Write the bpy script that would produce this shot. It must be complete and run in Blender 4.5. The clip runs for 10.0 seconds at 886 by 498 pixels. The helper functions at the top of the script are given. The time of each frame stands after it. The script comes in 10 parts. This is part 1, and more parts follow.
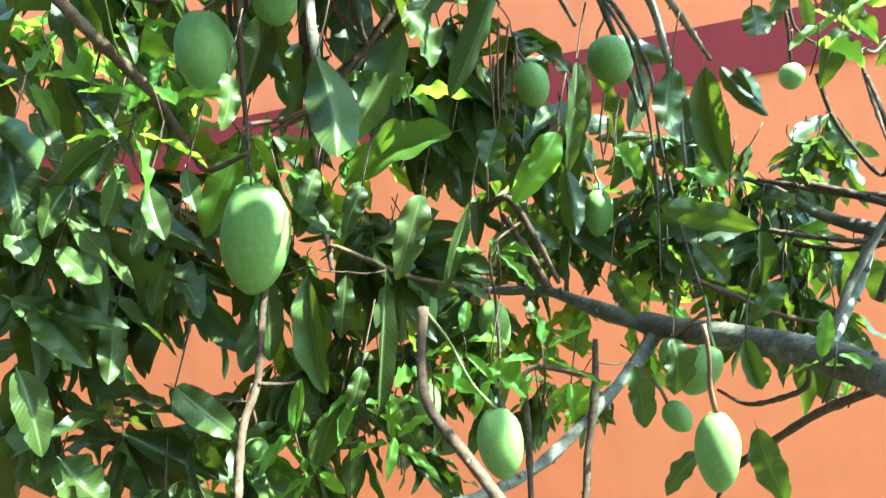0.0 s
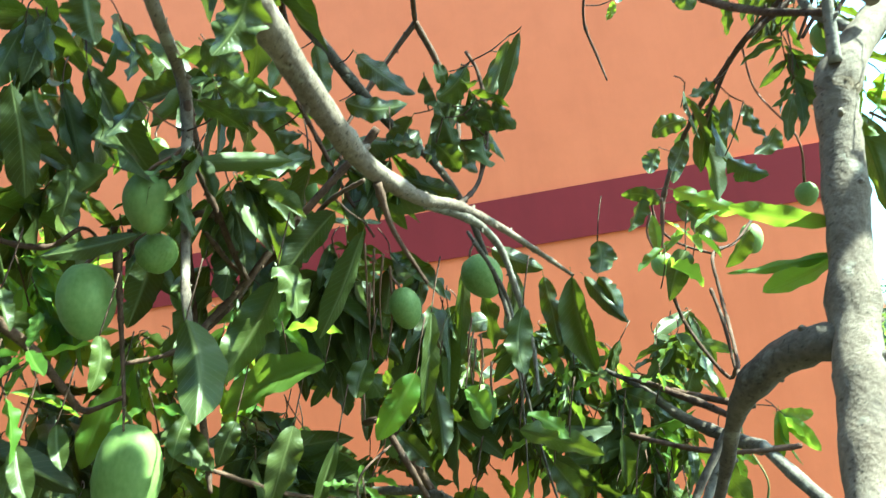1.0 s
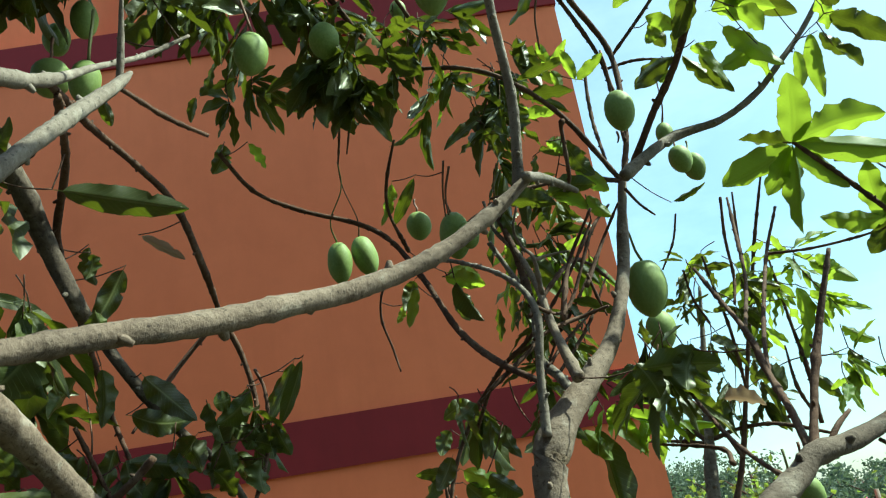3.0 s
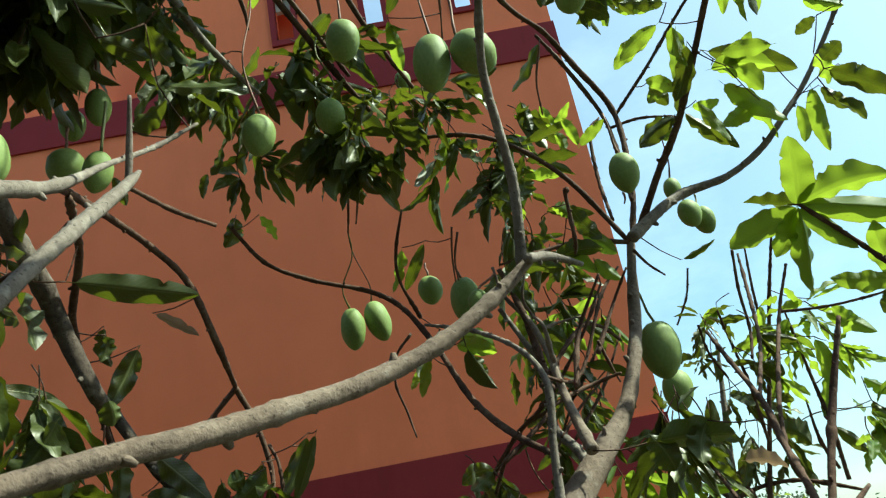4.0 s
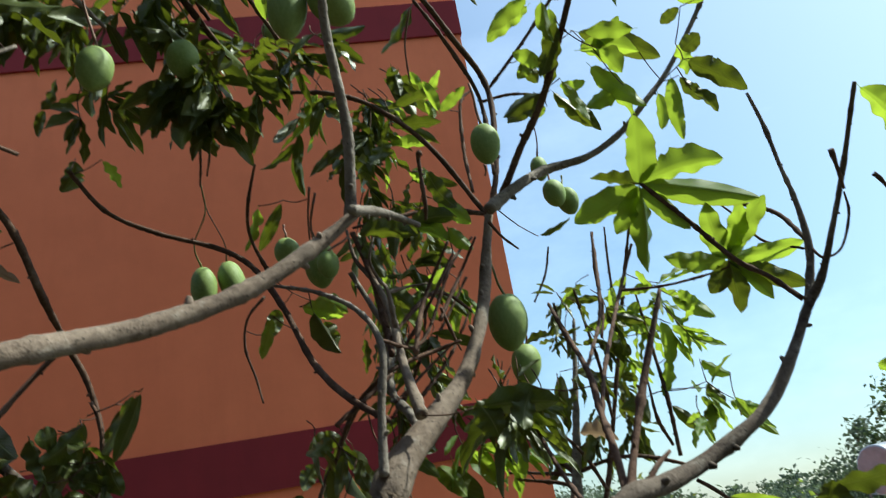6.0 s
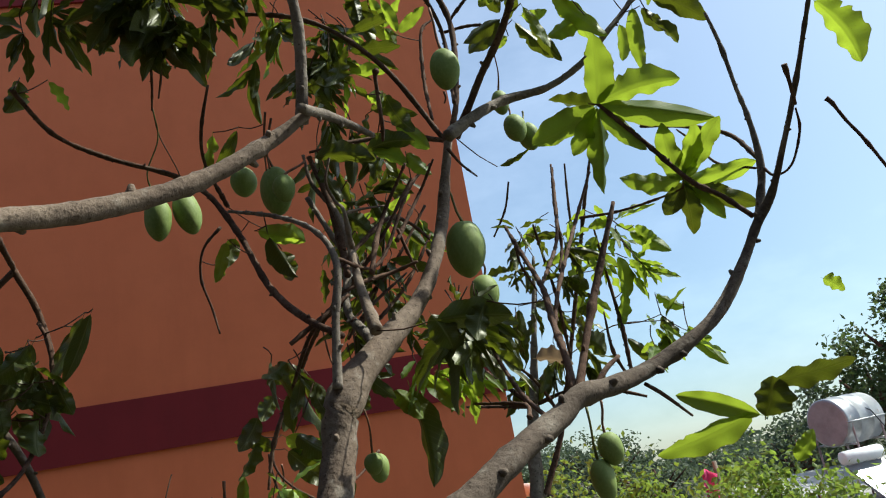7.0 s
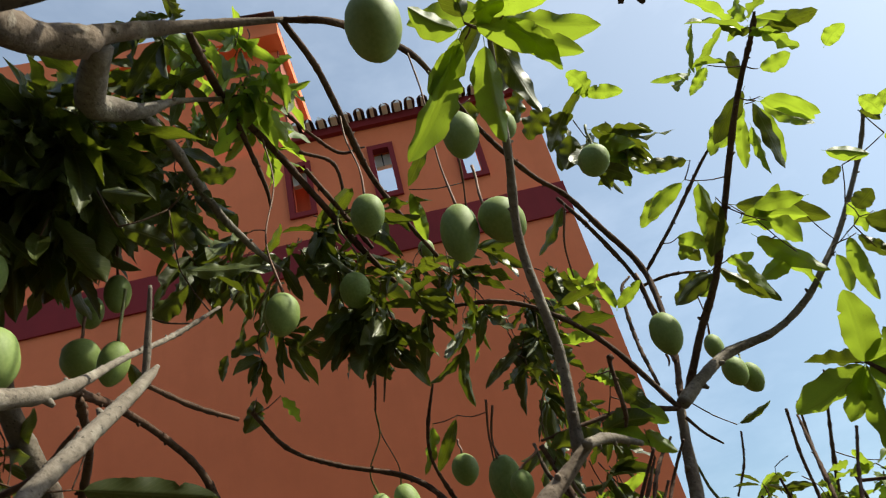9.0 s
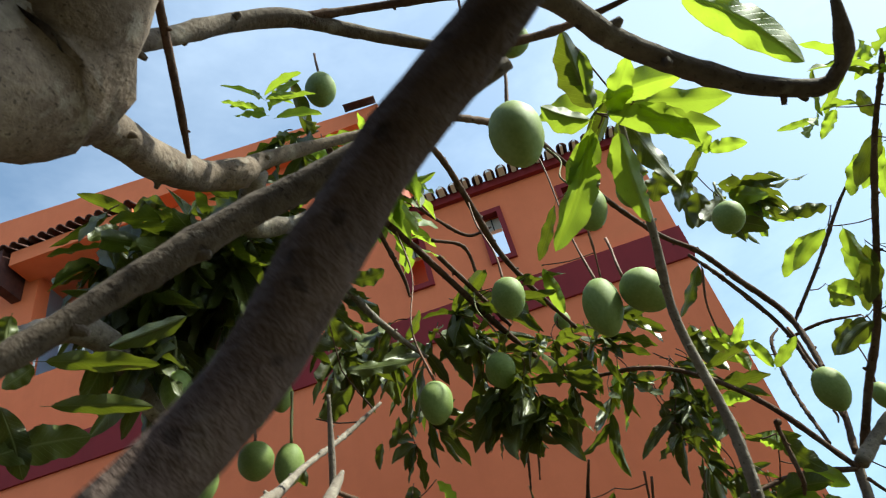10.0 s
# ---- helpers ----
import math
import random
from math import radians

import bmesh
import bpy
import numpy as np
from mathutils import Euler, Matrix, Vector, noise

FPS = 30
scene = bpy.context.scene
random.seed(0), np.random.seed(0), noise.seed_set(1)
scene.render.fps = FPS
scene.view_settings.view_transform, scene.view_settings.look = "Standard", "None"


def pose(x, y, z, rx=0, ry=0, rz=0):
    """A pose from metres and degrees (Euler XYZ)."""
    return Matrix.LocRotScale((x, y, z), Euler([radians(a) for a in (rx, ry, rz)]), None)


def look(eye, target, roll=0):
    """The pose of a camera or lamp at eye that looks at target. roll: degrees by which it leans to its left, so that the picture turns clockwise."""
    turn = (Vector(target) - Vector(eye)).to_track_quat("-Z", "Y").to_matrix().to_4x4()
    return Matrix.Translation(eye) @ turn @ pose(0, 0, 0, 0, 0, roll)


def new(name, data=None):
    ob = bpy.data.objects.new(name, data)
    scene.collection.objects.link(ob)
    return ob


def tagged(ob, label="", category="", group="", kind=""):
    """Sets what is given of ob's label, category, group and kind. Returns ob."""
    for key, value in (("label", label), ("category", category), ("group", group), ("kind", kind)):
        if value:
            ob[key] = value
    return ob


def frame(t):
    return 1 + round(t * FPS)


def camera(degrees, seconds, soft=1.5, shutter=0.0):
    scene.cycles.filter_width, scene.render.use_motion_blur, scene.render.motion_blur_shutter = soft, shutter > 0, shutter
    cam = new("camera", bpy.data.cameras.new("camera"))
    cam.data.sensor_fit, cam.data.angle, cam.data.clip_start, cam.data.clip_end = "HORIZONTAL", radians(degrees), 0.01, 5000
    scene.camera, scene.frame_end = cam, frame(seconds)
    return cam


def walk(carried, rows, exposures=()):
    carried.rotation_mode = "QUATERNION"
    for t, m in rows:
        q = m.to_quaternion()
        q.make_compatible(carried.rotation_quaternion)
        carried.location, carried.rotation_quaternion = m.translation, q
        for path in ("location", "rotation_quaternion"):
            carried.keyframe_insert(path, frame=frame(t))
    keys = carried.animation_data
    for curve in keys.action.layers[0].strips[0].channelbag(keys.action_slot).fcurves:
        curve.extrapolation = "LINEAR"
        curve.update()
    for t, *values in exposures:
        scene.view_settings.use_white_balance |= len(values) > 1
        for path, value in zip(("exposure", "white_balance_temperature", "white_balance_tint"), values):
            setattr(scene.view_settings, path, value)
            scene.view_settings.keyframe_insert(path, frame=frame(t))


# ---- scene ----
cam = camera(62.50, 10.0, soft=1.1, shutter=0.18)
walk(cam, [
    (0, look((1.196, 3.318, 2.979), (0.6449, 5.2400, 2.9391), -7.69)),
    (0.5, look((1.295, 3.280, 3.087), (0.8232, 5.2205, 3.1892), -7.64)),
    (1, look((1.388, 3.244, 3.187), (1.0298, 5.1982, 3.4137), -8.34)),
    (1.5, look((1.491, 3.220, 3.290), (1.2478, 5.1757, 3.6284), -9.23)),
    (1.6, look((1.490, 3.194, 3.313), (1.2868, 5.1523, 3.6648), -8.86)),
    (2, look((1.566, 3.167, 3.362), (1.4444, 5.1120, 3.8093), -9.16)),
    (2.5, look((1.594, 3.108, 3.418), (1.5886, 5.0356, 3.9514), -8.67)),
    (2.7, look((1.618, 3.083, 3.446), (1.6558, 5.0025, 4.0070), -8.79)),
    (3.8, look((1.703, 3.040, 3.512), (1.7606, 4.9164, 4.2013), -10.84)),
    (4, look((1.689, 3.030, 3.530), (1.7202, 4.8978, 4.2434), -11.13)),
    (4.5, look((1.673, 2.986, 3.589), (1.6765, 4.8241, 4.3768), -11.11)),
    (5, look((1.690, 2.996, 3.590), (1.7441, 4.8169, 4.4156), -10.53)),
    (5.5, look((1.754, 3.032, 3.552), (1.8898, 4.8677, 4.3348), -10.42)),
    (6, look((1.803, 3.080, 3.480), (2.0915, 4.9593, 4.1016), -10.14)),
    (6.2, look((1.817, 3.095, 3.447), (2.1599, 4.9864, 3.9974), -10.07)),
    (7.3, look((1.808, 3.114, 3.391), (2.1734, 5.0132, 3.9002), -10.37)),
    (7.5, look((1.790, 3.100, 3.421), (2.1308, 4.9864, 3.9905), -10.66)),
    (8, look((1.737, 3.071, 3.508), (2.0103, 4.8969, 4.2780), -12.09)),
    (8.5, look((1.697, 3.084, 3.578), (1.8462, 4.8304, 4.5407), -12.98)),
    (9, look((1.660, 3.094, 3.606), (1.7410, 4.7654, 4.7014), -14.74)),
    (9.5, look((1.630, 3.059, 3.617), (1.5902, 4.6560, 4.8205), -15.73)),
    (9.7, look((1.623, 3.047, 3.617), (1.5320, 4.6055, 4.8679), -15.54)),
    (10, look((1.607, 3.018, 3.642), (1.4498, 4.5477, 4.9207), -15.53)),
], exposures=[
    (0.0, 3.38, 5000, -34), (0.5, 3.46, 5000, -36), (1.0, 2.98, 5200, -31), (1.5, 2.40, 5350, -26),
    (2.0, 2.04, 5400, -25), (2.5, 1.54, 5680, -24), (4.0, 1.15, 6150, -17), (4.5, 1.12, 6150, -14),
    (5.5, 0.95, 6150, -15), (6.2, 0.84, 5900, -3), (7.5, 0.63, 6450, 0), (8.0, 0.72, 6350, -3),
    (8.5, 0.92, 6400, -3), (9.0, 0.72, 6850, -1), (9.5, 1.05, 6550, 0), (10.0, 1.20, 6380, -7)])

# ---- daylight ----
SUN_AZ, SUN_EL = 89.0, 51.0   # degrees right of +Y, and above the horizon
world = bpy.data.worlds.new("sky")
scene.world = world
world.use_nodes = True
wn = world.node_tree.nodes
wl = world.node_tree.links
wn.clear()
sky = wn.new("ShaderNodeTexSky")
sky.sky_type, sky.sun_disc = "NISHITA", False
sky.sun_elevation, sky.sun_rotation = radians(SUN_EL), radians(SUN_AZ)
sky.air_density, sky.dust_density, sky.ozone_density = 1.2, 1.5, 3.6
bg = wn.new("ShaderNodeBackground")
bg.inputs["Strength"].default_value = 0.092
wo = wn.new("ShaderNodeOutputWorld")
# thin high cloud drifting over the blue
wt = wn.new("ShaderNodeTexCoord")
wm = wn.new("ShaderNodeMapping")
wm.inputs["Scale"].default_value = (1.0, 1.0, 2.2)
wz = wn.new("ShaderNodeTexNoise")
wz.inputs["Scale"].default_value, wz.inputs["Detail"].default_value, wz.inputs["Roughness"].default_value = 2.3, 6.0, 0.6
wr = wn.new("ShaderNodeValToRGB")
wr.color_ramp.elements[0].position, wr.color_ramp.elements[1].position = 0.46, 0.76
wr.color_ramp.elements[0].color = (0.20, 0.20, 0.20, 1)
wr.color_ramp.elements[1].color = (0.9, 0.9, 0.9, 1)
wx = wn.new("ShaderNodeMix")
wx.data_type = "RGBA"
wd = wn.new("ShaderNodeMapping")
wd.inputs["Location"].default_value = (0, 0, 0.09)
wl.new(wt.outputs["Generated"], wd.inputs["Vector"])
wl.new(wd.outputs["Vector"], sky.inputs["Vector"])
wl.new(wt.outputs["Generated"], wm.inputs["Vector"])
wl.new(wm.outputs["Vector"], wz.inputs["Vector"])
wl.new(wz.outputs["Fac"], wr.inputs["Fac"])
wb = wn.new("ShaderNodeMix")   # cloud takes part of its brightness from the sky behind it
wb.data_type, wb.blend_type = "RGBA", "ADD"
wb.inputs[0].default_value = 0.75
wb.inputs[7].default_value = (2.65, 2.6, 2.85, 1)
wl.new(sky.outputs["Color"], wb.inputs[6])
wl.new(wb.outputs[2], wx.inputs[7])
# haze that thickens towards the sun
wv = wn.new("ShaderNodeVectorMath")
wv.operation = "DOT_PRODUCT"
wv.inputs[1].default_value = (math.sin(radians(SUN_AZ)) * math.cos(radians(SUN_EL)), math.cos(radians(SUN_AZ)) * math.cos(radians(SUN_EL)), math.sin(radians(SUN_EL)))
wh = wn.new("ShaderNodeMapRange")
wh.interpolation_type = "SMOOTHSTEP"
wh.inputs["From Min"].default_value, wh.inputs["From Max"].default_value = 0.25, 0.98
wh.inputs["To Min"].default_value, wh.inputs["To Max"].default_value = 0.0, 0.85
wj = wn.new("ShaderNodeMath")
wj.operation, wj.use_clamp = "ADD", True
wl.new(wt.outputs["Generated"], wv.inputs[0])
wl.new(wv.outputs["Value"], wh.inputs["Value"])
wl.new(wh.outputs["Result"], wj.inputs[0])
wl.new(wr.outputs["Color"], wj.inputs[1])
wl.new(wj.outputs[0], wx.inputs[0])
wl.new(sky.outputs["Color"], wx.inputs[6])
wl.new(wx.outputs[2], bg.inputs["Color"])
wl.new(bg.outputs["Background"], wo.inputs["Surface"])

lamp = bpy.data.lights.new("sun", "SUN")
lamp.energy, lamp.angle, lamp.color = 4.9, radians(0.6), (1.0, 0.95, 0.86)
sun = new("sun", lamp)
sun_way = Vector((math.sin(radians(SUN_AZ)) * math.cos(radians(SUN_EL)), math.cos(radians(SUN_AZ)) * math.cos(radians(SUN_EL)), math.sin(radians(SUN_EL))))
sun.matrix_world = look(sun_way * 40, (0, 0, 0))


# ---- materials ----
def material(name, rough=0.6, spec=0.4):
    m = bpy.data.materials.new(name)
    m.use_nodes = True
    nt = m.node_tree
    b = nt.nodes["Principled BSDF"]
    b.inputs["Roughness"].default_value = rough
    b.inputs["Specular IOR Level"].default_value = spec
    return m, nt.nodes, nt.links, b


def noise_node(n, l, scale, detail=4.0, rough=0.55, coord="Object", stretch=None):
    tc = n.new("ShaderNodeTexCoord")
    t = n.new("ShaderNodeTexNoise")
    t.inputs["Scale"].default_value, t.inputs["Detail"].default_value, t.inputs["Roughness"].default_value = scale, detail, rough
    if stretch:
        mp = n.new("ShaderNodeMapping")
        mp.inputs["Scale"].default_value = stretch
        l.new(tc.outputs[coord], mp.inputs["Vector"])
        l.new(mp.outputs["Vector"], t.inputs["Vector"])
    else:
        l.new(tc.outputs[coord], t.inputs["Vector"])
    return t.outputs["Fac"]


def ramp(n, l, fac, stops):
    r = n.new("ShaderNodeValToRGB")
    while len(r.color_ramp.elements) < len(stops):
        r.color_ramp.elements.new(0.5)
    for e, (p, c) in zip(r.color_ramp.elements, stops):
        e.position, e.color = p, (*c, 1)
    l.new(fac, r.inputs["Fac"])
    return r.outputs["Color"]


def blend(n, l, fac, a, b, mode="MIX"):
    x = n.new("ShaderNodeMix")
    x.data_type, x.blend_type = "RGBA", mode
    for i, v in ((0, fac), (6, a), (7, b)):
        if hasattr(v, "links"):
            l.new(v, x.inputs[i])
        elif i == 0:
            x.inputs[0].default_value = v
        else:
            x.inputs[i].default_value = (*v, 1)
    return x.outputs[2]


def bump(n, l, b, height, strength, dist):
    k = n.new("ShaderNodeBump")
    k.inputs["Strength"].default_value, k.inputs["Distance"].default_value = strength, dist
    l.new(height, k.inputs["Height"])
    l.new(k.outputs["Normal"], b.inputs["Normal"])


def math_node(n, l, op, a, b=0.0):
    k = n.new("ShaderNodeMath")
    k.operation = op
    for i, v in enumerate((a, b)):
        if hasattr(v, "links"):
            l.new(v, k.inputs[i])
        else:
            k.inputs[i].default_value = v
    return k.outputs[0]


def paint(name, a, b, c, rough=0.75):
    m, n, l, p = material(name, rough, 0.25)
    big = noise_node(n, l, 0.7, 5)
    streak = noise_node(n, l, 2.2, 6, 0.6, stretch=(2.0, 2.0, 0.28))
    col = ramp(n, l, big, [(0.3, a), (0.7, b)])
    col = blend(n, l, math_node(n, l, "MULTIPLY", ramp(n, l, streak, [(0.46, (0, 0, 0)), (0.78, (1, 1, 1))]), 0.6), col, c)
    patch = ramp(n, l, noise_node(n, l, 3.1, 4, 0.65), [(0.42, (0, 0, 0)), (0.62, (1, 1, 1))])
    col = blend(n, l, math_node(n, l, "MULTIPLY", patch, 0.16), col, tuple(0.8 * v for v in c))
    l.new(col, p.inputs["Base Color"])
    fine = noise_node(n, l, 60, 5, 0.7)
    bump(n, l, p, fine, 0.13, 0.004)
    return m


ORANGE = paint("orange_wall_paint", (0.74, 0.184, 0.073), (0.80, 0.210, 0.086), (0.66, 0.158, 0.063))
MAROON = paint("maroon_wall_paint", (0.205, 0.018, 0.021), (0.24, 0.022, 0.025), (0.165, 0.016, 0.018))
CREAM = paint("cream_plaster", (0.62, 0.55, 0.44), (0.70, 0.62, 0.50), (0.45, 0.38, 0.30))


def simple(name, a, b, scale, rough, spec=0.3, metal=0.0, bumps=0.2, dist=0.004):
    m, n, l, p = material(name, rough, spec)
    f = noise_node(n, l, scale, 6, 0.62)
    l.new(ramp(n, l, f, [(0.32, a), (0.7, b)]), p.inputs["Base Color"])
    p.inputs["Metallic"].default_value = metal
    if bumps:
        bump(n, l, p, noise_node(n, l, scale * 6, 5, 0.65), bumps, dist)
    return m


TILE = simple("clay_roof_tile", (0.040, 0.018, 0.016), (0.105, 0.040, 0.032), 6, 0.85)
MORTAR = simple("white_mortar", (0.72, 0.71, 0.69), (0.86, 0.85, 0.83), 20, 0.9)
PIPE = simple("painted_pipe", (0.44, 0.44, 0.43), (0.55, 0.55, 0.53), 8, 0.5)
STEEL = simple("weathered_steel", (0.24, 0.25, 0.27), (0.46, 0.47, 0.49), 3, 0.42, 0.5, 0.45, 0.1)
PANEL = simple("glazed_panel", (0.16, 0.17, 0.19), (0.22, 0.23, 0.25), 3, 0.15, 0.5, 0, 0)
CLAY = simple("faded_orange_plastic", (0.50, 0.13, 0.06), (0.62, 0.19, 0.09), 5, 0.5)
RUST = simple("dull_tank_end", (0.24, 0.19, 0.20), (0.38, 0.31, 0.33), 3, 0.6)
CONCRETE = simple("concrete", (0.28, 0.27, 0.26), (0.42, 0.41, 0.39), 2, 0.85)
SOIL = simple("earth_with_scrub", (0.035, 0.042, 0.019), (0.090, 0.074, 0.047), 0.8, 0.95)
# dark colour for the added walls, to keep their bounce light low
SHADE = simple("dark_blocker_plaster", (0.06, 0.055, 0.05), (0.12, 0.11, 0.10), 1.5, 0.9)
DARK = simple("dark_opening", (0.012, 0.012, 0.013), (0.02, 0.02, 0.022), 4, 0.6)
PINK = simple("pink_cloth", (0.55, 0.06, 0.18), (0.70, 0.10, 0.26), 9, 0.8)
BRICK_DULL = paint("toned_down_brick_red", (0.28, 0.080, 0.048), (0.34, 0.100, 0.060), (0.20, 0.055, 0.036))
PALE_BLUE = paint("pale_blue_paint", (0.42, 0.49, 0.62), (0.47, 0.54, 0.66), (0.36, 0.43, 0.56))
WHITE = simple("white_metal_paint", (0.70, 0.71, 0.72), (0.82, 0.82, 0.82), 8, 0.4)


def bark(name, dark, mid, light, lichen=0.5):
    m, n, l, p = material(name, 0.88, 0.18)
    big = noise_node(n, l, 7, 5, 0.55)
    fine = noise_node(n, l, 85, 6, 0.65)
    col = ramp(n, l, big, [(0.28, dark), (0.48, mid), (0.74, light)])
    col = blend(n, l, 0.35, col, ramp(n, l, fine, [(0.33, dark), (0.66, light)]))
    spots = ramp(n, l, noise_node(n, l, 19, 5, 0.6), [(0.57, (0, 0, 0)), (0.66, (1, 1, 1))])
    col = blend(n, l, math_node(n, l, "MULTIPLY", spots, lichen), col, (0.44, 0.395, 0.33))
    pits = ramp(n, l, noise_node(n, l, 150, 3, 0.5), [(0.62, (0, 0, 0)), (0.68, (1, 1, 1))])
    col = blend(n, l, math_node(n, l, "MULTIPLY", pits, 0.6), col, tuple(0.4 * v for v in dark))
    l.new(col, p.inputs["Base Color"])
    h = math_node(n, l, "ADD", math_node(n, l, "MULTIPLY", fine, 0.7), noise_node(n, l, 32, 5, 0.6))
    bump(n, l, p, h, 0.7, 0.006)
    return m


BARK = bark("grey_bark", (0.052, 0.040, 0.031), (0.152, 0.122, 0.098), (0.285, 0.240, 0.200), 0.35)
BARK_DARK = bark("brown_twig_bark", (0.026, 0.013, 0.009), (0.074, 0.039, 0.026), (0.150, 0.088, 0.060), 0.10)
# brown bark, darkened to put shade into limbs that the sun lights
BARK_SHADED_BROWN = bark("shaded_brown_limb_bark", (0.030, 0.021, 0.016), (0.082, 0.060, 0.046), (0.165, 0.128, 0.100), 0.2)
# reddish bark, darker still: the near limb's shade is in its colour
BARK_SHADED_RED = bark("shaded_reddish_limb_bark", (0.024, 0.014, 0.011), (0.064, 0.040, 0.033), (0.120, 0.082, 0.068), 0.1)
# between grey and brown bark; partial shade on limbs is in the colour
BARK_MID = bark("half_shade_bark", (0.046, 0.032, 0.024), (0.134, 0.095, 0.070), (0.250, 0.192, 0.148), 0.3)
STALK_GREEN = simple("green_stalk", (0.10, 0.11, 0.035), (0.20, 0.19, 0.07), 30, 0.6)
STALK_RED = simple("reddish_stalk", (0.11, 0.05, 0.03), (0.20, 0.10, 0.06), 30, 0.6)


def leaf_material(name, dark, light, vein, glow, gloss=0.34, through_share=0.42, spec=0.5):
    m, n, l, p = material(name, gloss, spec)
    rnd = math_node(n, l, "ADD", n.new("ShaderNodeObjectInfo").outputs["Random"], n.new("ShaderNodeNewGeometry").outputs["Random Per Island"])
    rnd = math_node(n, l, "FRACT", rnd)
    col = ramp(n, l, rnd, [(0.0, dark), (0.55, tuple((a + b) / 2 for a, b in zip(dark, light))), (0.92, light), (1.0, tuple(0.55 * v for v in vein))])
    mott = noise_node(n, l, 14, 5, 0.6)
    col = blend(n, l, math_node(n, l, "MULTIPLY", mott, 0.45), col, tuple(0.6 * v for v in dark))
    spots = ramp(n, l, noise_node(n, l, 34, 3, 0.5), [(0.66, (0, 0, 0)), (0.72, (1, 1, 1))])
    col = blend(n, l, math_node(n, l, "MULTIPLY", spots, 0.5), col, (0.11, 0.075, 0.025))
    uv = n.new("ShaderNodeUVMap")
    sep = n.new("ShaderNodeSeparateXYZ")
    l.new(uv.outputs["UV"], sep.inputs[0])
    mid = math_node(n, l, "ABSOLUTE", math_node(n, l, "SUBTRACT", sep.outputs[0], 0.5))
    rib = ramp(n, l, mid, [(0.0, (1, 1, 1)), (0.055, (0, 0, 0))])
    side = math_node(n, l, "SINE", math_node(n, l, "MULTIPLY", math_node(n, l, "SUBTRACT", sep.outputs[1], math_node(n, l, "MULTIPLY", mid, 0.35)), 95.0))
    sidev = ramp(n, l, side, [(0.90, (0, 0, 0)), (1.0, (1, 1, 1))])
    veins = math_node(n, l, "MAXIMUM", rib, math_node(n, l, "MULTIPLY", sidev, 0.45))
    col = blend(n, l, math_node(n, l, "MULTIPLY", veins, 0.8), col, vein)
    l.new(col, p.inputs["Base Color"])
    p.inputs["Specular Tint"].default_value = (1.0, 0.96, 0.84, 1)
    bump(n, l, p, veins, 0.35, 0.002)
    tr = n.new("ShaderNodeBsdfTranslucent")
    tcol = blend(n, l, rnd, glow, tuple(0.55 * v for v in glow))
    tcol = blend(n, l, math_node(n, l, "MULTIPLY", mott, 0.4), tcol, tuple(0.55 * v for v in glow))
    tcol = blend(n, l, math_node(n, l, "MULTIPLY", veins, 0.55), tcol, tuple(0.38 * v for v in glow))
    tcol = blend(n, l, math_node(n, l, "MULTIPLY", spots, 0.6), tcol, (0.10, 0.07, 0.02))
    edge = ramp(n, l, mid, [(0.46, (0, 0, 0)), (0.5, (1, 1, 1))])
    edge = math_node(n, l, "MULTIPLY", edge, noise_node(n, l, 22, 3, 0.5))
    tcol = blend(n, l, edge, tcol, (0.16, 0.10, 0.03))
    l.new(tcol, tr.inputs["Color"])
    mx = n.new("ShaderNodeMixShader")
    mx.inputs[0].default_value = through_share
    l.new(p.outputs["BSDF"], mx.inputs[1])
    l.new(tr.outputs["BSDF"], mx.inputs[2])
    l.new(mx.outputs[0], n["Material Output"].inputs["Surface"])
    return m


LEAF = leaf_material("mature_mango_leaf", (0.016, 0.022, 0.006), (0.076, 0.096, 0.019), (0.14, 0.155, 0.055), (0.29, 0.34, 0.022), 0.41, 0.20, 0.36)
YOUNG = leaf_material("young_mango_leaf", (0.040, 0.095, 0.012), (0.11, 0.185, 0.024), (0.22, 0.30, 0.06), (0.42, 0.55, 0.042), 0.48, 0.54, 0.28)
DRY = leaf_material("dry_leaf", (0.26, 0.16, 0.10), (0.50, 0.38, 0.28), (0.40, 0.28, 0.18), (0.42, 0.28, 0.16), 0.6, 0.3, 0.2)
BUSH = leaf_material("shrub_leaf", (0.065, 0.11, 0.024), (0.19, 0.26, 0.06), (0.14, 0.20, 0.06), (0.36, 0.50, 0.07), 0.5, 0.45, 0.3)
# distance haze is mixed into these pale grey-green leaf colours
FAR_HAZE_GREEN = leaf_material("hazed_far_foliage", (0.055, 0.078, 0.056), (0.12, 0.15, 0.105), (0.12, 0.15, 0.10), (0.16, 0.21, 0.10), 0.6, 0.35, 0.2)

TALL_GREEN = leaf_material("tall_tree_leaf", (0.032, 0.055, 0.026), (0.085, 0.120, 0.050), (0.10, 0.13, 0.06), (0.14, 0.20, 0.05), 0.55, 0.35, 0.25)


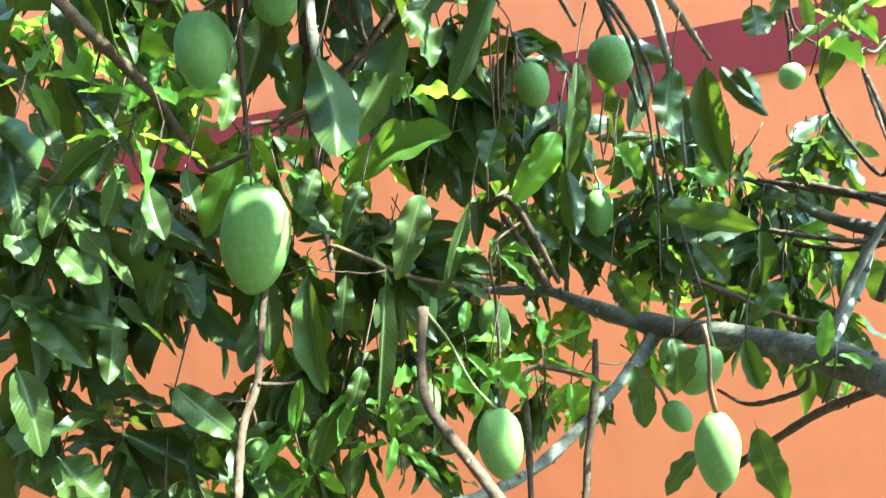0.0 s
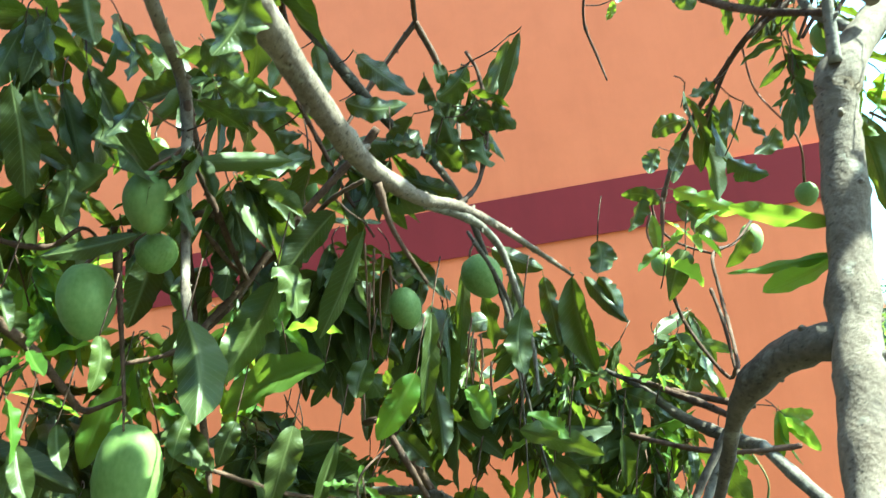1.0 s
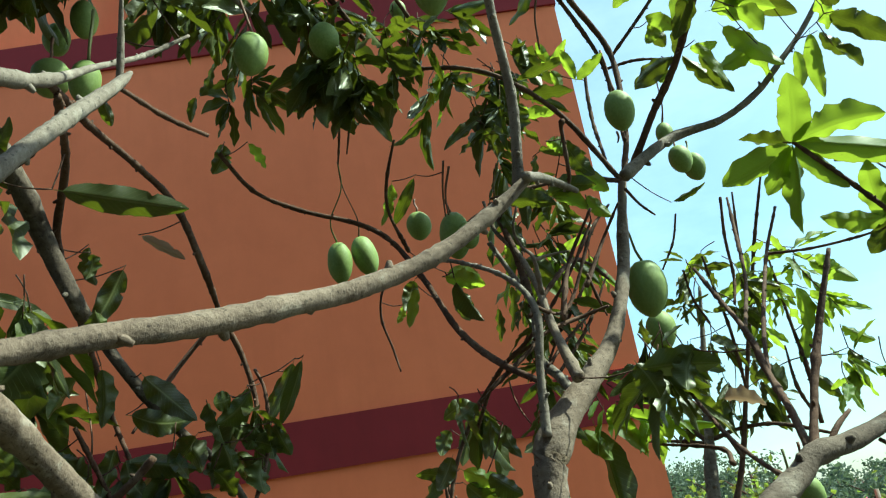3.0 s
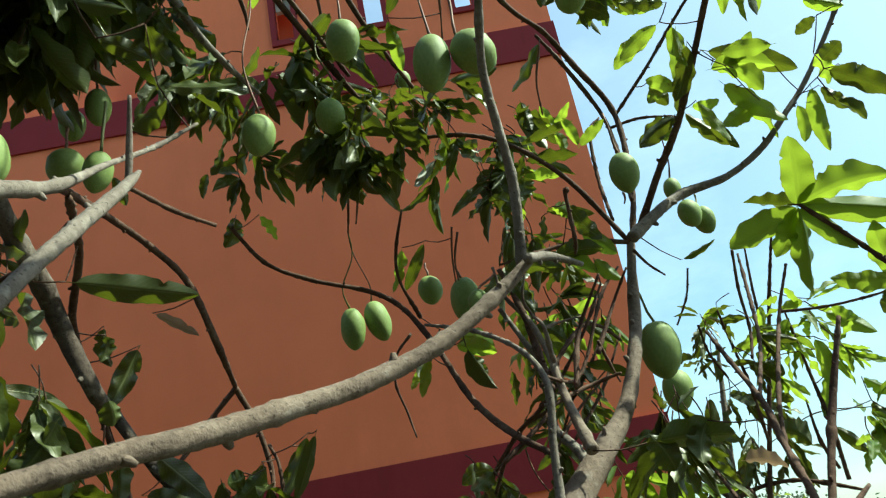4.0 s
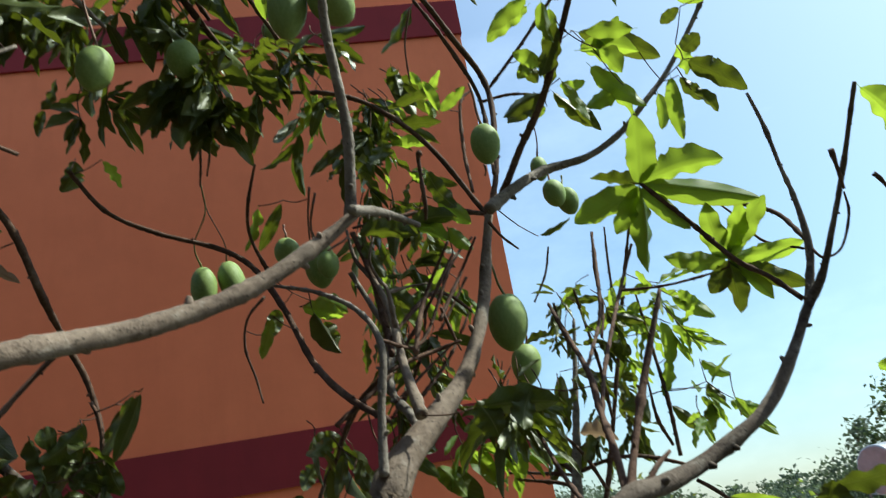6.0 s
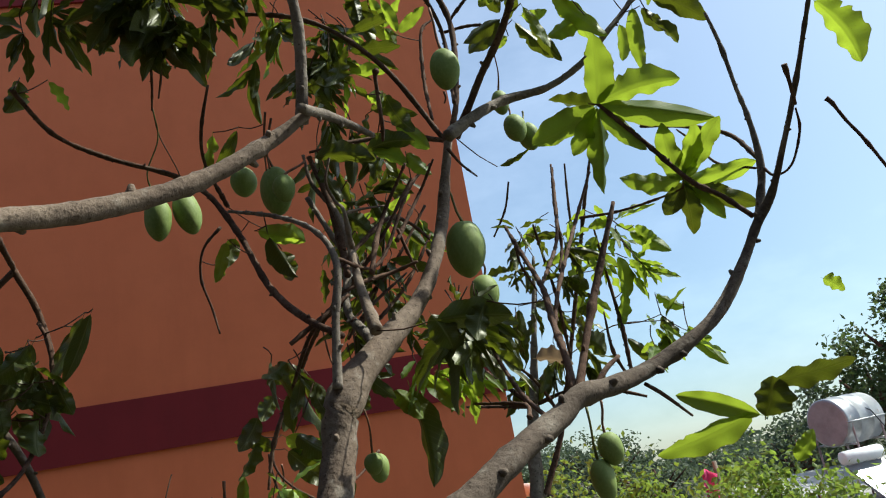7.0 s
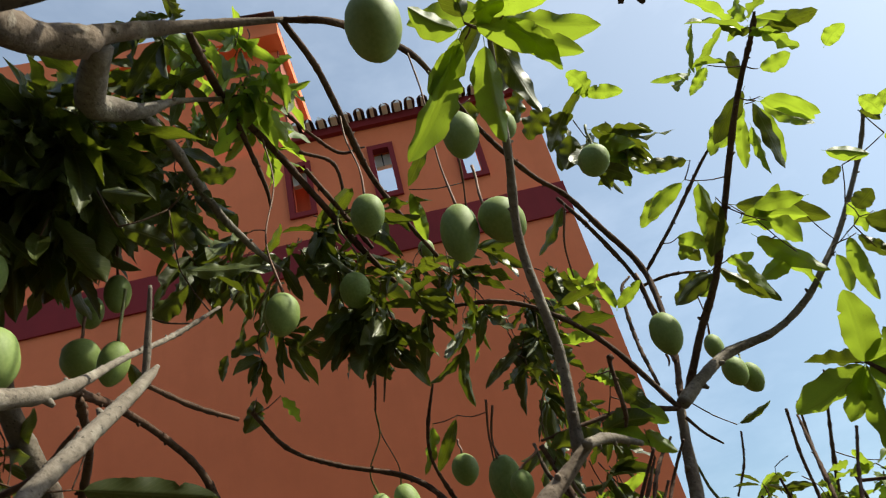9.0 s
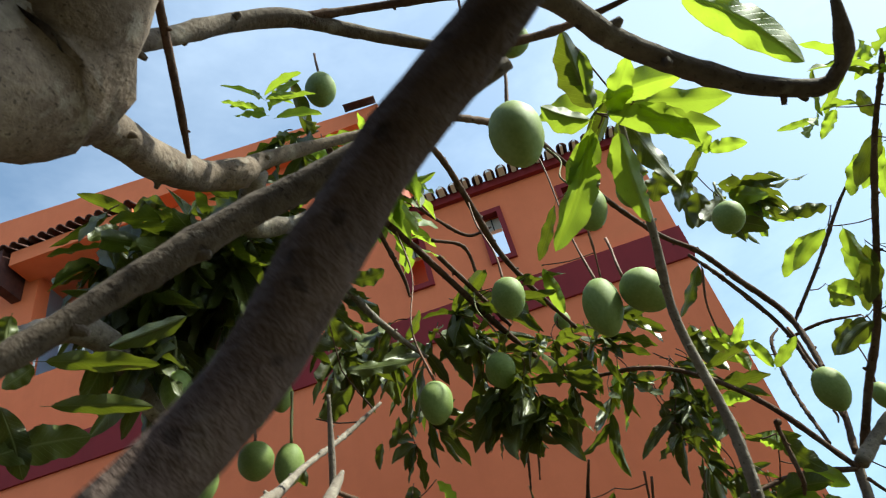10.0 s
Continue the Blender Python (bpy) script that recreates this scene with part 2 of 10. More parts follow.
def mango_skin():
    m, n, l, p = material("green_mango_skin", 0.60, 0.28)
    rnd = n.new("ShaderNodeObjectInfo").outputs["Random"]
    f = noise_node(n, l, 14, 4, 0.5)
    col = ramp(n, l, f, [(0.3, (0.140, 0.196, 0.047)), (0.7, (0.205, 0.264, 0.077))])
    col = blend(n, l, math_node(n, l, "MULTIPLY", rnd, 0.35), col, (0.220, 0.262, 0.082))
    dots = ramp(n, l, noise_node(n, l, 260, 2, 0.4), [(0.66, (0, 0, 0)), (0.74, (1, 1, 1))])
    col = blend(n, l, math_node(n, l, "MULTIPLY", dots, 0.3), col, (0.36, 0.41, 0.23))
    scars = ramp(n, l, noise_node(n, l, 22, 6, 0.75), [(0.70, (0, 0, 0)), (0.76, (1, 1, 1))])
    col = blend(n, l, math_node(n, l, "MULTIPLY", scars, 0.5), col, (0.10, 0.09, 0.04))
    l.new(col, p.inputs["Base Color"])
    p.inputs["Subsurface Weight"].default_value = 0.06
    p.inputs["Subsurface Radius"].default_value = (0.01, 0.014, 0.005)
    bump(n, l, p, noise_node(n, l, 120, 4, 0.5), 0.10, 0.002)
    return m


MANGO = mango_skin()


# ---- building blocks ----
def mesh_of(name, bm, mat, smooth=False):
    me = bpy.data.meshes.new(name)
    bm.to_mesh(me)
    bm.free()
    me.materials.append(mat)
    if smooth:
        me.polygons.foreach_set("use_smooth", [True] * len(me.polygons))
    return me


def hang(ob, parent):
    """Make ob a part of parent, and let its mesh keep world coordinates."""
    ob.parent = parent
    if parent.parent is None:
        ob.matrix_parent_inverse = parent.matrix_basis.inverted()


def part(name, bm, mat, parent, label="", smooth=False):
    ob = new(name, mesh_of(name, bm, mat, smooth))
    hang(ob, parent)
    if label:
        ob["label"] = label
    return ob


def box(bm, x0, x1, y0, y1, z0, z1):
    v = [bm.verts.new(p) for p in ((x0, y0, z0), (x1, y0, z0), (x1, y1, z0), (x0, y1, z0), (x0, y0, z1), (x1, y0, z1), (x1, y1, z1), (x0, y1, z1))]
    for f in ((3, 2, 1, 0), (4, 5, 6, 7), (0, 1, 5, 4), (1, 2, 6, 5), (2, 3, 7, 6), (3, 0, 4, 7)):
        bm.faces.new([v[i] for i in f])


def boxes(*rows):
    bm = bmesh.new()
    for r in rows:
        box(bm, *r)
    return bm


def pierced(x0, x1, z0, z1, y0, y1, holes):
    """A wall slab with rectangular openings right through it."""
    xs = sorted({x0, x1, *[h[i] for h in holes for i in (0, 1)]})
    zs = sorted({z0, z1, *[h[i] for h in holes for i in (2, 3)]})
    bm = bmesh.new()
    vert = {}

    def v(i, k, y):
        key = (i, k, y)
        if key not in vert:
            vert[key] = bm.verts.new((xs[i], y, zs[k]))
        return vert[key]

    def solid(i, k):
        if not (0 <= i < len(xs) - 1 and 0 <= k < len(zs) - 1):
            return False
        cx, cz = (xs[i] + xs[i + 1]) / 2, (zs[k] + zs[k + 1]) / 2
        return not any(h[0] < cx < h[1] and h[2] < cz < h[3] for h in holes)

    for i in range(len(xs) - 1):
        for k in range(len(zs) - 1):
            if not solid(i, k):
                continue
            bm.faces.new((v(i, k, y0), v(i + 1, k, y0), v(i + 1, k + 1, y0), v(i, k + 1, y0)))
            bm.faces.new((v(i, k + 1, y1), v(i + 1, k + 1, y1), v(i + 1, k, y1), v(i, k, y1)))
            for di, dk, a, b in ((-1, 0, (i, k), (i, k + 1)), (1, 0, (i + 1, k + 1), (i + 1, k)), (0, -1, (i + 1, k), (i, k)), (0, 1, (i, k + 1), (i + 1, k + 1))):
                if not solid(i + di, k + dk):
                    bm.faces.new((v(*a, y0), v(*b, y0), v(*b, y1), v(*a, y1)))
    bmesh.ops.recalc_face_normals(bm, faces=bm.faces)
    return bm


def glide(rows, step):
    """Points of a smooth curve through rows of (x, y, z, radius)."""
    p = [np.array(r, float) for r in rows]
    p = [2 * p[0] - p[1]] + p + [2 * p[-1] - p[-2]]
    out = []
    for a, b, c, d in zip(p, p[1:], p[2:], p[3:]):
        n = max(2, int(np.linalg.norm((c - b)[:3]) / step))
        for i in range(n):
            s = i / n
            out.append(0.5 * (2 * b + (c - a) * s + (2 * a - 5 * b + 4 * c - d) * s * s + (3 * b - a - 3 * c + d) * s ** 3))
    out.append(p[-2])
    return out


def tube(bm, rows, sides=8, step=0.03, rough=0.06, seed=0, knots=True):
    rng = random.Random(seed)
    pts = glide(rows, step)
    ring0 = None
    ref = Vector((0.31, 0.17, 0.93))
    knot = [rng.random() < (0.17 if q[3] < 0.0065 else 0.10) and knots for q in pts]
    near = [any(knot[max(0, i - 1):i + 2]) for i in range(len(pts))]
    for i, q in enumerate(pts):
        a, b = pts[max(0, i - 1)], pts[min(len(pts) - 1, i + 1)]
        way = Vector((b - a)[:3]).normalized()
        u = way.cross(ref)
        if u.length < 1e-3:
            u = way.cross(Vector((1, 0, 0)))
        u.normalize()
        w = way.cross(u)
        c = Vector(q[:3])
        r = max(0.0011, q[3]) * ((1.34 if q[3] < 0.0065 else 1.15) if knot[i] else 1.05 if near[i] else 1.0)
        if knots:
            r *= 1 + 0.09 * noise.noise(c * 9)
        ring = []
        for k in range(sides):
            an = 2 * math.pi * k / sides
            rr = r * (1 + rough * (2 * rng.random() - 1) + 0.10 * noise.noise(c * 14 + Vector((k, 0, 0))))
            ring.append(bm.verts.new(c + (u * math.cos(an) + w * math.sin(an)) * rr))
        if ring0:
            for k in range(sides):
                bm.faces.new((ring0[k], ring0[(k + 1) % sides], ring[(k + 1) % sides], ring[k]))
        else:
            bm.faces.new(ring[::-1])
        ring0 = ring
    bm.faces.new(ring0)


count = [0]


def limb(tree, rows, name="branch", mat=None, label=""):
    """One woody limb: a tapering, slightly knotty tube along rows of (x, y, z, radius), with ring scars and bud stubs."""
    count[0] += 1
    rows = [*rows[:-1], (*rows[-1][:3], rows[-1][3] * 0.7)]
    bm = bmesh.new()
    big = max(r[3] for r in rows)
    step = min(0.022, max(0.010, big * 0.7))
    tube(bm, rows, 14 if big > 0.03 else 12 if big > 0.012 else 8, step, 0.055, count[0])
    rng = random.Random(1000 + count[0])
    pts = glide(rows, 0.012)
    k = rng.randint(3, 7)
    while k < len(pts) - 2 and name != "stalk":
        q = pts[k]
        way = Vector((pts[k + 1] - pts[k - 1])[:3]).normalized()
        out = (Matrix.Rotation(rng.uniform(0, 6.28), 3, way) @ way.orthogonal()).normalized()
        r = min(q[3], 0.014)
        at, end = Vector(q[:3]) + out * q[3] * 0.7, Vector(q[:3]) + out * (q[3] + r * rng.uniform(0.3, 0.8)) + way * r * rng.uniform(0.1, 0.7)
        tube(bm, [(*at, r * 0.55), (*((at + end) / 2), r * 0.45), (*end, r * 0.26)], 6, 0.02, 0.08, k, False)
        k += rng.randint(4, 11)
    # thinner wood takes the darker bark, which also makes twigs look backlit
    return part(name, bm, mat or (BARK if big > 0.0105 else BARK_DARK), tree, label, True)


def leaf_mesh(name, mat, seed, fold, droop, wave, twist, seg=26, cols=(-1.0, -0.62, -0.25, 0.0, 0.25, 0.62, 1.0)):
    rng = random.Random(seed)
    bm = bmesh.new()
    uv = bm.loops.layers.uv.new("UVMap")
    jag = 0.05 if seg > 15 else 0.04
    grid, where = [], {}
    ph = rng.random() * 6
    bow = rng.uniform(-0.22, 0.22)
    waves = rng.uniform(4.0, 7.0)
    fat = rng.uniform(0.5, 0.68)
    # torn or eaten places along the margin: side, where, how long, how deep
    bites = [(rng.choice((-1.0, 1.0)), rng.uniform(0.2, 0.95), rng.uniform(0.02, 0.05), rng.uniform(0.15, 0.45)) for _ in range(rng.choice((0, 0, 0, 1, 2)))]
    for i in range(seg + 1):
        s = i / seg
        half = 0.5 * (s ** fat * (1 - s) ** 0.68) / ((fat / (fat + 0.68)) ** fat * (0.68 / (fat + 0.68)) ** 0.68)
        half = max(half, 0.012)
        row = []
        for c in cols:
            edge = half
            if abs(c) == 1:
                edge *= 1 + 0.035 * math.sin(waves * s * math.pi + ph + c * 2) + jag * rng.uniform(-1, 0.5)
                for side, at, long, deep in bites:
                    if side == c and abs(s - at) < long:
                        edge *= 1 - deep
            x = c * edge + bow * math.sin(math.pi * s)
            z = fold * abs(c * edge) - 3.0 * droop * s * s + 0.48 * wave * abs(c) ** 2 * half * math.sin(waves * math.pi * s + ph + (1.7 if c > 0 else 0)) + twist * x * s
            vtx = bm.verts.new((x, s, z))
            where[vtx] = (c * 0.5 + 0.5, s)
            row.append(vtx)
        grid.append(row)
    for i in range(seg):
        for k in range(len(cols) - 1):
            f = bm.faces.new((grid[i][k], grid[i][k + 1], grid[i + 1][k + 1], grid[i + 1][k]))
            for lp in f.loops:
                lp[uv].uv = where[lp.vert]
    # a short leaf stalk
    a = [bm.verts.new(p) for p in ((-0.012, -0.10, 0.0), (0.012, -0.10, 0.0), (0.014, 0.03, 0.004), (-0.014, 0.03, 0.004))]
    f = bm.faces.new(a)
    for lp in f.loops:
        lp[uv].uv = (0.5, 0.02)
    return mesh_of(name, bm, mat, True)


SHAPES = [(0.5, 0.10, 0.40, 0.1), (0.9, 0.22, 0.6, -0.3), (0.35, 0.35, 0.7, 0.5), (0.7, -0.08, 0.45, -0.5), (1.2, 0.18, 0.35, 0.2), (0.2, 0.12, 0.8, 0.8), (0.6, 0.28, 0.9, -0.9), (1.0, 0.05, 0.7, 1.2), (0.4, 0.2, 1.0, -0.2), (0.8, 0.3, 0.5, 0.6), (0.25, 0.0, 0.6, -0.6)]
MESHES = {}
for kind_name, kind_mat in (("mature", LEAF), ("young", YOUNG), ("dry", DRY)):
    MESHES[kind_name] = [leaf_mesh("leaf", kind_mat, 10 + i, *s) for i, s in enumerate(SHAPES)]
    MESHES[kind_name + "_small"] = [leaf_mesh("leaf", kind_mat, 30 + i, *s, 13, (-1.0, -0.5, 0.0, 0.5, 1.0)) for i, s in enumerate(SHAPES)]

leaves = {}
rest = {}
PARTS_MAX = 300


def leaf(tree, base, tip, width, roll=0.0, kind="mature"):
    """A leaf from its stalk to its tip; past the first few hundred of a tree the leaves go into its joined foliage."""
    base, tip = Vector(base), Vector(tip)
    width *= 0.84
    way = tip - base
    length = way.length
    if length < 1e-4:
        return
    way.normalize()
    side = way.cross(Vector((0, 0, 1)))
    if side.length < 0.25:
        side = way.cross(Vector((0.3, 1, 0.2)))
    side.normalize()
    up = side.cross(way)
    m = Matrix.Translation(base) @ Matrix((side, way, up)).transposed().to_4x4() @ Matrix.Rotation(radians(roll), 4, "Y") @ Matrix.Diagonal((width, length, width, 1))
    k = leaves.get(tree.name, 0)
    leaves[tree.name] = k + 1
    me = MESHES[kind if k < PARTS_MAX else kind + "_small"][(k * 7 + k // 5) % len(SHAPES)]
    if k < PARTS_MAX:
        ob = new("leaf", me)
        hang(ob, tree)
        ob.matrix_basis = m
    else:
        rest.setdefault((tree.name, kind), []).append((me, m))


def whorl(tree, at, axis, n, length, seed, kind="mature", droop=0.5, wide=0.26, open_angle=65):
    """A rosette of leaves round a shoot's end."""
    rng = random.Random(seed)
    at, axis = Vector(at), Vector(axis).normalized()
    a = axis.orthogonal().normalized()
    b = axis.cross(a)
    for i in range(n):
        an = i * 2.4 + rng.random() * 0.7
        op = radians(open_angle + rng.uniform(-22, 18))
        d = axis * math.cos(op) + (a * math.cos(an) + b * math.sin(an)) * math.sin(op)
        d.z -= droop * rng.uniform(0.5, 1.3)
        d.normalize()
        ln = length * rng.uniform(0.65, 1.15)
        start = at - axis * rng.uniform(0, 0.05) + d * 0.012
        leaf(tree, start, start + d * ln, ln * wide * rng.uniform(0.85, 1.2), rng.uniform(-40, 40), kind)


twiglets = {}


def twiglet(tree, *points, thick=0.0018):
    """A thin shoot that carries leaves; the shoots of a tree are joined at the end."""
    if tree.name not in twiglets:
        twiglets[tree.name] = bmesh.new()
    n = len(points)
    tube(twiglets[tree.name], [(*q, thick * (1 - 0.35 * i / n)) for i, q in enumerate(points)], 5, 0.03, 0.06, n)


def bunch(tree, at, size, n, length, seed, kind="mature", droop=1.1, wide=0.245):
    """Leafy shoots about a place, within half-axes size: each a thin twig with a loose rosette at its end."""
    rng = random.Random(seed)
    heart = Vector(at)
    droop = min(droop, 1.25)
    left = n
    while left > 0:
        k = min(left, rng.randint(4, 8))
        left -= k
        while True:
            q = Vector((rng.uniform(-1, 1), rng.uniform(-1, 1), rng.uniform(-1, 1)))
            if q.length <= 1:
                break
        tip = heart + Vector((q.x * size[0], q.y * size[1], q.z * size[2]))
        start = tip.lerp(heart, 0.35) + Vector((rng.uniform(-0.03, 0.03), rng.uniform(-0.03, 0.03), rng.uniform(0.04, 0.12)))
        mid = tip.lerp(start, 0.5) + Vector((rng.uniform(-0.02, 0.02), rng.uniform(-0.02, 0.02), 0.012))
        twiglet(tree, start, mid, tip)
        way = (tip - start).normalized()
        for i in range(k):
            base = tip.lerp(mid, rng.uniform(0, 0.8))
            d = Vector((q.x * 0.5 + way.x * 0.4 + rng.uniform(-1, 1), q.y * 0.5 + way.y * 0.4 + rng.uniform(-1, 1), 0.3 * q.z + rng.uniform(-0.5, 0.6) - droop * rng.uniform(0.15, 1.5))).normalized()
            ln = length * rng.uniform(0.6, 1.4)
            leaf(tree, base, base + d * ln, ln * wide * rng.uniform(0.85, 1.4), rng.gauss(0, 60), kind)


def join_rest(tree, kind, rows):
    """All further leaves of a tree as one mesh."""
    vs, fs, uvs, base = [], [], [], 0
    for me, m in rows:
        co = np.empty(len(me.vertices) * 3)
        me.vertices.foreach_get("co", co)
        co = co.reshape(-1, 3)
        mm = np.array(m)
        vs.append(co @ mm[:3, :3].T + mm[:3, 3])
        fs += [tuple(base + v for v in p.vertices) for p in me.polygons]
        u = np.empty(len(me.loops) * 2)
        me.uv_layers[0].data.foreach_get("uv", u)
        uvs.append(u)
        base += len(me.vertices)
    out = bpy.data.meshes.new("foliage")
    out.from_pydata(np.concatenate(vs).tolist(), [], fs)
    layer = out.uv_layers.new(name="UVMap")
    layer.data.foreach_set("uv", np.concatenate(uvs))
    out.polygons.foreach_set("use_smooth", [True] * len(out.polygons))
    out.materials.append({"mature": LEAF, "young": YOUNG, "dry": DRY}[kind])
    ob = new("foliage", out)
    hang(ob, tree)
    tagged(ob, kind="stuff")


def mango_mesh(seed):
    rng = random.Random(seed)
    bm = bmesh.new()
    bmesh.ops.create_uvsphere(bm, u_segments=20, v_segments=14, radius=0.5)
    bend = rng.uniform(0.05, 0.12)
    for v in bm.verts:
        z = v.co.z
        fat = 1.0 + 0.16 * z - 0.10 * (z * 2) ** 4
        v.co.x = v.co.x * fat + bend * (0.25 - z * z)
        v.co.y = v.co.y * fat * 0.9
        v.co += Vector((noise.noise(v.co * 3 + Vector((seed, 0, 0))), noise.noise(v.co * 3 + Vector((0, seed, 0))), 0)) * 0.02
        if z > 0.47:
            v.co.z -= 0.02
    return mesh_of("mango", bm, MANGO, True)


MANGO_MESHES = [mango_mesh(s) for s in range(4)]
mangoes = [0]


def mango(at, length, width, tilt=0.0, stalk=None, label="smooth pale green unripe mango hanging on its stalk"):
    """A hanging fruit with its middle at that place; tilt in degrees to the side; stalk: where its stalk leaves the twig."""
    k = mangoes[0]
    mangoes[0] += 1
    ob = new("mango", MANGO_MESHES[k % 4])
    rz = (k * 73) % 360
    m = Matrix.Translation(at) @ Matrix.Rotation(radians(tilt), 4, "Y") @ Matrix.Rotation(radians(rz), 4, "Z") @ Matrix.Diagonal((width, width, length, 1))
    ob.matrix_basis = m
    tagged(ob, label, "mango", "green mangoes on the trees")
    top = Matrix.Translation(at) @ Matrix.Rotation(radians(tilt), 4, "Y") @ Vector((0, 0, length * 0.46))
    end = Vector(stalk) if stalk else top + Vector((0.01 * math.sin(k), 0.01 * math.cos(k), 0.09 + 0.04 * math.sin(k * 1.7)))
    far = (end - Vector(top)).length > 0.15   # long stalks are thin and sway
    sway = Vector((math.sin(k * 2.3), math.cos(k * 1.9), 0)) * (0.022 if far else 0.004)
    one, two = Vector(top).lerp(end, 0.3) + sway, Vector(top).lerp(end, 0.68) - sway * 0.5
    thick = 0.0023 if far else 0.0034
    bm = bmesh.new()
    tube(bm, [(*top, 0.0036), (*one, thick), (*two, thick * 0.95), (*end, thick * 1.1)], 6, 0.015, 0.08, k, False)
    part("stalk", bm, STALK_RED if k % 3 else STALK_GREEN, ob, "thin reddish-green stalk", True)
    return ob


def root(name, at, label, category, group="", kind=""):
    ob = new(name)
    ob.empty_display_size = 0.1
    ob.matrix_basis = Matrix.Translation(at)
    return tagged(ob, label, category, group, kind)


# ---- ground and distance ----
def ground_z(x, y):
    """The hillside falls away from the yard."""
    r = math.hypot(x, y)
    if r < 28:
        s = min(1.0, max(0.0, (28 - r) / 14))
        return s * s * (3 - 2 * s)
    return -0.078 * (r - 28) + 0.02 * (r - 28) * noise.noise(Vector((x, y, 0)) * 0.004) * min(1.0, r / 900)


bm = bmesh.new()
bmesh.ops.create_grid(bm, x_segments=150, y_segments=150, size=1)
for v in bm.verts:
    for i in (0, 1):
        v.co[i] = math.copysign(abs(v.co[i]) ** 2.6 * 1500, v.co[i])
    v.co.z = ground_z(v.co.x, v.co.y)
tagged(new("ground", mesh_of("ground", bm, SOIL)), "dry brown earth ground with sparse scrub", "ground", kind="structure")

# ---- the orange building ----
FACE = 8.0
XR = 3.0
PIPE_Z = 3.01
house = root("building", (-2.0, FACE + 2, 0), "orange painted house with maroon bands and tiled parapet", "building")
WINDOWS = [(x, x + 0.150, 7.495, 8.005) for x in (0.757, 1.507, 2.257)]
part("wall", pierced(-9.0, XR, 0.0, 6.98, FACE, FACE + 0.22, []), ORANGE, house, "smooth orange plastered wall")
part("wall", boxes((XR - 0.22, XR, FACE + 0.223, FACE + 7.0, 0.0, 8.30)), ORANGE, house)
part("wall", boxes((-9.0, XR, FACE + 7.003, FACE + 7.2, 0.0, 6.98)), ORANGE, house)
part("parapet", pierced(-0.35, XR, 6.983, 8.28, FACE, FACE + 0.13, WINDOWS), ORANGE, house, "orange parapet with small square openings")
part("roof_slab", boxes((-9.0, XR - 0.23, FACE + 0.25, FACE + 7.0, 6.86, 7.0)), CONCRETE, house)
part("band", boxes((-9.0, XR + 0.012, FACE - 0.022, FACE + 0.06, 3.665, 4.0)), MAROON, house, "maroon painted band")
part("band", boxes((-9.0, XR + 0.012, FACE - 0.022, FACE + 0.06, 6.885, 7.2)), MAROON, house, "maroon painted band")
for i, (x0, x1, z0, z1) in enumerate(WINDOWS):
    w = part("window", pierced(x0 - 0.042, x1 + 0.042, z0 - 0.045, z1 + 0.045, FACE - 0.026, FACE + 0.05, [(x0 + 0.004, x1 - 0.004, z0 + 0.004, z1 - 0.004)]), MAROON, house, "maroon surround of an unglazed opening")
    part("sill", boxes((x0 + 0.006, x1 - 0.006, FACE + 0.052, FACE + 0.14, z0 + 0.002, z0 + 0.012)), CREAM, w)
    part("lintel", boxes((x0 + 0.005, x1 - 0.005, FACE + 0.070, FACE + 0.118, z1 - 0.135, z1 - 0.006)), CREAM, w, "cream plastered lintel")
    part("bar", boxes(((x0 + x1) / 2 - 0.005, (x0 + x1) / 2 + 0.005, FACE + 0.054, FACE + 0.066, z1 - 0.14, z1 - 0.006)), DARK, w)
# added backing; hides the block's sunlit side behind the left opening
part("stair_wall", boxes((0.66, 1.02, FACE + 0.24, FACE + 0.32, 7.203, 8.22)), ORANGE, house, "added backing behind a parapet opening")
# tiled coping on the parapet
part("ledge", boxes((0.82, XR + 0.03, FACE - 0.05, FACE + 0.20, 8.283, 8.37)), MAROON, house, "maroon ledge under roof tiles")


def tile_mesh(name, length, radius):
    bm = bmesh.new()
    rows = []
    for y in (0.0, length):
        outer = [(radius * math.cos(a), y, radius * math.sin(a)) for a in np.linspace(0, math.pi, 8)]
        inner = [(0.8 * radius * math.cos(a), y, 0.8 * radius * math.sin(a)) for a in np.linspace(math.pi, 0, 8)]
        rows.append([bm.verts.new(p) for p in outer + inner])
    n = len(rows[0])
    for k in range(n):
        bm.faces.new((rows[0][k], rows[0][(k + 1) % n], rows[1][(k + 1) % n], rows[1][k]))
    bm.faces.new(rows[0][::-1])
    bm.faces.new(rows[1])
    return mesh_of(name, bm, TILE, True)


TILE_MESH = tile_mesh("roof_tile", 0.36, 0.050)
rng = random.Random(4)
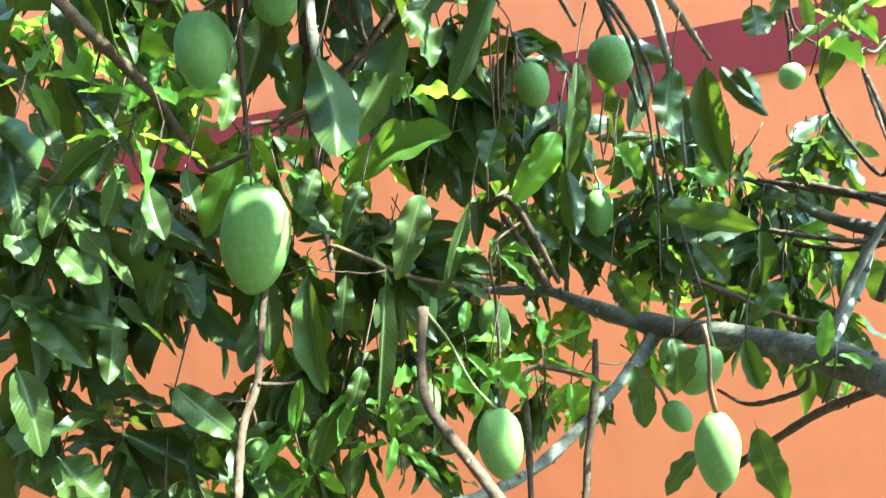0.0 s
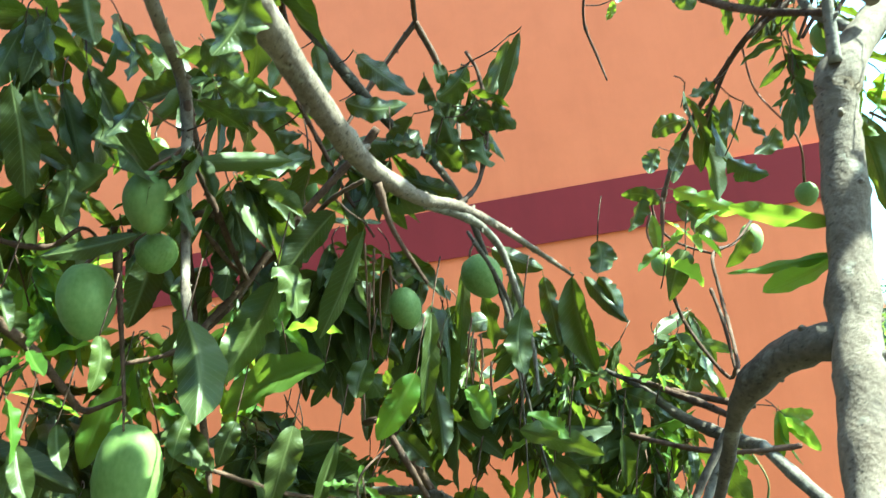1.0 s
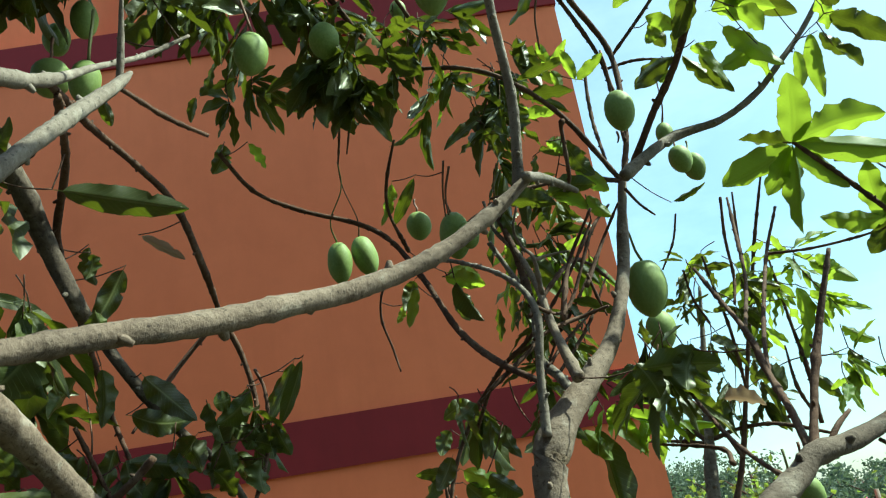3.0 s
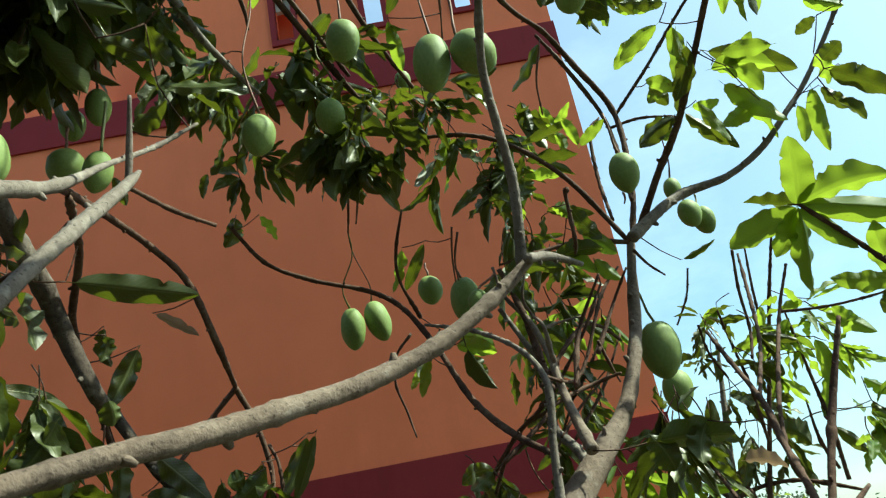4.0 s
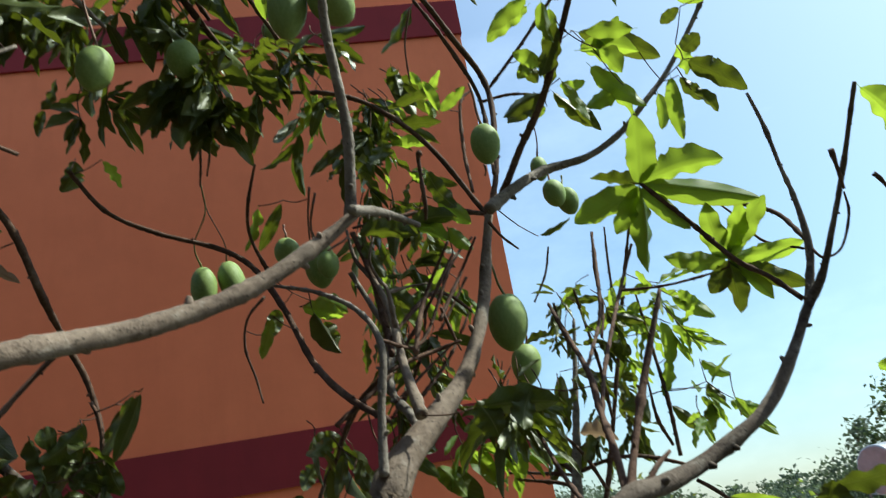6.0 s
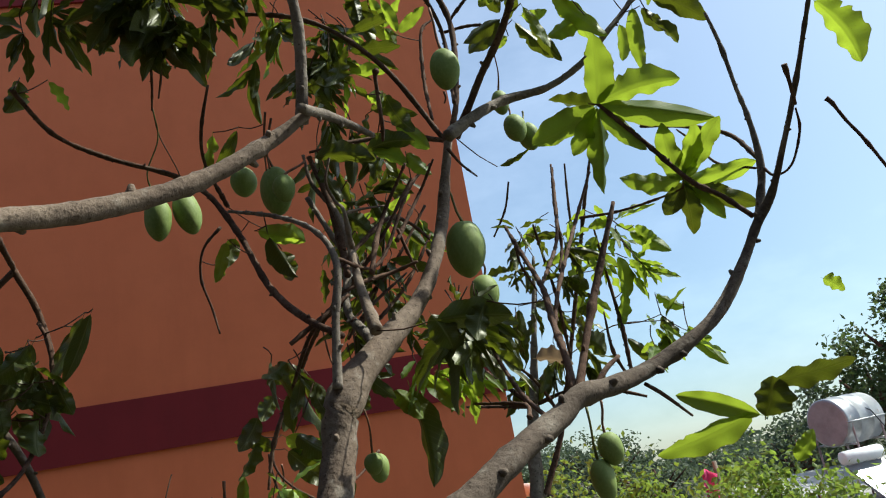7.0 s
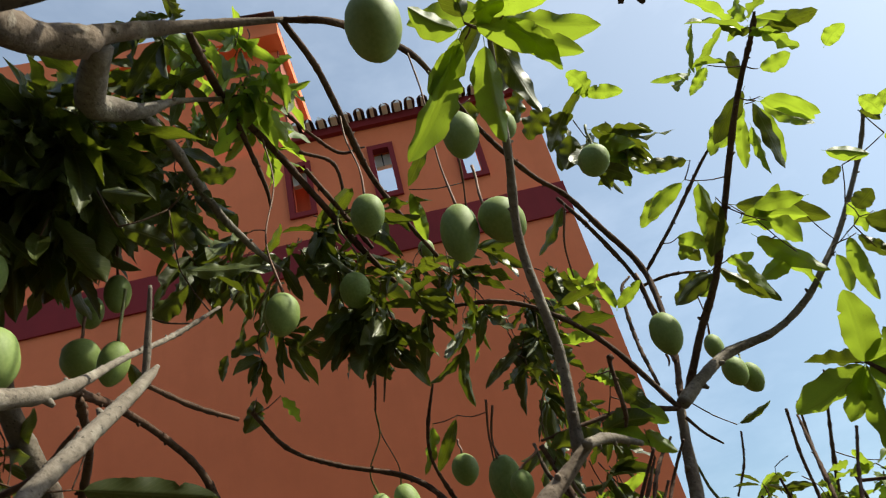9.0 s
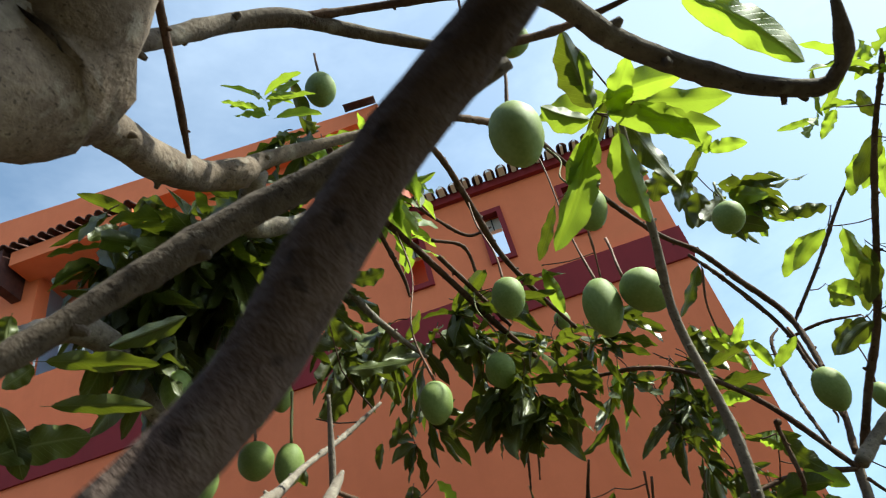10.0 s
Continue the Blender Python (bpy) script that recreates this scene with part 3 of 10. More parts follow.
for i in range(19):
    t = new("roof_tile", TILE_MESH)
    hang(t, house)
    x = 0.88 + i * 0.117
    t.matrix_basis = pose(x, FACE - 0.15 + rng.uniform(-0.015, 0.015), 8.352 + rng.uniform(-0.004, 0.004), 10 + rng.uniform(-2, 2), rng.uniform(-3, 3), rng.uniform(-3, 3))
    bm = bmesh.new()   # white mortar wedge in the mouth of the tile
    w, h = rng.uniform(0.012, 0.030), rng.uniform(0.018, 0.036)
    a = [bm.verts.new((x + dx, y, 8.366 + dz)) for y in (FACE - 0.172, FACE - 0.06) for dx, dz in ((-w, -0.012), (w, -0.012), (rng.uniform(-0.018, 0.018), h))]
    for f in ((0, 1, 2), (5, 4, 3), (0, 3, 4, 1), (1, 4, 5, 2), (2, 5, 3, 0)):
        bm.faces.new([a[k] for k in f])
    bmesh.ops.recalc_face_normals(bm, faces=bm.faces)
    part("mortar", bm, MORTAR, house)

# taller block of the same house, with a roofed balcony
part("upper_wall", pierced(-6.5, 0.72, 6.983, 10.02, FACE + 0.35, FACE + 0.55, [(-3.5, -2.3, 8.30, 9.72)]), ORANGE, house, "orange wall of the taller block")
part("upper_wall", boxes((0.52, 0.72, FACE + 0.553, FACE + 3.5, 6.99, 10.02)), ORANGE, house)
bm = boxes((-6.6, 0.80, FACE + 0.12, FACE + 3.6, 10.023, 10.22))   # the top rises away from the free corner
for v in bm.verts:
    if v.co.z > 10.1:
        v.co.z += 0.075 * (0.8 - v.co.x)
part("roof_edge", bm, ORANGE, house)
# thin slab added in a darker colour to tone down the sunlit end
part("side_wall", boxes((0.724, 0.74, FACE + 0.345, FACE + 3.5, 7.0, 10.018)), BRICK_DULL, house, "dull brick-red slab added over the end of the taller block")
part("balcony_room", boxes((-3.9, -3.7, FACE + 0.56, FACE + 1.4, 8.1, 9.9), (-2.1, -1.9, FACE + 0.56, FACE + 1.4, 8.1, 9.9), (-3.9, -1.9, FACE + 1.41, FACE + 1.6, 8.1, 9.9)), PALE_BLUE, house, "pale blue painted balcony recess")
part("balcony_floor", boxes((-3.7, -2.1, FACE + 0.56, FACE + 1.4, 8.12, 8.27)), MORTAR, house)
bm = bmesh.new()
for k in range(4):
    x = -3.42 + k * 0.29
    tube(bm, [(x, FACE + 0.42, 8.31, 0.012), (x, FACE + 0.42, 8.70, 0.012), (x + 0.05, FACE + 0.40, 8.87, 0.012), (x + 0.13, FACE + 0.40, 8.90, 0.012), (x + 0.2, FACE + 0.42, 8.77, 0.012)], 6, 0.05, 0, k, False)
tube(bm, [(-3.49, FACE + 0.42, 8.73, 0.014), (-2.9, FACE + 0.42, 8.73, 0.014), (-2.31, FACE + 0.42, 8.73, 0.014)], 6, 0.2, 0, 9, False)
part("railing", bm, WHITE, house, "white curled metal balcony railing", True)
part("fascia", boxes((-3.62, -2.12, FACE + 0.02, FACE + 0.347, 9.66, 9.86)), ORANGE, house)
for i in range(14):
    t = new("roof_tile", TILE_MESH)
    hang(t, house)
    t.matrix_basis = pose(-3.66 + i * 0.117, FACE - 0.06 + rng.uniform(-0.01, 0.01), 9.87 + 0.004 * (i % 3), 24, rng.uniform(-3, 3), rng.uniform(-3, 3))
part("gutter", boxes((-3.80, -3.68, FACE - 0.04, FACE + 0.347, 9.42, 9.90)), TILE, house)
for i in range(7):
    t = new("roof_tile", TILE_MESH)
    hang(t, house)
    t.matrix_basis = pose(0.80, FACE + 0.05 + i * 0.117, 10.22 - i * 0.0, 0, rng.uniform(-3, 3), 90 + rng.uniform(-4, 4))
# dead weeds on the coping
for k in range(9):
    w = root("dry_weed", (1.3 + k * 0.19, FACE + 0.1, 8.42), "dry leafless weed growing on the roof tiles", "weed", "weeds on the coping")
    bm = bmesh.new()
    x, h = 1.3 + k * 0.19, 0.10 + 0.09 * ((k * 5) % 4) / 3
    tube(bm, [(x, FACE + 0.1, 8.40, 0.006), (x + 0.02, FACE + 0.09, 8.40 + h * 0.6, 0.005), (x - 0.03 + 0.02 * (k % 4), FACE + 0.08, 8.40 + h, 0.003)], 5, 0.05, 0.1, k, False)
    tube(bm, [(x + 0.012, FACE + 0.095, 8.40 + h * 0.4, 0.004), (x + 0.06, FACE + 0.07, 8.40 + h * 0.75, 0.003)], 5, 0.05, 0.1, k, False)
    part("stem", bm, BARK_DARK, w, "", True)

# an open pipe by the corner
def hollow(bm, a, b, r, wall, sides=18):
    """An open-ended pipe from a to b."""
    a, b = Vector(a), Vector(b)
    way = (b - a).normalized()
    u = way.orthogonal().normalized()
    w = way.cross(u)
    ring = [[bm.verts.new(c + (u * math.cos(t) + w * math.sin(t)) * q) for t in np.linspace(0, 2 * math.pi, sides + 1)[:-1]] for c, q in ((a, r), (b - way * 0.02, r), (b, r * 1.02), (b, r - wall), (a, r - wall))]
    for i in range(5):
        p, q = ring[i], ring[(i + 1) % 5]
        for k in range(sides):
            bm.faces.new((p[k], p[(k + 1) % sides], q[(k + 1) % sides], q[k]))
    bmesh.ops.recalc_face_normals(bm, faces=bm.faces)


pipe = root("drain_pipe", (XR, FACE + 0.2, 2.98), "beige open-ended pipe beside the wall corner", "pipe")
bm = bmesh.new()
hollow(bm, (XR - 0.03, FACE + 0.21, PIPE_Z), (XR + 0.155, FACE + 0.12, PIPE_Z - 0.015), 0.044, 0.008)
part("pipe_body", bm, PIPE, pipe, "", True)

# plain unseen walls, added to close the yard and block sky light
tagged(new("wall_south", mesh_of("wall_south", boxes((-7.0, 7.0, 0.1, 0.35, 0.0, 7.4)), SHADE)), "plain dark unseen wall added behind the yard to block sky light", "wall", kind="structure")
tagged(new("wall_west", mesh_of("wall_west", boxes((-7.25, -7.003, 0.1, 7.95, 0.0, 7.4)), SHADE)), "plain dark unseen wall added beside the yard to block sky light", "wall", kind="structure")

# ---- water tank on a neighbouring roof ----
def rod(bm, a, b, r, sides=7):
    tube(bm, [(*a, r), (*((Vector(a) + Vector(b)) / 2), r), (*b, r)], sides, 0.6, 0, 1, False)


def drum_mesh(at, way, rows, sides=30):
    """A round body along way; rows of (distance, radius)."""
    bm = bmesh.new()
    way = Vector(way).normalized()
    side = way.cross(Vector((0, 0, 1))).normalized()
    up = side.cross(way)
    prev = None
    for s, q in rows:
        ring = [bm.verts.new(Vector(at) + way * s + (side * math.cos(a) + up * math.sin(a)) * q) for a in np.linspace(0, 2 * math.pi, sides + 1)[:-1]]
        if prev:
            for k in range(sides):
                bm.faces.new((prev[k], prev[(k + 1) % sides], ring[(k + 1) % sides], ring[k]))
        else:
            bm.faces.new(ring[::-1])
        prev = ring
    bm.faces.new(prev)
    bmesh.ops.recalc_face_normals(bm, faces=bm.faces)
    return bm


ROOF = 0.98
across = Vector((math.cos(radians(16)), math.sin(radians(16)), 0))
side = across.cross(Vector((0, 0, 1)))
tc = Vector((11.92, 17.45, 2.42))
tank = root("water_tank", (12.4, 17.6, ROOF), "grey metal water tank lying on a steel stand on a rooftop", "tank")
part("drum", drum_mesh(tc, across, ((0.0, 0.47), (0.02, 0.495), (0.06, 0.495), (0.36, 0.495), (0.37, 0.505), (0.40, 0.505), (0.41, 0.495), (0.76, 0.495), (0.77, 0.505), (0.80, 0.505), (0.81, 0.495), (1.14, 0.495), (1.22, 0.40))), STEEL, tank, "", True)
part("end_cap", drum_mesh(tc - across * 0.016, across, ((0.0, 0.40), (0.004, 0.455), (0.012, 0.465))), RUST, tank, "dull mauve end plate")
for s in (0.12, 1.0):
    for k in (-1, 1):
        c = tc + across * s + side * (0.47 * k)
        bm = bmesh.new()
        rod(bm, c + Vector((0, 0, 0.1)), Vector((c.x, c.y, ROOF)), 0.022)
        part("leg", bm, RUST, tank, "", True)
bm = bmesh.new()
for k in (-1, 1):
    rod(bm, tc + side * (0.50 * k) - Vector((0, 0, 0.02)), tc + across * 1.15 + side * (0.50 * k) - Vector((0, 0, 0.02)), 0.02)
for s in (0.12, 1.0):
    rod(bm, tc + across * s + side * 0.48 - Vector((0, 0, 0.46)), tc + across * s - side * 0.48 - Vector((0, 0, 0.46)), 0.022)
part("rail", bm, STEEL, tank, "", True)
bm = bmesh.new()
rod(bm, tc + across * 0.45 + Vector((0, 0, 0.51)), tc + across * 0.72 + side * 0.53 + Vector((0, 0, 0.12)), 0.012, 5)
rod(bm, tc + across * 0.72 + side * 0.53 + Vector((0, 0, 0.12)), tc + across * 1.05 + side * 0.70 - Vector((0, 0, 0.62)), 0.012, 5)
part("cable", bm, DARK, tank, "dark slack cable", True)

heater = root("solar_heater", (12.2, 17.0, ROOF), "white solar water heater drum over a grey glazed panel", "water heater")
h0, h1 = Vector((11.66, 16.95, 1.74)), Vector((12.62, 17.05, 1.75))
hw = (h1 - h0).normalized()
hl = (h1 - h0).length
part("drum", drum_mesh(h0, hw, ((0.0, 0.11), (0.02, 0.135), (hl - 0.05, 0.135), (hl - 0.01, 0.115), (hl, 0.08))), WHITE, heater, "white enamelled drum", True)
bm = bmesh.new()
low = Vector((0.22, -0.75, -0.72))
a = [h0 + Vector((0.03, 0, -0.15)), h1 + Vector((0.0, 0, -0.15)), h1 + Vector((0.0, 0, -0.15)) + low, h0 + Vector((0.03, 0, -0.15)) + low]
top = [bm.verts.new(q) for q in a]
bot = [bm.verts.new(q - Vector((0, -0.03, 0.05))) for q in a]
bm.faces.new(top)
bm.faces.new(bot[::-1])
for k in range(4):
    bm.faces.new((top[k], bot[k], bot[(k + 1) % 4], top[(k + 1) % 4]))
bmesh.ops.recalc_face_normals(bm, faces=bm.faces)
part("panel", bm, PANEL, heater, "grey glazed collector panel")
for q in (h0 + Vector((0.1, 0.05, -0.12)), h1 + Vector((-0.1, 0.05, -0.12))):
    bm = bmesh.new()
    rod(bm, q, (q.x, q.y, ROOF), 0.018)
    rod(bm, q + Vector((0, -0.02, -0.1)), (q.x + 0.2, q.y - 0.68, ROOF), 0.016)
    part("leg", bm, STEEL, heater, "", True)

bm = drum_mesh((12.86, 17.1, 1.50), (0, 0, 1), ((0.0, 0.13), (0.02, 0.15), (0.30, 0.175), (0.34, 0.185), (0.36, 0.17)), 16)
bucket = root("bucket", (12.86, 17.1, ROOF), "faded orange plastic bucket standing on a pedestal", "bucket")
part("tub", bm, CLAY, bucket, "", True)
part("pedestal", boxes((12.76, 12.96, 17.0, 17.2, ROOF, 1.498)), CONCRETE, bucket)

house_low = root("low_house", (13.5, 18.5, 0), "low grey concrete house with a flat roof", "building")
part("wall", boxes((11.6, 18.0, 16.4, 22.0, 0.0, ROOF - 0.13)), CONCRETE, house_low)
part("roof", boxes((11.4, 18.3, 16.1, 22.3, ROOF - 0.127, ROOF - 0.001)), CONCRETE, house_low)


# ---- mango trees: woody limbs ----
main_tree = root("mango_tree", (1.95, 4.08, 1.0), "mango tree with grey knotty bark, green fruit and long leaves", "tree", "mango trees")
left_tree = root("mango_tree", (0.5, 2.85, 1.0), "overhanging mango tree with smooth grey limbs and hanging fruit", "tree", "mango trees")
back_tree = root("mango_tree", (2.3, 5.36, 1.0), "slender young mango tree with bare twigs behind the limbs", "tree", "mango trees")
limb(main_tree, [(1.627, 4.092, 2.833, 0.0269), (1.672, 4.188, 2.928, 0.0291), (1.715, 4.282, 3.030, 0.0311), (1.749, 4.365, 3.127, 0.0317), (1.786, 4.427, 3.258, 0.0315), (1.821, 4.484, 3.396, 0.0308), (1.840, 4.508, 3.486, 0.0322), (1.884, 4.541, 3.550, 0.0315), (1.957, 4.608, 3.620, 0.0271), (2.054, 4.701, 3.720, 0.0199), (2.132, 4.788, 3.869, 0.0157), (2.184, 4.854, 4.035, 0.0139), (2.221, 4.884, 4.164, 0.0144)], "trunk", mat=BARK_MID)
limb(main_tree, [(2.203, 4.802, 4.140, 0.0167), (2.291, 4.841, 4.205, 0.0157), (2.395, 4.893, 4.269, 0.0133), (2.529, 4.886, 4.293, 0.0095), (2.640, 4.870, 4.350, 0.0096), (2.727, 4.850, 4.429, 0.0084), (2.838, 4.856, 4.541, 0.0074), (2.969, 4.796, 4.726, 0.0062), (3.001, 4.705, 4.827, 0.0061)])
# dark twig bark stands in for this limb's unlit side against the sky
limb(main_tree, [(2.252, 4.916, 4.182, 0.0110), (2.330, 4.839, 4.317, 0.0110), (2.411, 4.746, 4.447, 0.0099), (2.502, 4.471, 4.701, 0.0073), (2.560, 4.334, 4.813, 0.0061), (2.570, 4.295, 4.844, 0.0051)], mat=BARK_DARK)
limb(main_tree, [(2.242, 4.914, 4.197, 0.0088), (2.289, 4.954, 4.351, 0.0082), (2.329, 5.039, 4.636, 0.0091), (2.234, 4.979, 4.793, 0.0093), (2.147, 4.889, 4.873, 0.0078), (2.054, 4.815, 4.919, 0.0077), (1.936, 4.662, 4.975, 0.0073), (1.838, 4.521, 5.067, 0.0071), (1.762, 4.380, 5.068, 0.0088), (1.615, 4.180, 4.978, 0.0088), (1.496, 4.136, 4.977, 0.0095)])
limb(main_tree, [(2.268, 4.927, 4.293, 0.0057), (2.305, 5.044, 4.524, 0.0063), (2.290, 5.044, 4.650, 0.0066), (2.202, 4.981, 4.804, 0.0066), (2.131, 4.935, 4.902, 0.0053)], "twig")
limb(main_tree, [(2.335, 5.060, 4.637, 0.0053), (2.454, 4.988, 4.748, 0.0053), (2.583, 4.905, 4.882, 0.0053), (2.642, 4.842, 4.925, 0.0039)], "twig")
limb(main_tree, [(2.308, 5.067, 4.602, 0.0041), (2.397, 5.038, 4.602, 0.0040), (2.492, 5.014, 4.577, 0.0040)], "twig")
limb(main_tree, [(2.194, 4.807, 4.131, 0.0067), (2.081, 4.798, 4.331, 0.0069), (1.960, 4.814, 4.471, 0.0060), (1.848, 4.846, 4.548, 0.0061), (1.719, 4.844, 4.567, 0.0062)], "twig")
limb(main_tree, [(2.191, 4.807, 4.132, 0.0067), (2.067, 4.809, 4.158, 0.0056), (1.955, 4.782, 4.141, 0.0055), (1.851, 4.798, 4.133, 0.0044)], "twig")
limb(main_tree, [(2.194, 4.793, 4.103, 0.0044), (2.227, 4.815, 4.065, 0.0033), (2.269, 4.842, 4.037, 0.0033)], "twig")
limb(main_tree, [(2.185, 4.868, 4.221, 0.0047), (2.203, 4.962, 4.399, 0.0050), (2.227, 4.994, 4.564, 0.0052), (2.271, 5.013, 4.616, 0.0040)], "twig")
limb(main_tree, [(1.926, 4.519, 3.625, 0.0136), (1.912, 4.609, 3.745, 0.0089), (1.907, 4.690, 3.865, 0.0077), (1.888, 4.770, 3.974, 0.0066), (1.848, 4.804, 4.051, 0.0051), (1.836, 4.828, 4.140, 0.0044)], mat=BARK_MID)
limb(main_tree, [(1.837, 4.483, 3.523, 0.0100), (1.850, 4.496, 3.648, 0.0083), (1.867, 4.508, 3.770, 0.0078), (1.832, 4.594, 3.869, 0.0056), (1.747, 4.779, 3.974, 0.0053), (1.635, 4.914, 4.047, 0.0057)], mat=BARK)
limb(main_tree, [(1.160, 4.860, 4.407, 0.0082), (1.167, 4.869, 4.392, 0.0059), (1.230, 4.925, 4.308, 0.0060), (1.341, 4.971, 4.253, 0.0061), (1.489, 5.011, 4.203, 0.0073), (1.578, 4.991, 4.129, 0.0072), (1.654, 4.931, 3.985, 0.0080), (1.717, 4.814, 3.816, 0.0083), (1.788, 4.676, 3.704, 0.0085), (1.861, 4.547, 3.629, 0.0086)])
limb(main_tree, [(1.623, 5.027, 4.101, 0.0058), (1.586, 4.934, 4.193, 0.0045), (1.596, 4.853, 4.252, 0.0044), (1.632, 4.765, 4.322, 0.0042)], "twig")
limb(main_tree, [(2.009, 4.517, 4.181, 0.0076), (2.007, 4.531, 4.176, 0.0048), (2.010, 4.569, 4.080, 0.0048), (2.012, 4.618, 4.064, 0.0049)], "twig")
limb(main_tree, [(1.863, 4.556, 3.793, 0.0045), (1.966, 4.694, 3.802, 0.0039), (2.070, 4.737, 3.987, 0.0042), (2.145, 4.801, 4.070, 0.0044)], "twig")
limb(main_tree, [(1.731, 5.038, 3.591, 0.0045), (1.796, 4.928, 3.706, 0.0054), (1.873, 4.815, 3.760, 0.0052), (1.942, 4.796, 3.827, 0.0041), (2.016, 4.765, 3.919, 0.0042), (2.086, 4.775, 4.027, 0.0043)], "twig")
limb(main_tree, [(1.887, 4.801, 3.750, 0.0051), (1.826, 4.967, 3.736, 0.0055), (1.738, 5.291, 3.648, 0.0064), (1.655, 5.356, 3.498, 0.0064), (1.619, 5.357, 3.356, 0.0051)], "twig")
limb(main_tree, [(1.832, 4.837, 4.030, 0.0065), (1.874, 4.812, 3.925, 0.0073), (1.902, 4.777, 3.845, 0.0091), (1.885, 4.706, 3.709, 0.0086), (1.914, 4.659, 3.645, 0.0114), (1.926, 4.610, 3.605, 0.0132)])
limb(main_tree, [(1.849, 4.801, 4.122, 0.0055), (1.882, 4.780, 3.990, 0.0085), (1.896, 4.752, 3.856, 0.0092), (1.894, 4.661, 3.777, 0.0095)])
limb(main_tree, [(1.580, 5.198, 4.106, 0.0039), (1.523, 5.215, 4.049, 0.0039), (1.507, 5.236, 3.968, 0.0039), (1.527, 5.258, 3.881, 0.0039), (1.542, 5.253, 3.805, 0.0038)], "twig")
limb(main_tree, [(1.800, 4.036, 3.160, 0.0222), (1.853, 4.030, 3.236, 0.0216), (1.970, 4.065, 3.318, 0.0200), (2.080, 4.130, 3.374, 0.0188), (2.145, 4.172, 3.402, 0.0180), (2.185, 4.190, 3.426, 0.0163), (2.266, 4.223, 3.436, 0.0149), (2.362, 4.267, 3.460, 0.0137), (2.455, 4.283, 3.500, 0.0121), (2.526, 4.308, 3.543, 0.0125), (2.595, 4.327, 3.611, 0.0099), (2.654, 4.334, 3.687, 0.0091), (2.687, 4.310, 3.738, 0.0073), (2.706, 4.259, 3.818, 0.0056), (2.721, 4.196, 3.913, 0.0047), (2.723, 4.106, 4.026, 0.0045)], mat=BARK_SHADED_BROWN)
limb(main_tree, [(2.666, 4.350, 3.691, 0.0074), (2.694, 4.352, 3.752, 0.0076), (2.711, 4.348, 3.814, 0.0077), (2.710, 4.342, 3.905, 0.0052), (2.697, 4.334, 3.978, 0.0043), (2.686, 4.326, 4.066, 0.0044), (2.666, 4.315, 4.137, 0.0044)], mat=BARK)
limb(main_tree, [(2.667, 4.357, 3.710, 0.0050), (2.646, 4.405, 3.772, 0.0052), (2.605, 4.439, 3.827, 0.0054), (2.539, 4.456, 3.927, 0.0046), (2.460, 4.458, 4.024, 0.0055)])
limb(main_tree, [(2.709, 4.347, 3.820, 0.0043), (2.721, 4.434, 3.914, 0.0046), (2.671, 4.507, 3.974, 0.0048), (2.610, 4.586, 4.019, 0.0040)], "twig")
limb(main_tree, [(2.712, 4.349, 3.806, 0.0034), (2.712, 4.320, 3.775, 0.0025), (2.725, 4.282, 3.780, 0.0024), (2.728, 4.237, 3.829, 0.0024), (2.718, 4.217, 3.866, 0.0024)], "twig")
limb(main_tree, [(2.693, 4.180, 3.936, 0.0039), (2.707, 4.198, 3.904, 0.0031), (2.719, 4.215, 3.871, 0.0032)], "twig")
limb(main_tree, [(2.714, 4.371, 3.811, 0.0026), (2.697, 4.467, 3.865, 0.0028), (2.689, 4.512, 3.932, 0.0029), (2.680, 4.557, 3.989, 0.0030)], "twig")
limb(main_tree, [(2.964, 4.420, 3.968, 0.0057), (2.974, 4.418, 3.953, 0.0038), (2.994, 4.417, 3.906, 0.0037), (3.016, 4.413, 3.861, 0.0037), (3.059, 4.405, 3.747, 0.0045)], "twig")
limb(main_tree, [(2.184, 4.191, 3.426, 0.0080), (2.216, 4.220, 3.484, 0.0067), (2.256, 4.252, 3.555, 0.0064), (2.303, 4.274, 3.641, 0.0059), (2.356, 4.280, 3.750, 0.0054)])
limb(main_tree, [(2.184, 4.201, 3.435, 0.0065), (2.206, 4.276, 3.501, 0.0064), (2.228, 4.368, 3.570, 0.0054), (2.251, 4.455, 3.649, 0.0050), (2.261, 4.590, 3.766, 0.0047), (2.267, 4.676, 3.843, 0.0040)])
limb(main_tree, [(2.226, 4.218, 3.438, 0.0047), (2.251, 4.229, 3.461, 0.0048), (2.285, 4.246, 3.480, 0.0042)], "twig")
limb(main_tree, [(2.244, 4.210, 3.443, 0.0027), (2.297, 4.242, 3.450, 0.0028), (2.369, 4.263, 3.473, 0.0021)], "twig")
limb(main_tree, [(2.321, 4.253, 3.429, 0.0035), (2.357, 4.270, 3.406, 0.0035), (2.410, 4.298, 3.366, 0.0029)], "twig")
limb(main_tree, [(2.145, 4.172, 3.397, 0.0050), (2.141, 4.247, 3.411, 0.0040), (2.158, 4.450, 3.474, 0.0040), (2.166, 4.646, 3.591, 0.0046)], "twig")
limb(main_tree, [(2.225, 4.639, 3.414, 0.0054), (2.241, 4.739, 3.447, 0.0048), (2.174, 4.960, 3.477, 0.0043)], "twig")
limb(main_tree, [(2.230, 4.368, 3.560, 0.0039), (2.300, 4.490, 3.661, 0.0043), (2.457, 4.714, 3.857, 0.0041), (2.534, 4.756, 3.982, 0.0043)], "twig")
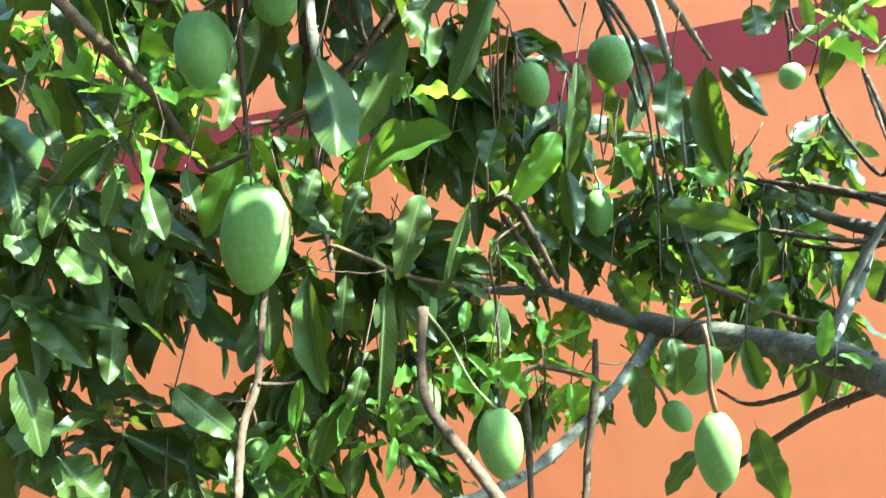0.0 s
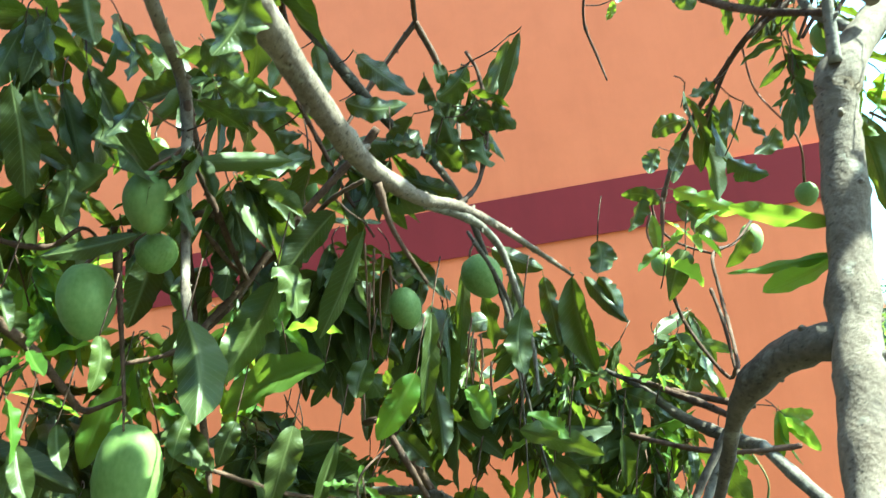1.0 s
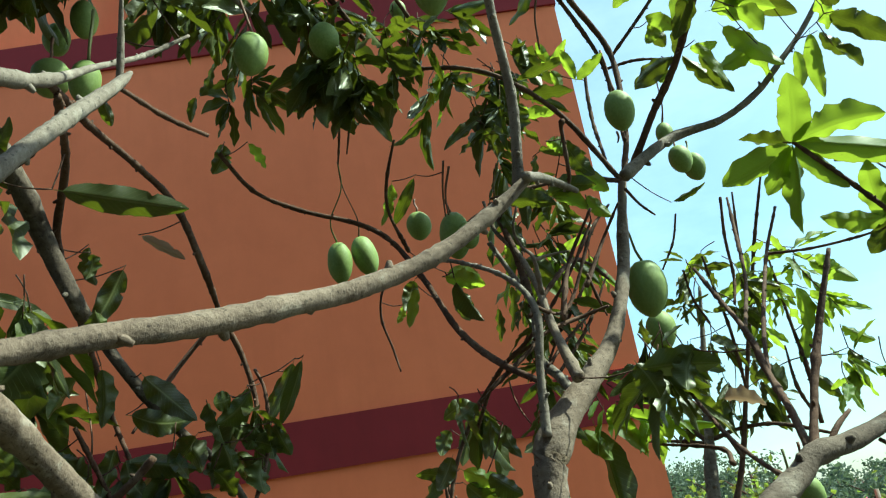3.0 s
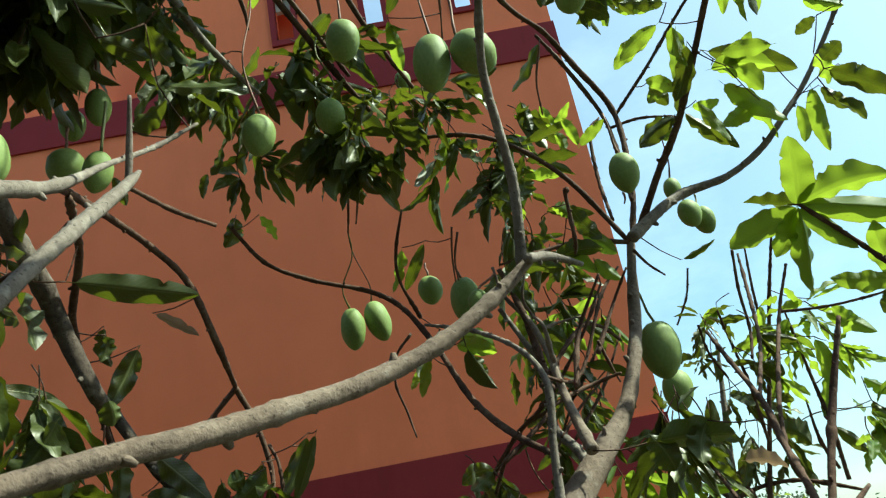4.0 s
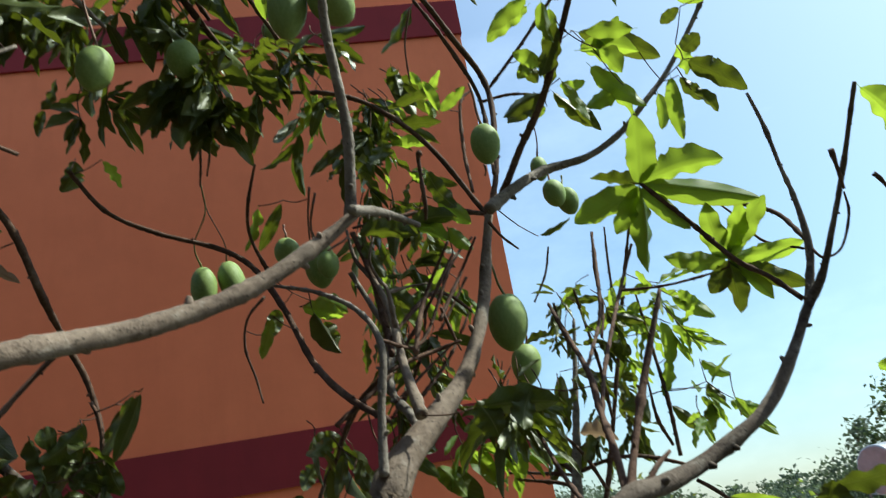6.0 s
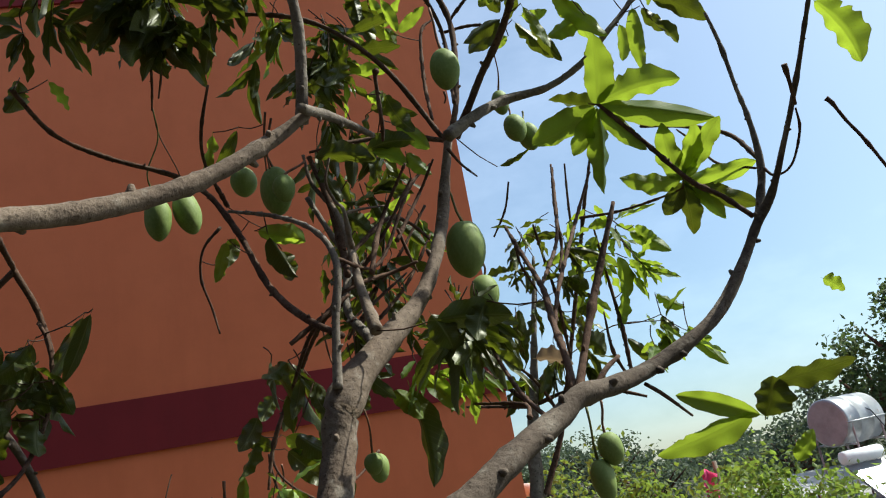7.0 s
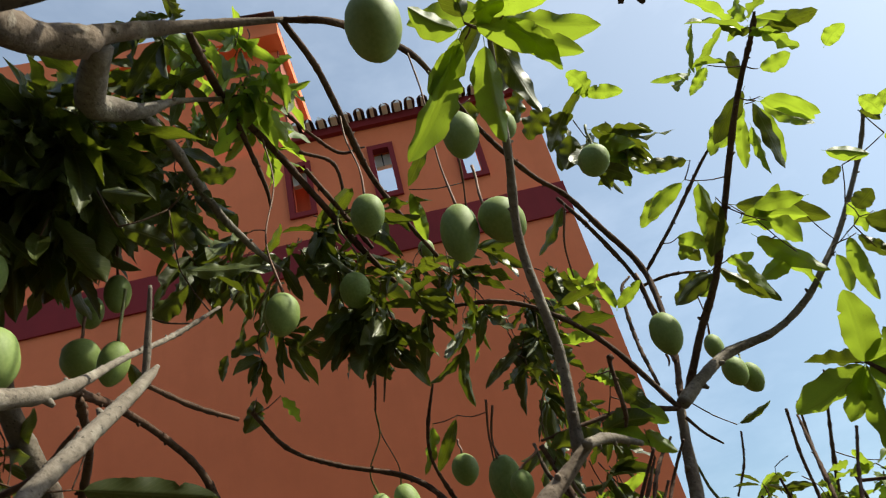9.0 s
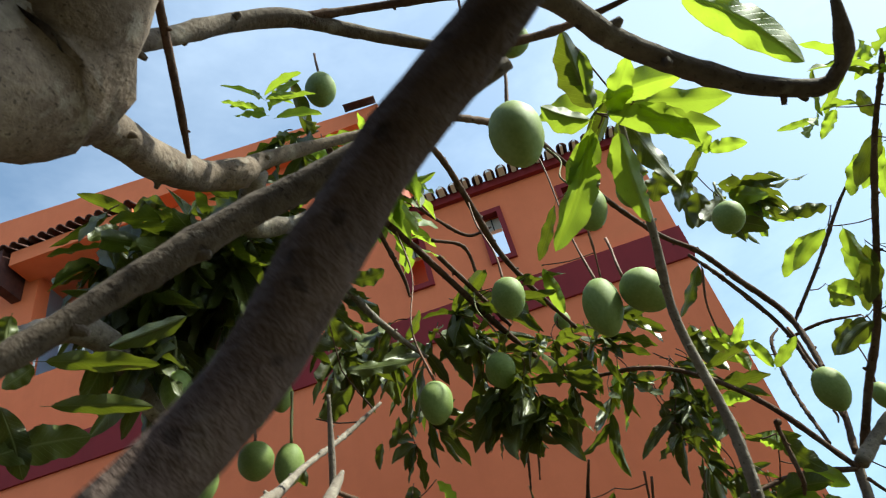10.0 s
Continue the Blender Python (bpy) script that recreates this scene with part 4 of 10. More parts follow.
limb(main_tree, [(2.501, 4.801, 3.879, 0.0044), (2.543, 4.678, 3.847, 0.0031), (2.579, 4.550, 3.826, 0.0029), (2.609, 4.475, 3.821, 0.0027)], "twig")
limb(main_tree, [(2.269, 4.500, 3.668, 0.0035), (2.406, 4.744, 3.816, 0.0042), (2.481, 4.892, 3.977, 0.0046), (2.514, 4.954, 4.089, 0.0036)], "twig")
limb(back_tree, [(2.326, 5.353, 2.992, 0.0283), (2.398, 5.407, 3.157, 0.0255), (2.442, 5.459, 3.351, 0.0203), (2.479, 5.499, 3.469, 0.0164), (2.522, 5.527, 3.631, 0.0112), (2.565, 5.541, 3.818, 0.0081), (2.600, 5.551, 3.975, 0.0059)], "trunk")
limb(back_tree, [(2.432, 5.409, 3.187, 0.0101), (2.530, 5.425, 3.370, 0.0084), (2.616, 5.437, 3.603, 0.0075), (2.699, 5.419, 3.864, 0.0066), (2.743, 5.349, 4.064, 0.0055), (2.790, 5.251, 4.278, 0.0043)])
limb(back_tree, [(2.476, 5.500, 3.457, 0.0087), (2.454, 5.539, 3.494, 0.0078), (2.377, 5.581, 3.584, 0.0069), (2.303, 5.598, 3.655, 0.0058)])
limb(back_tree, [(2.471, 5.502, 3.458, 0.0054), (2.390, 5.582, 3.480, 0.0056), (2.285, 5.665, 3.502, 0.0047)], "twig")
limb(back_tree, [(2.486, 5.496, 3.465, 0.0076), (2.568, 5.463, 3.485, 0.0065), (2.637, 5.379, 3.484, 0.0062), (2.715, 5.342, 3.458, 0.0061), (2.786, 5.305, 3.425, 0.0060)])
limb(back_tree, [(2.543, 5.420, 3.394, 0.0063), (2.484, 5.441, 3.534, 0.0054), (2.366, 5.472, 3.674, 0.0044)], "twig")
limb(back_tree, [(2.616, 5.437, 3.603, 0.0054), (2.592, 5.372, 3.776, 0.0054), (2.570, 5.353, 3.922, 0.0043), (2.552, 5.334, 4.032, 0.0054)], "twig")
limb(back_tree, [(2.739, 5.273, 3.461, 0.0069), (2.741, 5.263, 3.625, 0.0060), (2.750, 5.297, 3.769, 0.0052), (2.726, 5.265, 3.980, 0.0042)])
limb(back_tree, [(2.699, 5.419, 3.864, 0.0044), (2.699, 5.367, 4.078, 0.0044), (2.701, 5.318, 4.225, 0.0044)], "twig")
limb(back_tree, [(2.727, 5.278, 3.496, 0.0050), (2.684, 5.240, 3.580, 0.0049), (2.680, 5.230, 3.696, 0.0040)], "twig")
limb(left_tree, [(1.245, 3.511, 3.591, 0.0103), (1.276, 3.602, 3.618, 0.0114), (1.307, 3.662, 3.634, 0.0119), (1.349, 3.732, 3.653, 0.0120), (1.406, 3.810, 3.671, 0.0145), (1.481, 3.893, 3.696, 0.0138), (1.577, 3.984, 3.731, 0.0138), (1.683, 4.066, 3.786, 0.0124), (1.782, 4.120, 3.859, 0.0114), (1.840, 4.142, 3.908, 0.0127)], mat=BARK_MID)
limb(left_tree, [(1.833, 4.188, 3.915, 0.0105), (1.843, 4.168, 4.005, 0.0091), (1.846, 4.150, 4.075, 0.0084), (1.832, 4.089, 4.236, 0.0078), (1.846, 4.015, 4.352, 0.0070), (1.855, 3.949, 4.454, 0.0056), (1.859, 3.897, 4.516, 0.0042), (1.863, 3.870, 4.552, 0.0041)], mat=BARK)
limb(left_tree, [(1.833, 4.103, 3.899, 0.0084), (1.889, 4.220, 3.934, 0.0084), (1.956, 4.311, 3.939, 0.0072)], mat=BARK)
limb(left_tree, [(1.069, 3.663, 3.738, 0.0191), (1.038, 3.765, 3.751, 0.0216), (1.028, 3.832, 3.748, 0.0226), (1.014, 3.943, 3.729, 0.0234), (1.018, 4.065, 3.691, 0.0237), (1.024, 4.200, 3.619, 0.0219), (1.045, 4.319, 3.536, 0.0205), (1.071, 4.414, 3.479, 0.0176), (1.131, 4.501, 3.429, 0.0140), (1.185, 4.557, 3.412, 0.0101), (1.253, 4.674, 3.371, 0.0070), (1.365, 5.040, 3.281, 0.0064)], mat=BARK_MID)
limb(left_tree, [(1.077, 4.419, 3.453, 0.0067), (1.084, 4.459, 3.374, 0.0053), (1.121, 4.503, 3.277, 0.0039)], "twig")
limb(left_tree, [(1.137, 4.514, 3.420, 0.0109), (1.204, 4.583, 3.388, 0.0082), (1.240, 4.653, 3.338, 0.0069), (1.255, 4.675, 3.268, 0.0060), (1.269, 4.718, 3.138, 0.0052), (1.268, 4.704, 3.042, 0.0043)])
limb(left_tree, [(1.185, 4.557, 3.412, 0.0049), (1.215, 4.710, 3.485, 0.0045), (1.240, 4.796, 3.617, 0.0048), (1.237, 4.819, 3.742, 0.0040), (1.216, 4.820, 3.802, 0.0060)], "twig")
limb(left_tree, [(0.853, 4.215, 4.430, 0.0217), (0.844, 4.348, 4.286, 0.0212), (0.861, 4.441, 4.185, 0.0205), (0.878, 4.529, 4.064, 0.0195), (0.916, 4.581, 3.940, 0.0181), (0.863, 4.760, 3.942, 0.0151), (0.911, 4.789, 3.851, 0.0138), (0.963, 4.846, 3.757, 0.0128), (1.019, 4.904, 3.673, 0.0118), (1.084, 4.945, 3.597, 0.0106), (1.135, 4.970, 3.491, 0.0085), (1.171, 4.985, 3.360, 0.0063), (1.204, 4.988, 3.204, 0.0052), (1.215, 4.853, 3.185, 0.0052)], mat=BARK_SHADED_BROWN)
limb(left_tree, [(1.163, 4.008, 4.098, 0.0060), (1.012, 4.328, 4.157, 0.0077), (0.871, 4.568, 4.112, 0.0088), (0.863, 4.651, 4.012, 0.0080), (0.797, 4.835, 3.973, 0.0084), (0.804, 4.959, 3.780, 0.0077), (0.862, 4.960, 3.622, 0.0065)], "twig")
limb(left_tree, [(1.176, 3.957, 4.089, 0.0064), (1.028, 4.403, 4.272, 0.0083), (1.033, 4.636, 4.281, 0.0084), (1.087, 4.708, 4.203, 0.0086), (1.111, 4.824, 4.064, 0.0088), (1.064, 5.092, 4.022, 0.0095)])
limb(left_tree, [(1.063, 5.093, 4.019, 0.0095), (1.100, 5.147, 3.911, 0.0085), (1.128, 5.158, 3.777, 0.0072), (1.128, 5.127, 3.675, 0.0059)], "twig")
limb(left_tree, [(1.062, 5.094, 4.016, 0.0083), (0.982, 5.081, 3.932, 0.0071), (0.912, 5.038, 3.830, 0.0069), (0.846, 4.990, 3.718, 0.0056)], "twig")
limb(left_tree, [(0.770, 4.248, 3.889, 0.0136), (0.736, 4.365, 3.813, 0.0126), (0.714, 4.475, 3.713, 0.0113), (0.715, 4.453, 3.567, 0.0099), (0.716, 4.417, 3.401, 0.0085), (0.732, 4.371, 3.286, 0.0072), (0.744, 4.370, 3.166, 0.0064)], mat=BARK_MID)
limb(left_tree, [(0.713, 4.476, 3.708, 0.0092), (0.689, 4.543, 3.626, 0.0086), (0.677, 4.618, 3.495, 0.0080), (0.678, 4.683, 3.424, 0.0073), (0.705, 4.723, 3.383, 0.0065)])
limb(left_tree, [(0.705, 4.723, 3.383, 0.0056), (0.822, 4.645, 3.414, 0.0053), (0.948, 4.531, 3.459, 0.0049), (1.044, 4.458, 3.471, 0.0046)], "twig")
limb(left_tree, [(0.705, 4.723, 3.383, 0.0056), (0.659, 4.677, 3.309, 0.0054), (0.582, 4.630, 3.245, 0.0044), (0.514, 4.582, 3.217, 0.0042)], "twig")
limb(left_tree, [(0.396, 4.150, 3.442, 0.0095), (0.416, 4.185, 3.402, 0.0089), (0.442, 4.259, 3.327, 0.0094), (0.462, 4.328, 3.264, 0.0089), (0.475, 4.385, 3.185, 0.0075), (0.484, 4.420, 3.143, 0.0054), (0.569, 4.414, 3.157, 0.0054)])
limb(left_tree, [(0.294, 4.300, 3.542, 0.0044), (0.353, 4.379, 3.478, 0.0046), (0.419, 4.441, 3.454, 0.0048), (0.475, 4.472, 3.484, 0.0040), (0.473, 4.527, 3.461, 0.0040)], "twig")
limb(main_tree, [(1.578, 4.390, 2.668, 0.0268), (1.505, 4.544, 2.676, 0.0293), (1.437, 4.647, 2.696, 0.0289), (1.318, 4.749, 2.719, 0.0262), (1.185, 4.839, 2.738, 0.0233), (1.055, 4.919, 2.778, 0.0152), (0.950, 4.992, 2.817, 0.0111), (0.827, 5.022, 2.828, 0.0092), (0.715, 5.026, 2.840, 0.0073)], mat=BARK_SHADED_BROWN)
limb(main_tree, [(0.958, 4.993, 2.817, 0.0089), (0.916, 4.973, 2.922, 0.0088), (0.877, 4.947, 3.006, 0.0078)])
limb(main_tree, [(1.178, 4.837, 2.724, 0.0142), (1.128, 4.784, 2.671, 0.0127), (1.040, 4.679, 2.604, 0.0110), (0.962, 4.579, 2.557, 0.0104), (0.885, 4.501, 2.538, 0.0090), (0.815, 4.376, 2.561, 0.0083)])
limb(main_tree, [(0.867, 4.320, 2.877, 0.0077), (0.867, 4.277, 2.800, 0.0067), (0.883, 4.240, 2.753, 0.0072), (0.931, 4.208, 2.700, 0.0075), (0.975, 4.181, 2.650, 0.0079), (1.010, 4.152, 2.613, 0.0076)])
limb(main_tree, [(1.089, 4.497, 2.781, 0.0048), (1.078, 4.478, 2.695, 0.0061), (1.059, 4.453, 2.613, 0.0060), (1.041, 4.423, 2.537, 0.0059), (0.967, 4.412, 2.543, 0.0059)])
limb(main_tree, [(1.082, 4.484, 2.724, 0.0042), (0.978, 4.474, 2.744, 0.0042), (0.971, 4.451, 2.655, 0.0054), (0.967, 4.412, 2.543, 0.0059)])
limb(left_tree, [(0.550, 4.445, 2.947, 0.0059), (0.544, 4.411, 2.845, 0.0065), (0.546, 4.378, 2.776, 0.0064), (0.536, 4.334, 2.714, 0.0068), (0.554, 4.263, 2.614, 0.0072)])
limb(left_tree, [(0.539, 4.397, 2.772, 0.0036), (0.561, 4.431, 2.762, 0.0029), (0.582, 4.443, 2.762, 0.0030)], "twig")
limb(main_tree, [(1.703, 4.935, 2.848, 0.0172), (1.654, 5.003, 2.863, 0.0156), (1.601, 5.069, 2.886, 0.0139), (1.550, 5.133, 2.918, 0.0109), (1.484, 5.196, 2.980, 0.0081), (1.408, 5.256, 3.028, 0.0064)], mat=BARK_SHADED_BROWN)
limb(main_tree, [(1.724, 5.038, 2.924, 0.0089), (1.675, 5.052, 2.934, 0.0081), (1.588, 5.126, 2.957, 0.0077), (1.451, 5.201, 3.008, 0.0061)])
limb(main_tree, [(1.651, 5.002, 2.840, 0.0062), (1.594, 5.067, 2.830, 0.0056), (1.497, 5.139, 2.853, 0.0049), (1.426, 5.202, 2.900, 0.0041)], "twig")
limb(main_tree, [(1.633, 5.039, 2.853, 0.0124), (1.600, 5.008, 2.775, 0.0111), (1.532, 4.909, 2.702, 0.0095), (1.477, 4.760, 2.679, 0.0077)])
limb(main_tree, [(1.530, 4.493, 2.674, 0.0093), (1.597, 4.522, 2.698, 0.0093), (1.532, 4.684, 2.626, 0.0090), (1.459, 4.836, 2.546, 0.0092), (1.384, 4.928, 2.466, 0.0080), (1.306, 5.012, 2.381, 0.0076), (1.264, 5.040, 2.307, 0.0058)])
limb(main_tree, [(1.417, 4.664, 2.700, 0.0044), (1.419, 4.679, 2.640, 0.0044), (1.382, 4.757, 2.598, 0.0047), (1.332, 4.857, 2.565, 0.0043), (1.286, 4.917, 2.582, 0.0036)], "twig")
limb(main_tree, [(1.739, 4.346, 3.098, 0.0246), (1.694, 4.380, 3.096, 0.0248), (1.654, 4.419, 3.077, 0.0251), (1.616, 4.464, 3.040, 0.0229), (1.593, 4.531, 2.981, 0.0146), (1.577, 4.618, 2.883, 0.0113), (1.543, 4.677, 2.773, 0.0097)], mat=BARK_SHADED_BROWN)
limb(main_tree, [(1.619, 5.527, 3.459, 0.0047), (1.621, 5.539, 3.399, 0.0047), (1.631, 5.600, 3.331, 0.0049)], "twig")
limb(main_tree, [(1.596, 5.159, 3.227, 0.0049), (1.616, 5.164, 3.134, 0.0049), (1.652, 5.161, 3.051, 0.0048), (1.698, 5.150, 2.979, 0.0048), (1.714, 5.108, 3.019, 0.0048)], "twig")
limb(left_tree, [(0.543, 4.467, 3.441, 0.0056), (0.604, 4.389, 3.418, 0.0056), (0.584, 4.408, 3.335, 0.0050), (0.568, 4.424, 3.246, 0.0043), (0.568, 4.417, 3.168, 0.0036), (0.575, 4.396, 3.100, 0.0028)], "twig")
limb(left_tree, [(0.677, 4.618, 3.495, 0.0082), (0.621, 4.606, 3.488, 0.0082), (0.589, 4.642, 3.339, 0.0084), (0.573, 4.664, 3.199, 0.0086), (0.574, 4.659, 3.050, 0.0077), (0.589, 4.634, 2.937, 0.0067)])
limb(main_tree, [(1.179, 4.749, 3.366, 0.0038), (1.162, 4.811, 3.394, 0.0038), (1.197, 4.831, 3.313, 0.0038), (1.212, 4.848, 3.223, 0.0034), (1.220, 4.862, 3.109, 0.0029), (1.213, 4.868, 2.960, 0.0024), (1.201, 4.860, 2.823, 0.0020)], mat=BARK_SHADED_BROWN)
limb(main_tree, [(0.966, 4.693, 2.986, 0.0023), (0.921, 4.588, 2.942, 0.0023), (0.917, 4.582, 2.862, 0.0023), (0.915, 4.569, 2.764, 0.0023), (0.908, 4.550, 2.679, 0.0022)], "twig")
limb(left_tree, [(1.104, 3.677, 3.987, 0.0131), (1.151, 3.756, 4.007, 0.0130), (1.162, 3.830, 4.028, 0.0132), (1.173, 3.954, 4.091, 0.0096), (1.182, 4.088, 4.194, 0.0052), (1.212, 4.224, 4.299, 0.0050), (1.266, 4.310, 4.390, 0.0045)])
limb(left_tree, [(1.211, 3.581, 3.683, 0.0092), (1.221, 3.672, 3.764, 0.0104), (1.238, 3.778, 3.881, 0.0102), (1.252, 3.876, 3.982, 0.0102), (1.259, 3.993, 4.094, 0.0091), (1.262, 4.032, 4.136, 0.0048)], mat=BARK)
limb(left_tree, [(1.246, 4.026, 4.112, 0.0055), (1.258, 4.008, 4.177, 0.0048), (1.271, 3.984, 4.245, 0.0041)], mat=BARK)
limb(left_tree, [(1.247, 4.028, 4.108, 0.0041), (1.285, 4.117, 4.099, 0.0036), (1.329, 4.179, 4.091, 0.0053)], "twig")
limb(left_tree, [(0.922, 4.082, 4.030, 0.0042), (1.000, 4.076, 4.015, 0.0041), (1.083, 4.058, 4.027, 0.0041), (1.157, 4.020, 4.065, 0.0040)], "twig")
limb(left_tree, [(1.185, 3.954, 4.779, 0.0261), (1.151, 4.003, 4.767, 0.0277), (1.117, 4.060, 4.760, 0.0286), (1.126, 4.097, 4.775, 0.0231), (1.173, 4.157, 4.812, 0.0173), (1.211, 4.243, 4.916, 0.0078), (1.287, 4.335, 4.995, 0.0073)])
limb(left_tree, [(1.172, 4.160, 4.809, 0.0112), (1.189, 4.264, 4.819, 0.0107), (1.202, 4.363, 4.797, 0.0112), (1.226, 4.476, 4.756, 0.0094), (1.272, 4.586, 4.716, 0.0087), (1.326, 4.637, 4.663, 0.0065)])
limb(left_tree, [(1.312, 4.067, 4.905, 0.0080), (1.297, 4.212, 4.969, 0.0098), (1.289, 4.376, 5.027, 0.0097), (1.358, 4.518, 4.978, 0.0091), (1.440, 4.630, 4.867, 0.0093), (1.525, 4.734, 4.743, 0.0082), (1.594, 4.797, 4.652, 0.0070)])
limb(left_tree, [(1.289, 4.376, 5.027, 0.0065), (1.302, 4.458, 4.981, 0.0066), (1.319, 4.579, 4.902, 0.0057), (1.318, 4.618, 4.855, 0.0046)], "twig")
limb(left_tree, [(1.305, 4.371, 5.036, 0.0054), (1.388, 4.440, 5.060, 0.0056), (1.449, 4.545, 5.038, 0.0047), (1.520, 4.642, 5.018, 0.0049), (1.594, 4.645, 5.020, 0.0036)], "twig")
limb(left_tree, [(1.426, 4.545, 4.962, 0.0046), (1.501, 4.621, 4.964, 0.0047), (1.509, 4.685, 4.890, 0.0048), (1.502, 4.743, 4.814, 0.0036)], "twig")
limb(left_tree, [(1.495, 4.139, 4.975, 0.0076), (1.537, 4.274, 4.959, 0.0081), (1.565, 4.450, 4.933, 0.0087), (1.590, 4.611, 4.907, 0.0081), (1.640, 4.688, 4.814, 0.0070), (1.723, 4.776, 4.687, 0.0071)])
limb(left_tree, [(1.429, 4.577, 4.927, 0.0069), (1.491, 4.661, 4.837, 0.0070), (1.555, 4.739, 4.738, 0.0070)], "twig")
limb(left_tree, [(1.315, 3.265, 3.859, 0.0066), (1.340, 3.282, 3.890, 0.0074), (1.388, 3.302, 3.929, 0.0087), (1.451, 3.318, 3.968, 0.0100), (1.509, 3.329, 3.993, 0.0102), (1.540, 3.332, 4.005, 0.0096), (1.591, 3.332, 4.018, 0.0083), (1.651, 3.327, 4.033, 0.0067)], mat=BARK_SHADED_BROWN)
limb(left_tree, [(1.522, 3.129, 3.696, 0.0080), (1.527, 3.134, 3.706, 0.0084), (1.546, 3.140, 3.726, 0.0087), (1.567, 3.137, 3.749, 0.0082), (1.592, 3.129, 3.770, 0.0089), (1.618, 3.120, 3.784, 0.0085), (1.633, 3.113, 3.792, 0.0082), (1.649, 3.108, 3.804, 0.0080)], mat=BARK_SHADED_RED)
limb(left_tree, [(1.124, 3.263, 4.309, 0.0610), (1.167, 3.328, 4.363, 0.0607), (1.188, 3.389, 4.409, 0.0570), (1.196, 3.432, 4.429, 0.0429), (1.194, 3.457, 4.440, 0.0253)], "trunk")
limb(left_tree, [(1.183, 3.398, 4.402, 0.0303), (1.171, 3.455, 4.428, 0.0301), (1.139, 3.588, 4.524, 0.0299), (1.124, 3.736, 4.612, 0.0313), (1.131, 3.848, 4.691, 0.0290), (1.182, 3.906, 4.733, 0.0274), (1.205, 3.945, 4.793, 0.0187), (1.339, 4.042, 4.893, 0.0120), (1.496, 4.136, 4.977, 0.0095)], mat=BARK_MID)
limb(left_tree, [(1.186, 3.421, 4.454, 0.0198), (1.193, 3.482, 4.549, 0.0160), (1.244, 3.553, 4.652, 0.0151), (1.318, 3.625, 4.754, 0.0167), (1.396, 3.681, 4.798, 0.0154), (1.475, 3.758, 4.823, 0.0128), (1.602, 3.851, 4.829, 0.0102), (1.698, 3.913, 4.817, 0.0094)], mat=BARK_SHADED_BROWN)
limb(left_tree, [(1.396, 3.681, 4.798, 0.0092), (1.508, 3.735, 4.840, 0.0078), (1.650, 3.762, 4.827, 0.0078), (1.796, 3.791, 4.794, 0.0096)])
limb(left_tree, [(1.701, 3.382, 4.184, 0.0107), (1.726, 3.404, 4.177, 0.0113), (1.765, 3.448, 4.158, 0.0116), (1.829, 3.488, 4.126, 0.0103), (1.870, 3.504, 4.104, 0.0090), (1.912, 3.511, 4.086, 0.0077), (1.926, 3.502, 4.086, 0.0071), (1.936, 3.487, 4.094, 0.0060), (1.939, 3.466, 4.113, 0.0055), (1.939, 3.452, 4.126, 0.0045)], mat=BARK_SHADED_BROWN)
limb(left_tree, [(1.884, 3.505, 4.094, 0.0038), (1.881, 3.516, 4.085, 0.0034)], "twig")
limb(left_tree, [(1.285, 3.455, 4.598, 0.0071), (1.257, 3.537, 4.570, 0.0067), (1.232, 3.609, 4.542, 0.0062), (1.210, 3.669, 4.516, 0.0051)])
limb(left_tree, [(1.662, 3.465, 4.242, 0.0053), (1.715, 3.479, 4.249, 0.0043), (1.778, 3.489, 4.265, 0.0039), (1.825, 3.478, 4.259, 0.0034)], "twig")
limb(main_tree, [(1.506, 4.747, 4.446, 0.0045), (1.483, 4.875, 4.408, 0.0035), (1.464, 4.947, 4.364, 0.0036)], "twig")
limb(left_tree, [(0.939, 4.764, 3.405, 0.0028), (0.931, 4.771, 3.326, 0.0022), (0.922, 4.773, 3.247, 0.0022)], "stalk", STALK_RED)
limb(left_tree, [(0.957, 4.771, 3.391, 0.0028), (0.942, 4.776, 3.300, 0.0022), (0.932, 4.777, 3.208, 0.0022)], "stalk", STALK_RED)
limb(left_tree, [(0.974, 4.777, 3.376, 0.0028), (0.953, 4.780, 3.286, 0.0022), (0.945, 4.781, 3.194, 0.0022)], "stalk", STALK_RED)
limb(left_tree, [(0.984, 4.783, 3.349, 0.0028), (0.973, 4.788, 3.245, 0.0022), (0.948, 4.781, 3.145, 0.0022)], "stalk", STALK_RED)
limb(left_tree, [(0.937, 4.773, 3.319, 0.0028), (0.924, 4.774, 3.234, 0.0022), (0.921, 4.773, 3.149, 0.0022)], "stalk", STALK_RED)
limb(main_tree, [(1.140, 4.824, 3.214, 0.0028), (1.122, 4.821, 3.143, 0.0022), (1.122, 4.817, 3.070, 0.0022)], "stalk", STALK_RED)
limb(main_tree, [(1.153, 4.826, 3.175, 0.0028), (1.149, 4.824, 3.115, 0.0022), (1.133, 4.818, 3.056, 0.0022)], "stalk", STALK_RED)
limb(main_tree, [(1.141, 4.824, 3.165, 0.0028), (1.135, 4.822, 3.129, 0.0022), (1.124, 4.819, 3.094, 0.0022)], "stalk", STALK_RED)
limb(main_tree, [(1.547, 4.825, 3.370, 0.0027), (1.535, 4.830, 3.336, 0.0022), (1.542, 4.832, 3.299, 0.0022)], "stalk", STALK_RED)
limb(main_tree, [(1.575, 4.818, 3.400, 0.0027), (1.571, 4.825, 3.348, 0.0022), (1.560, 4.831, 3.296, 0.0022)], "stalk", STALK_RED)
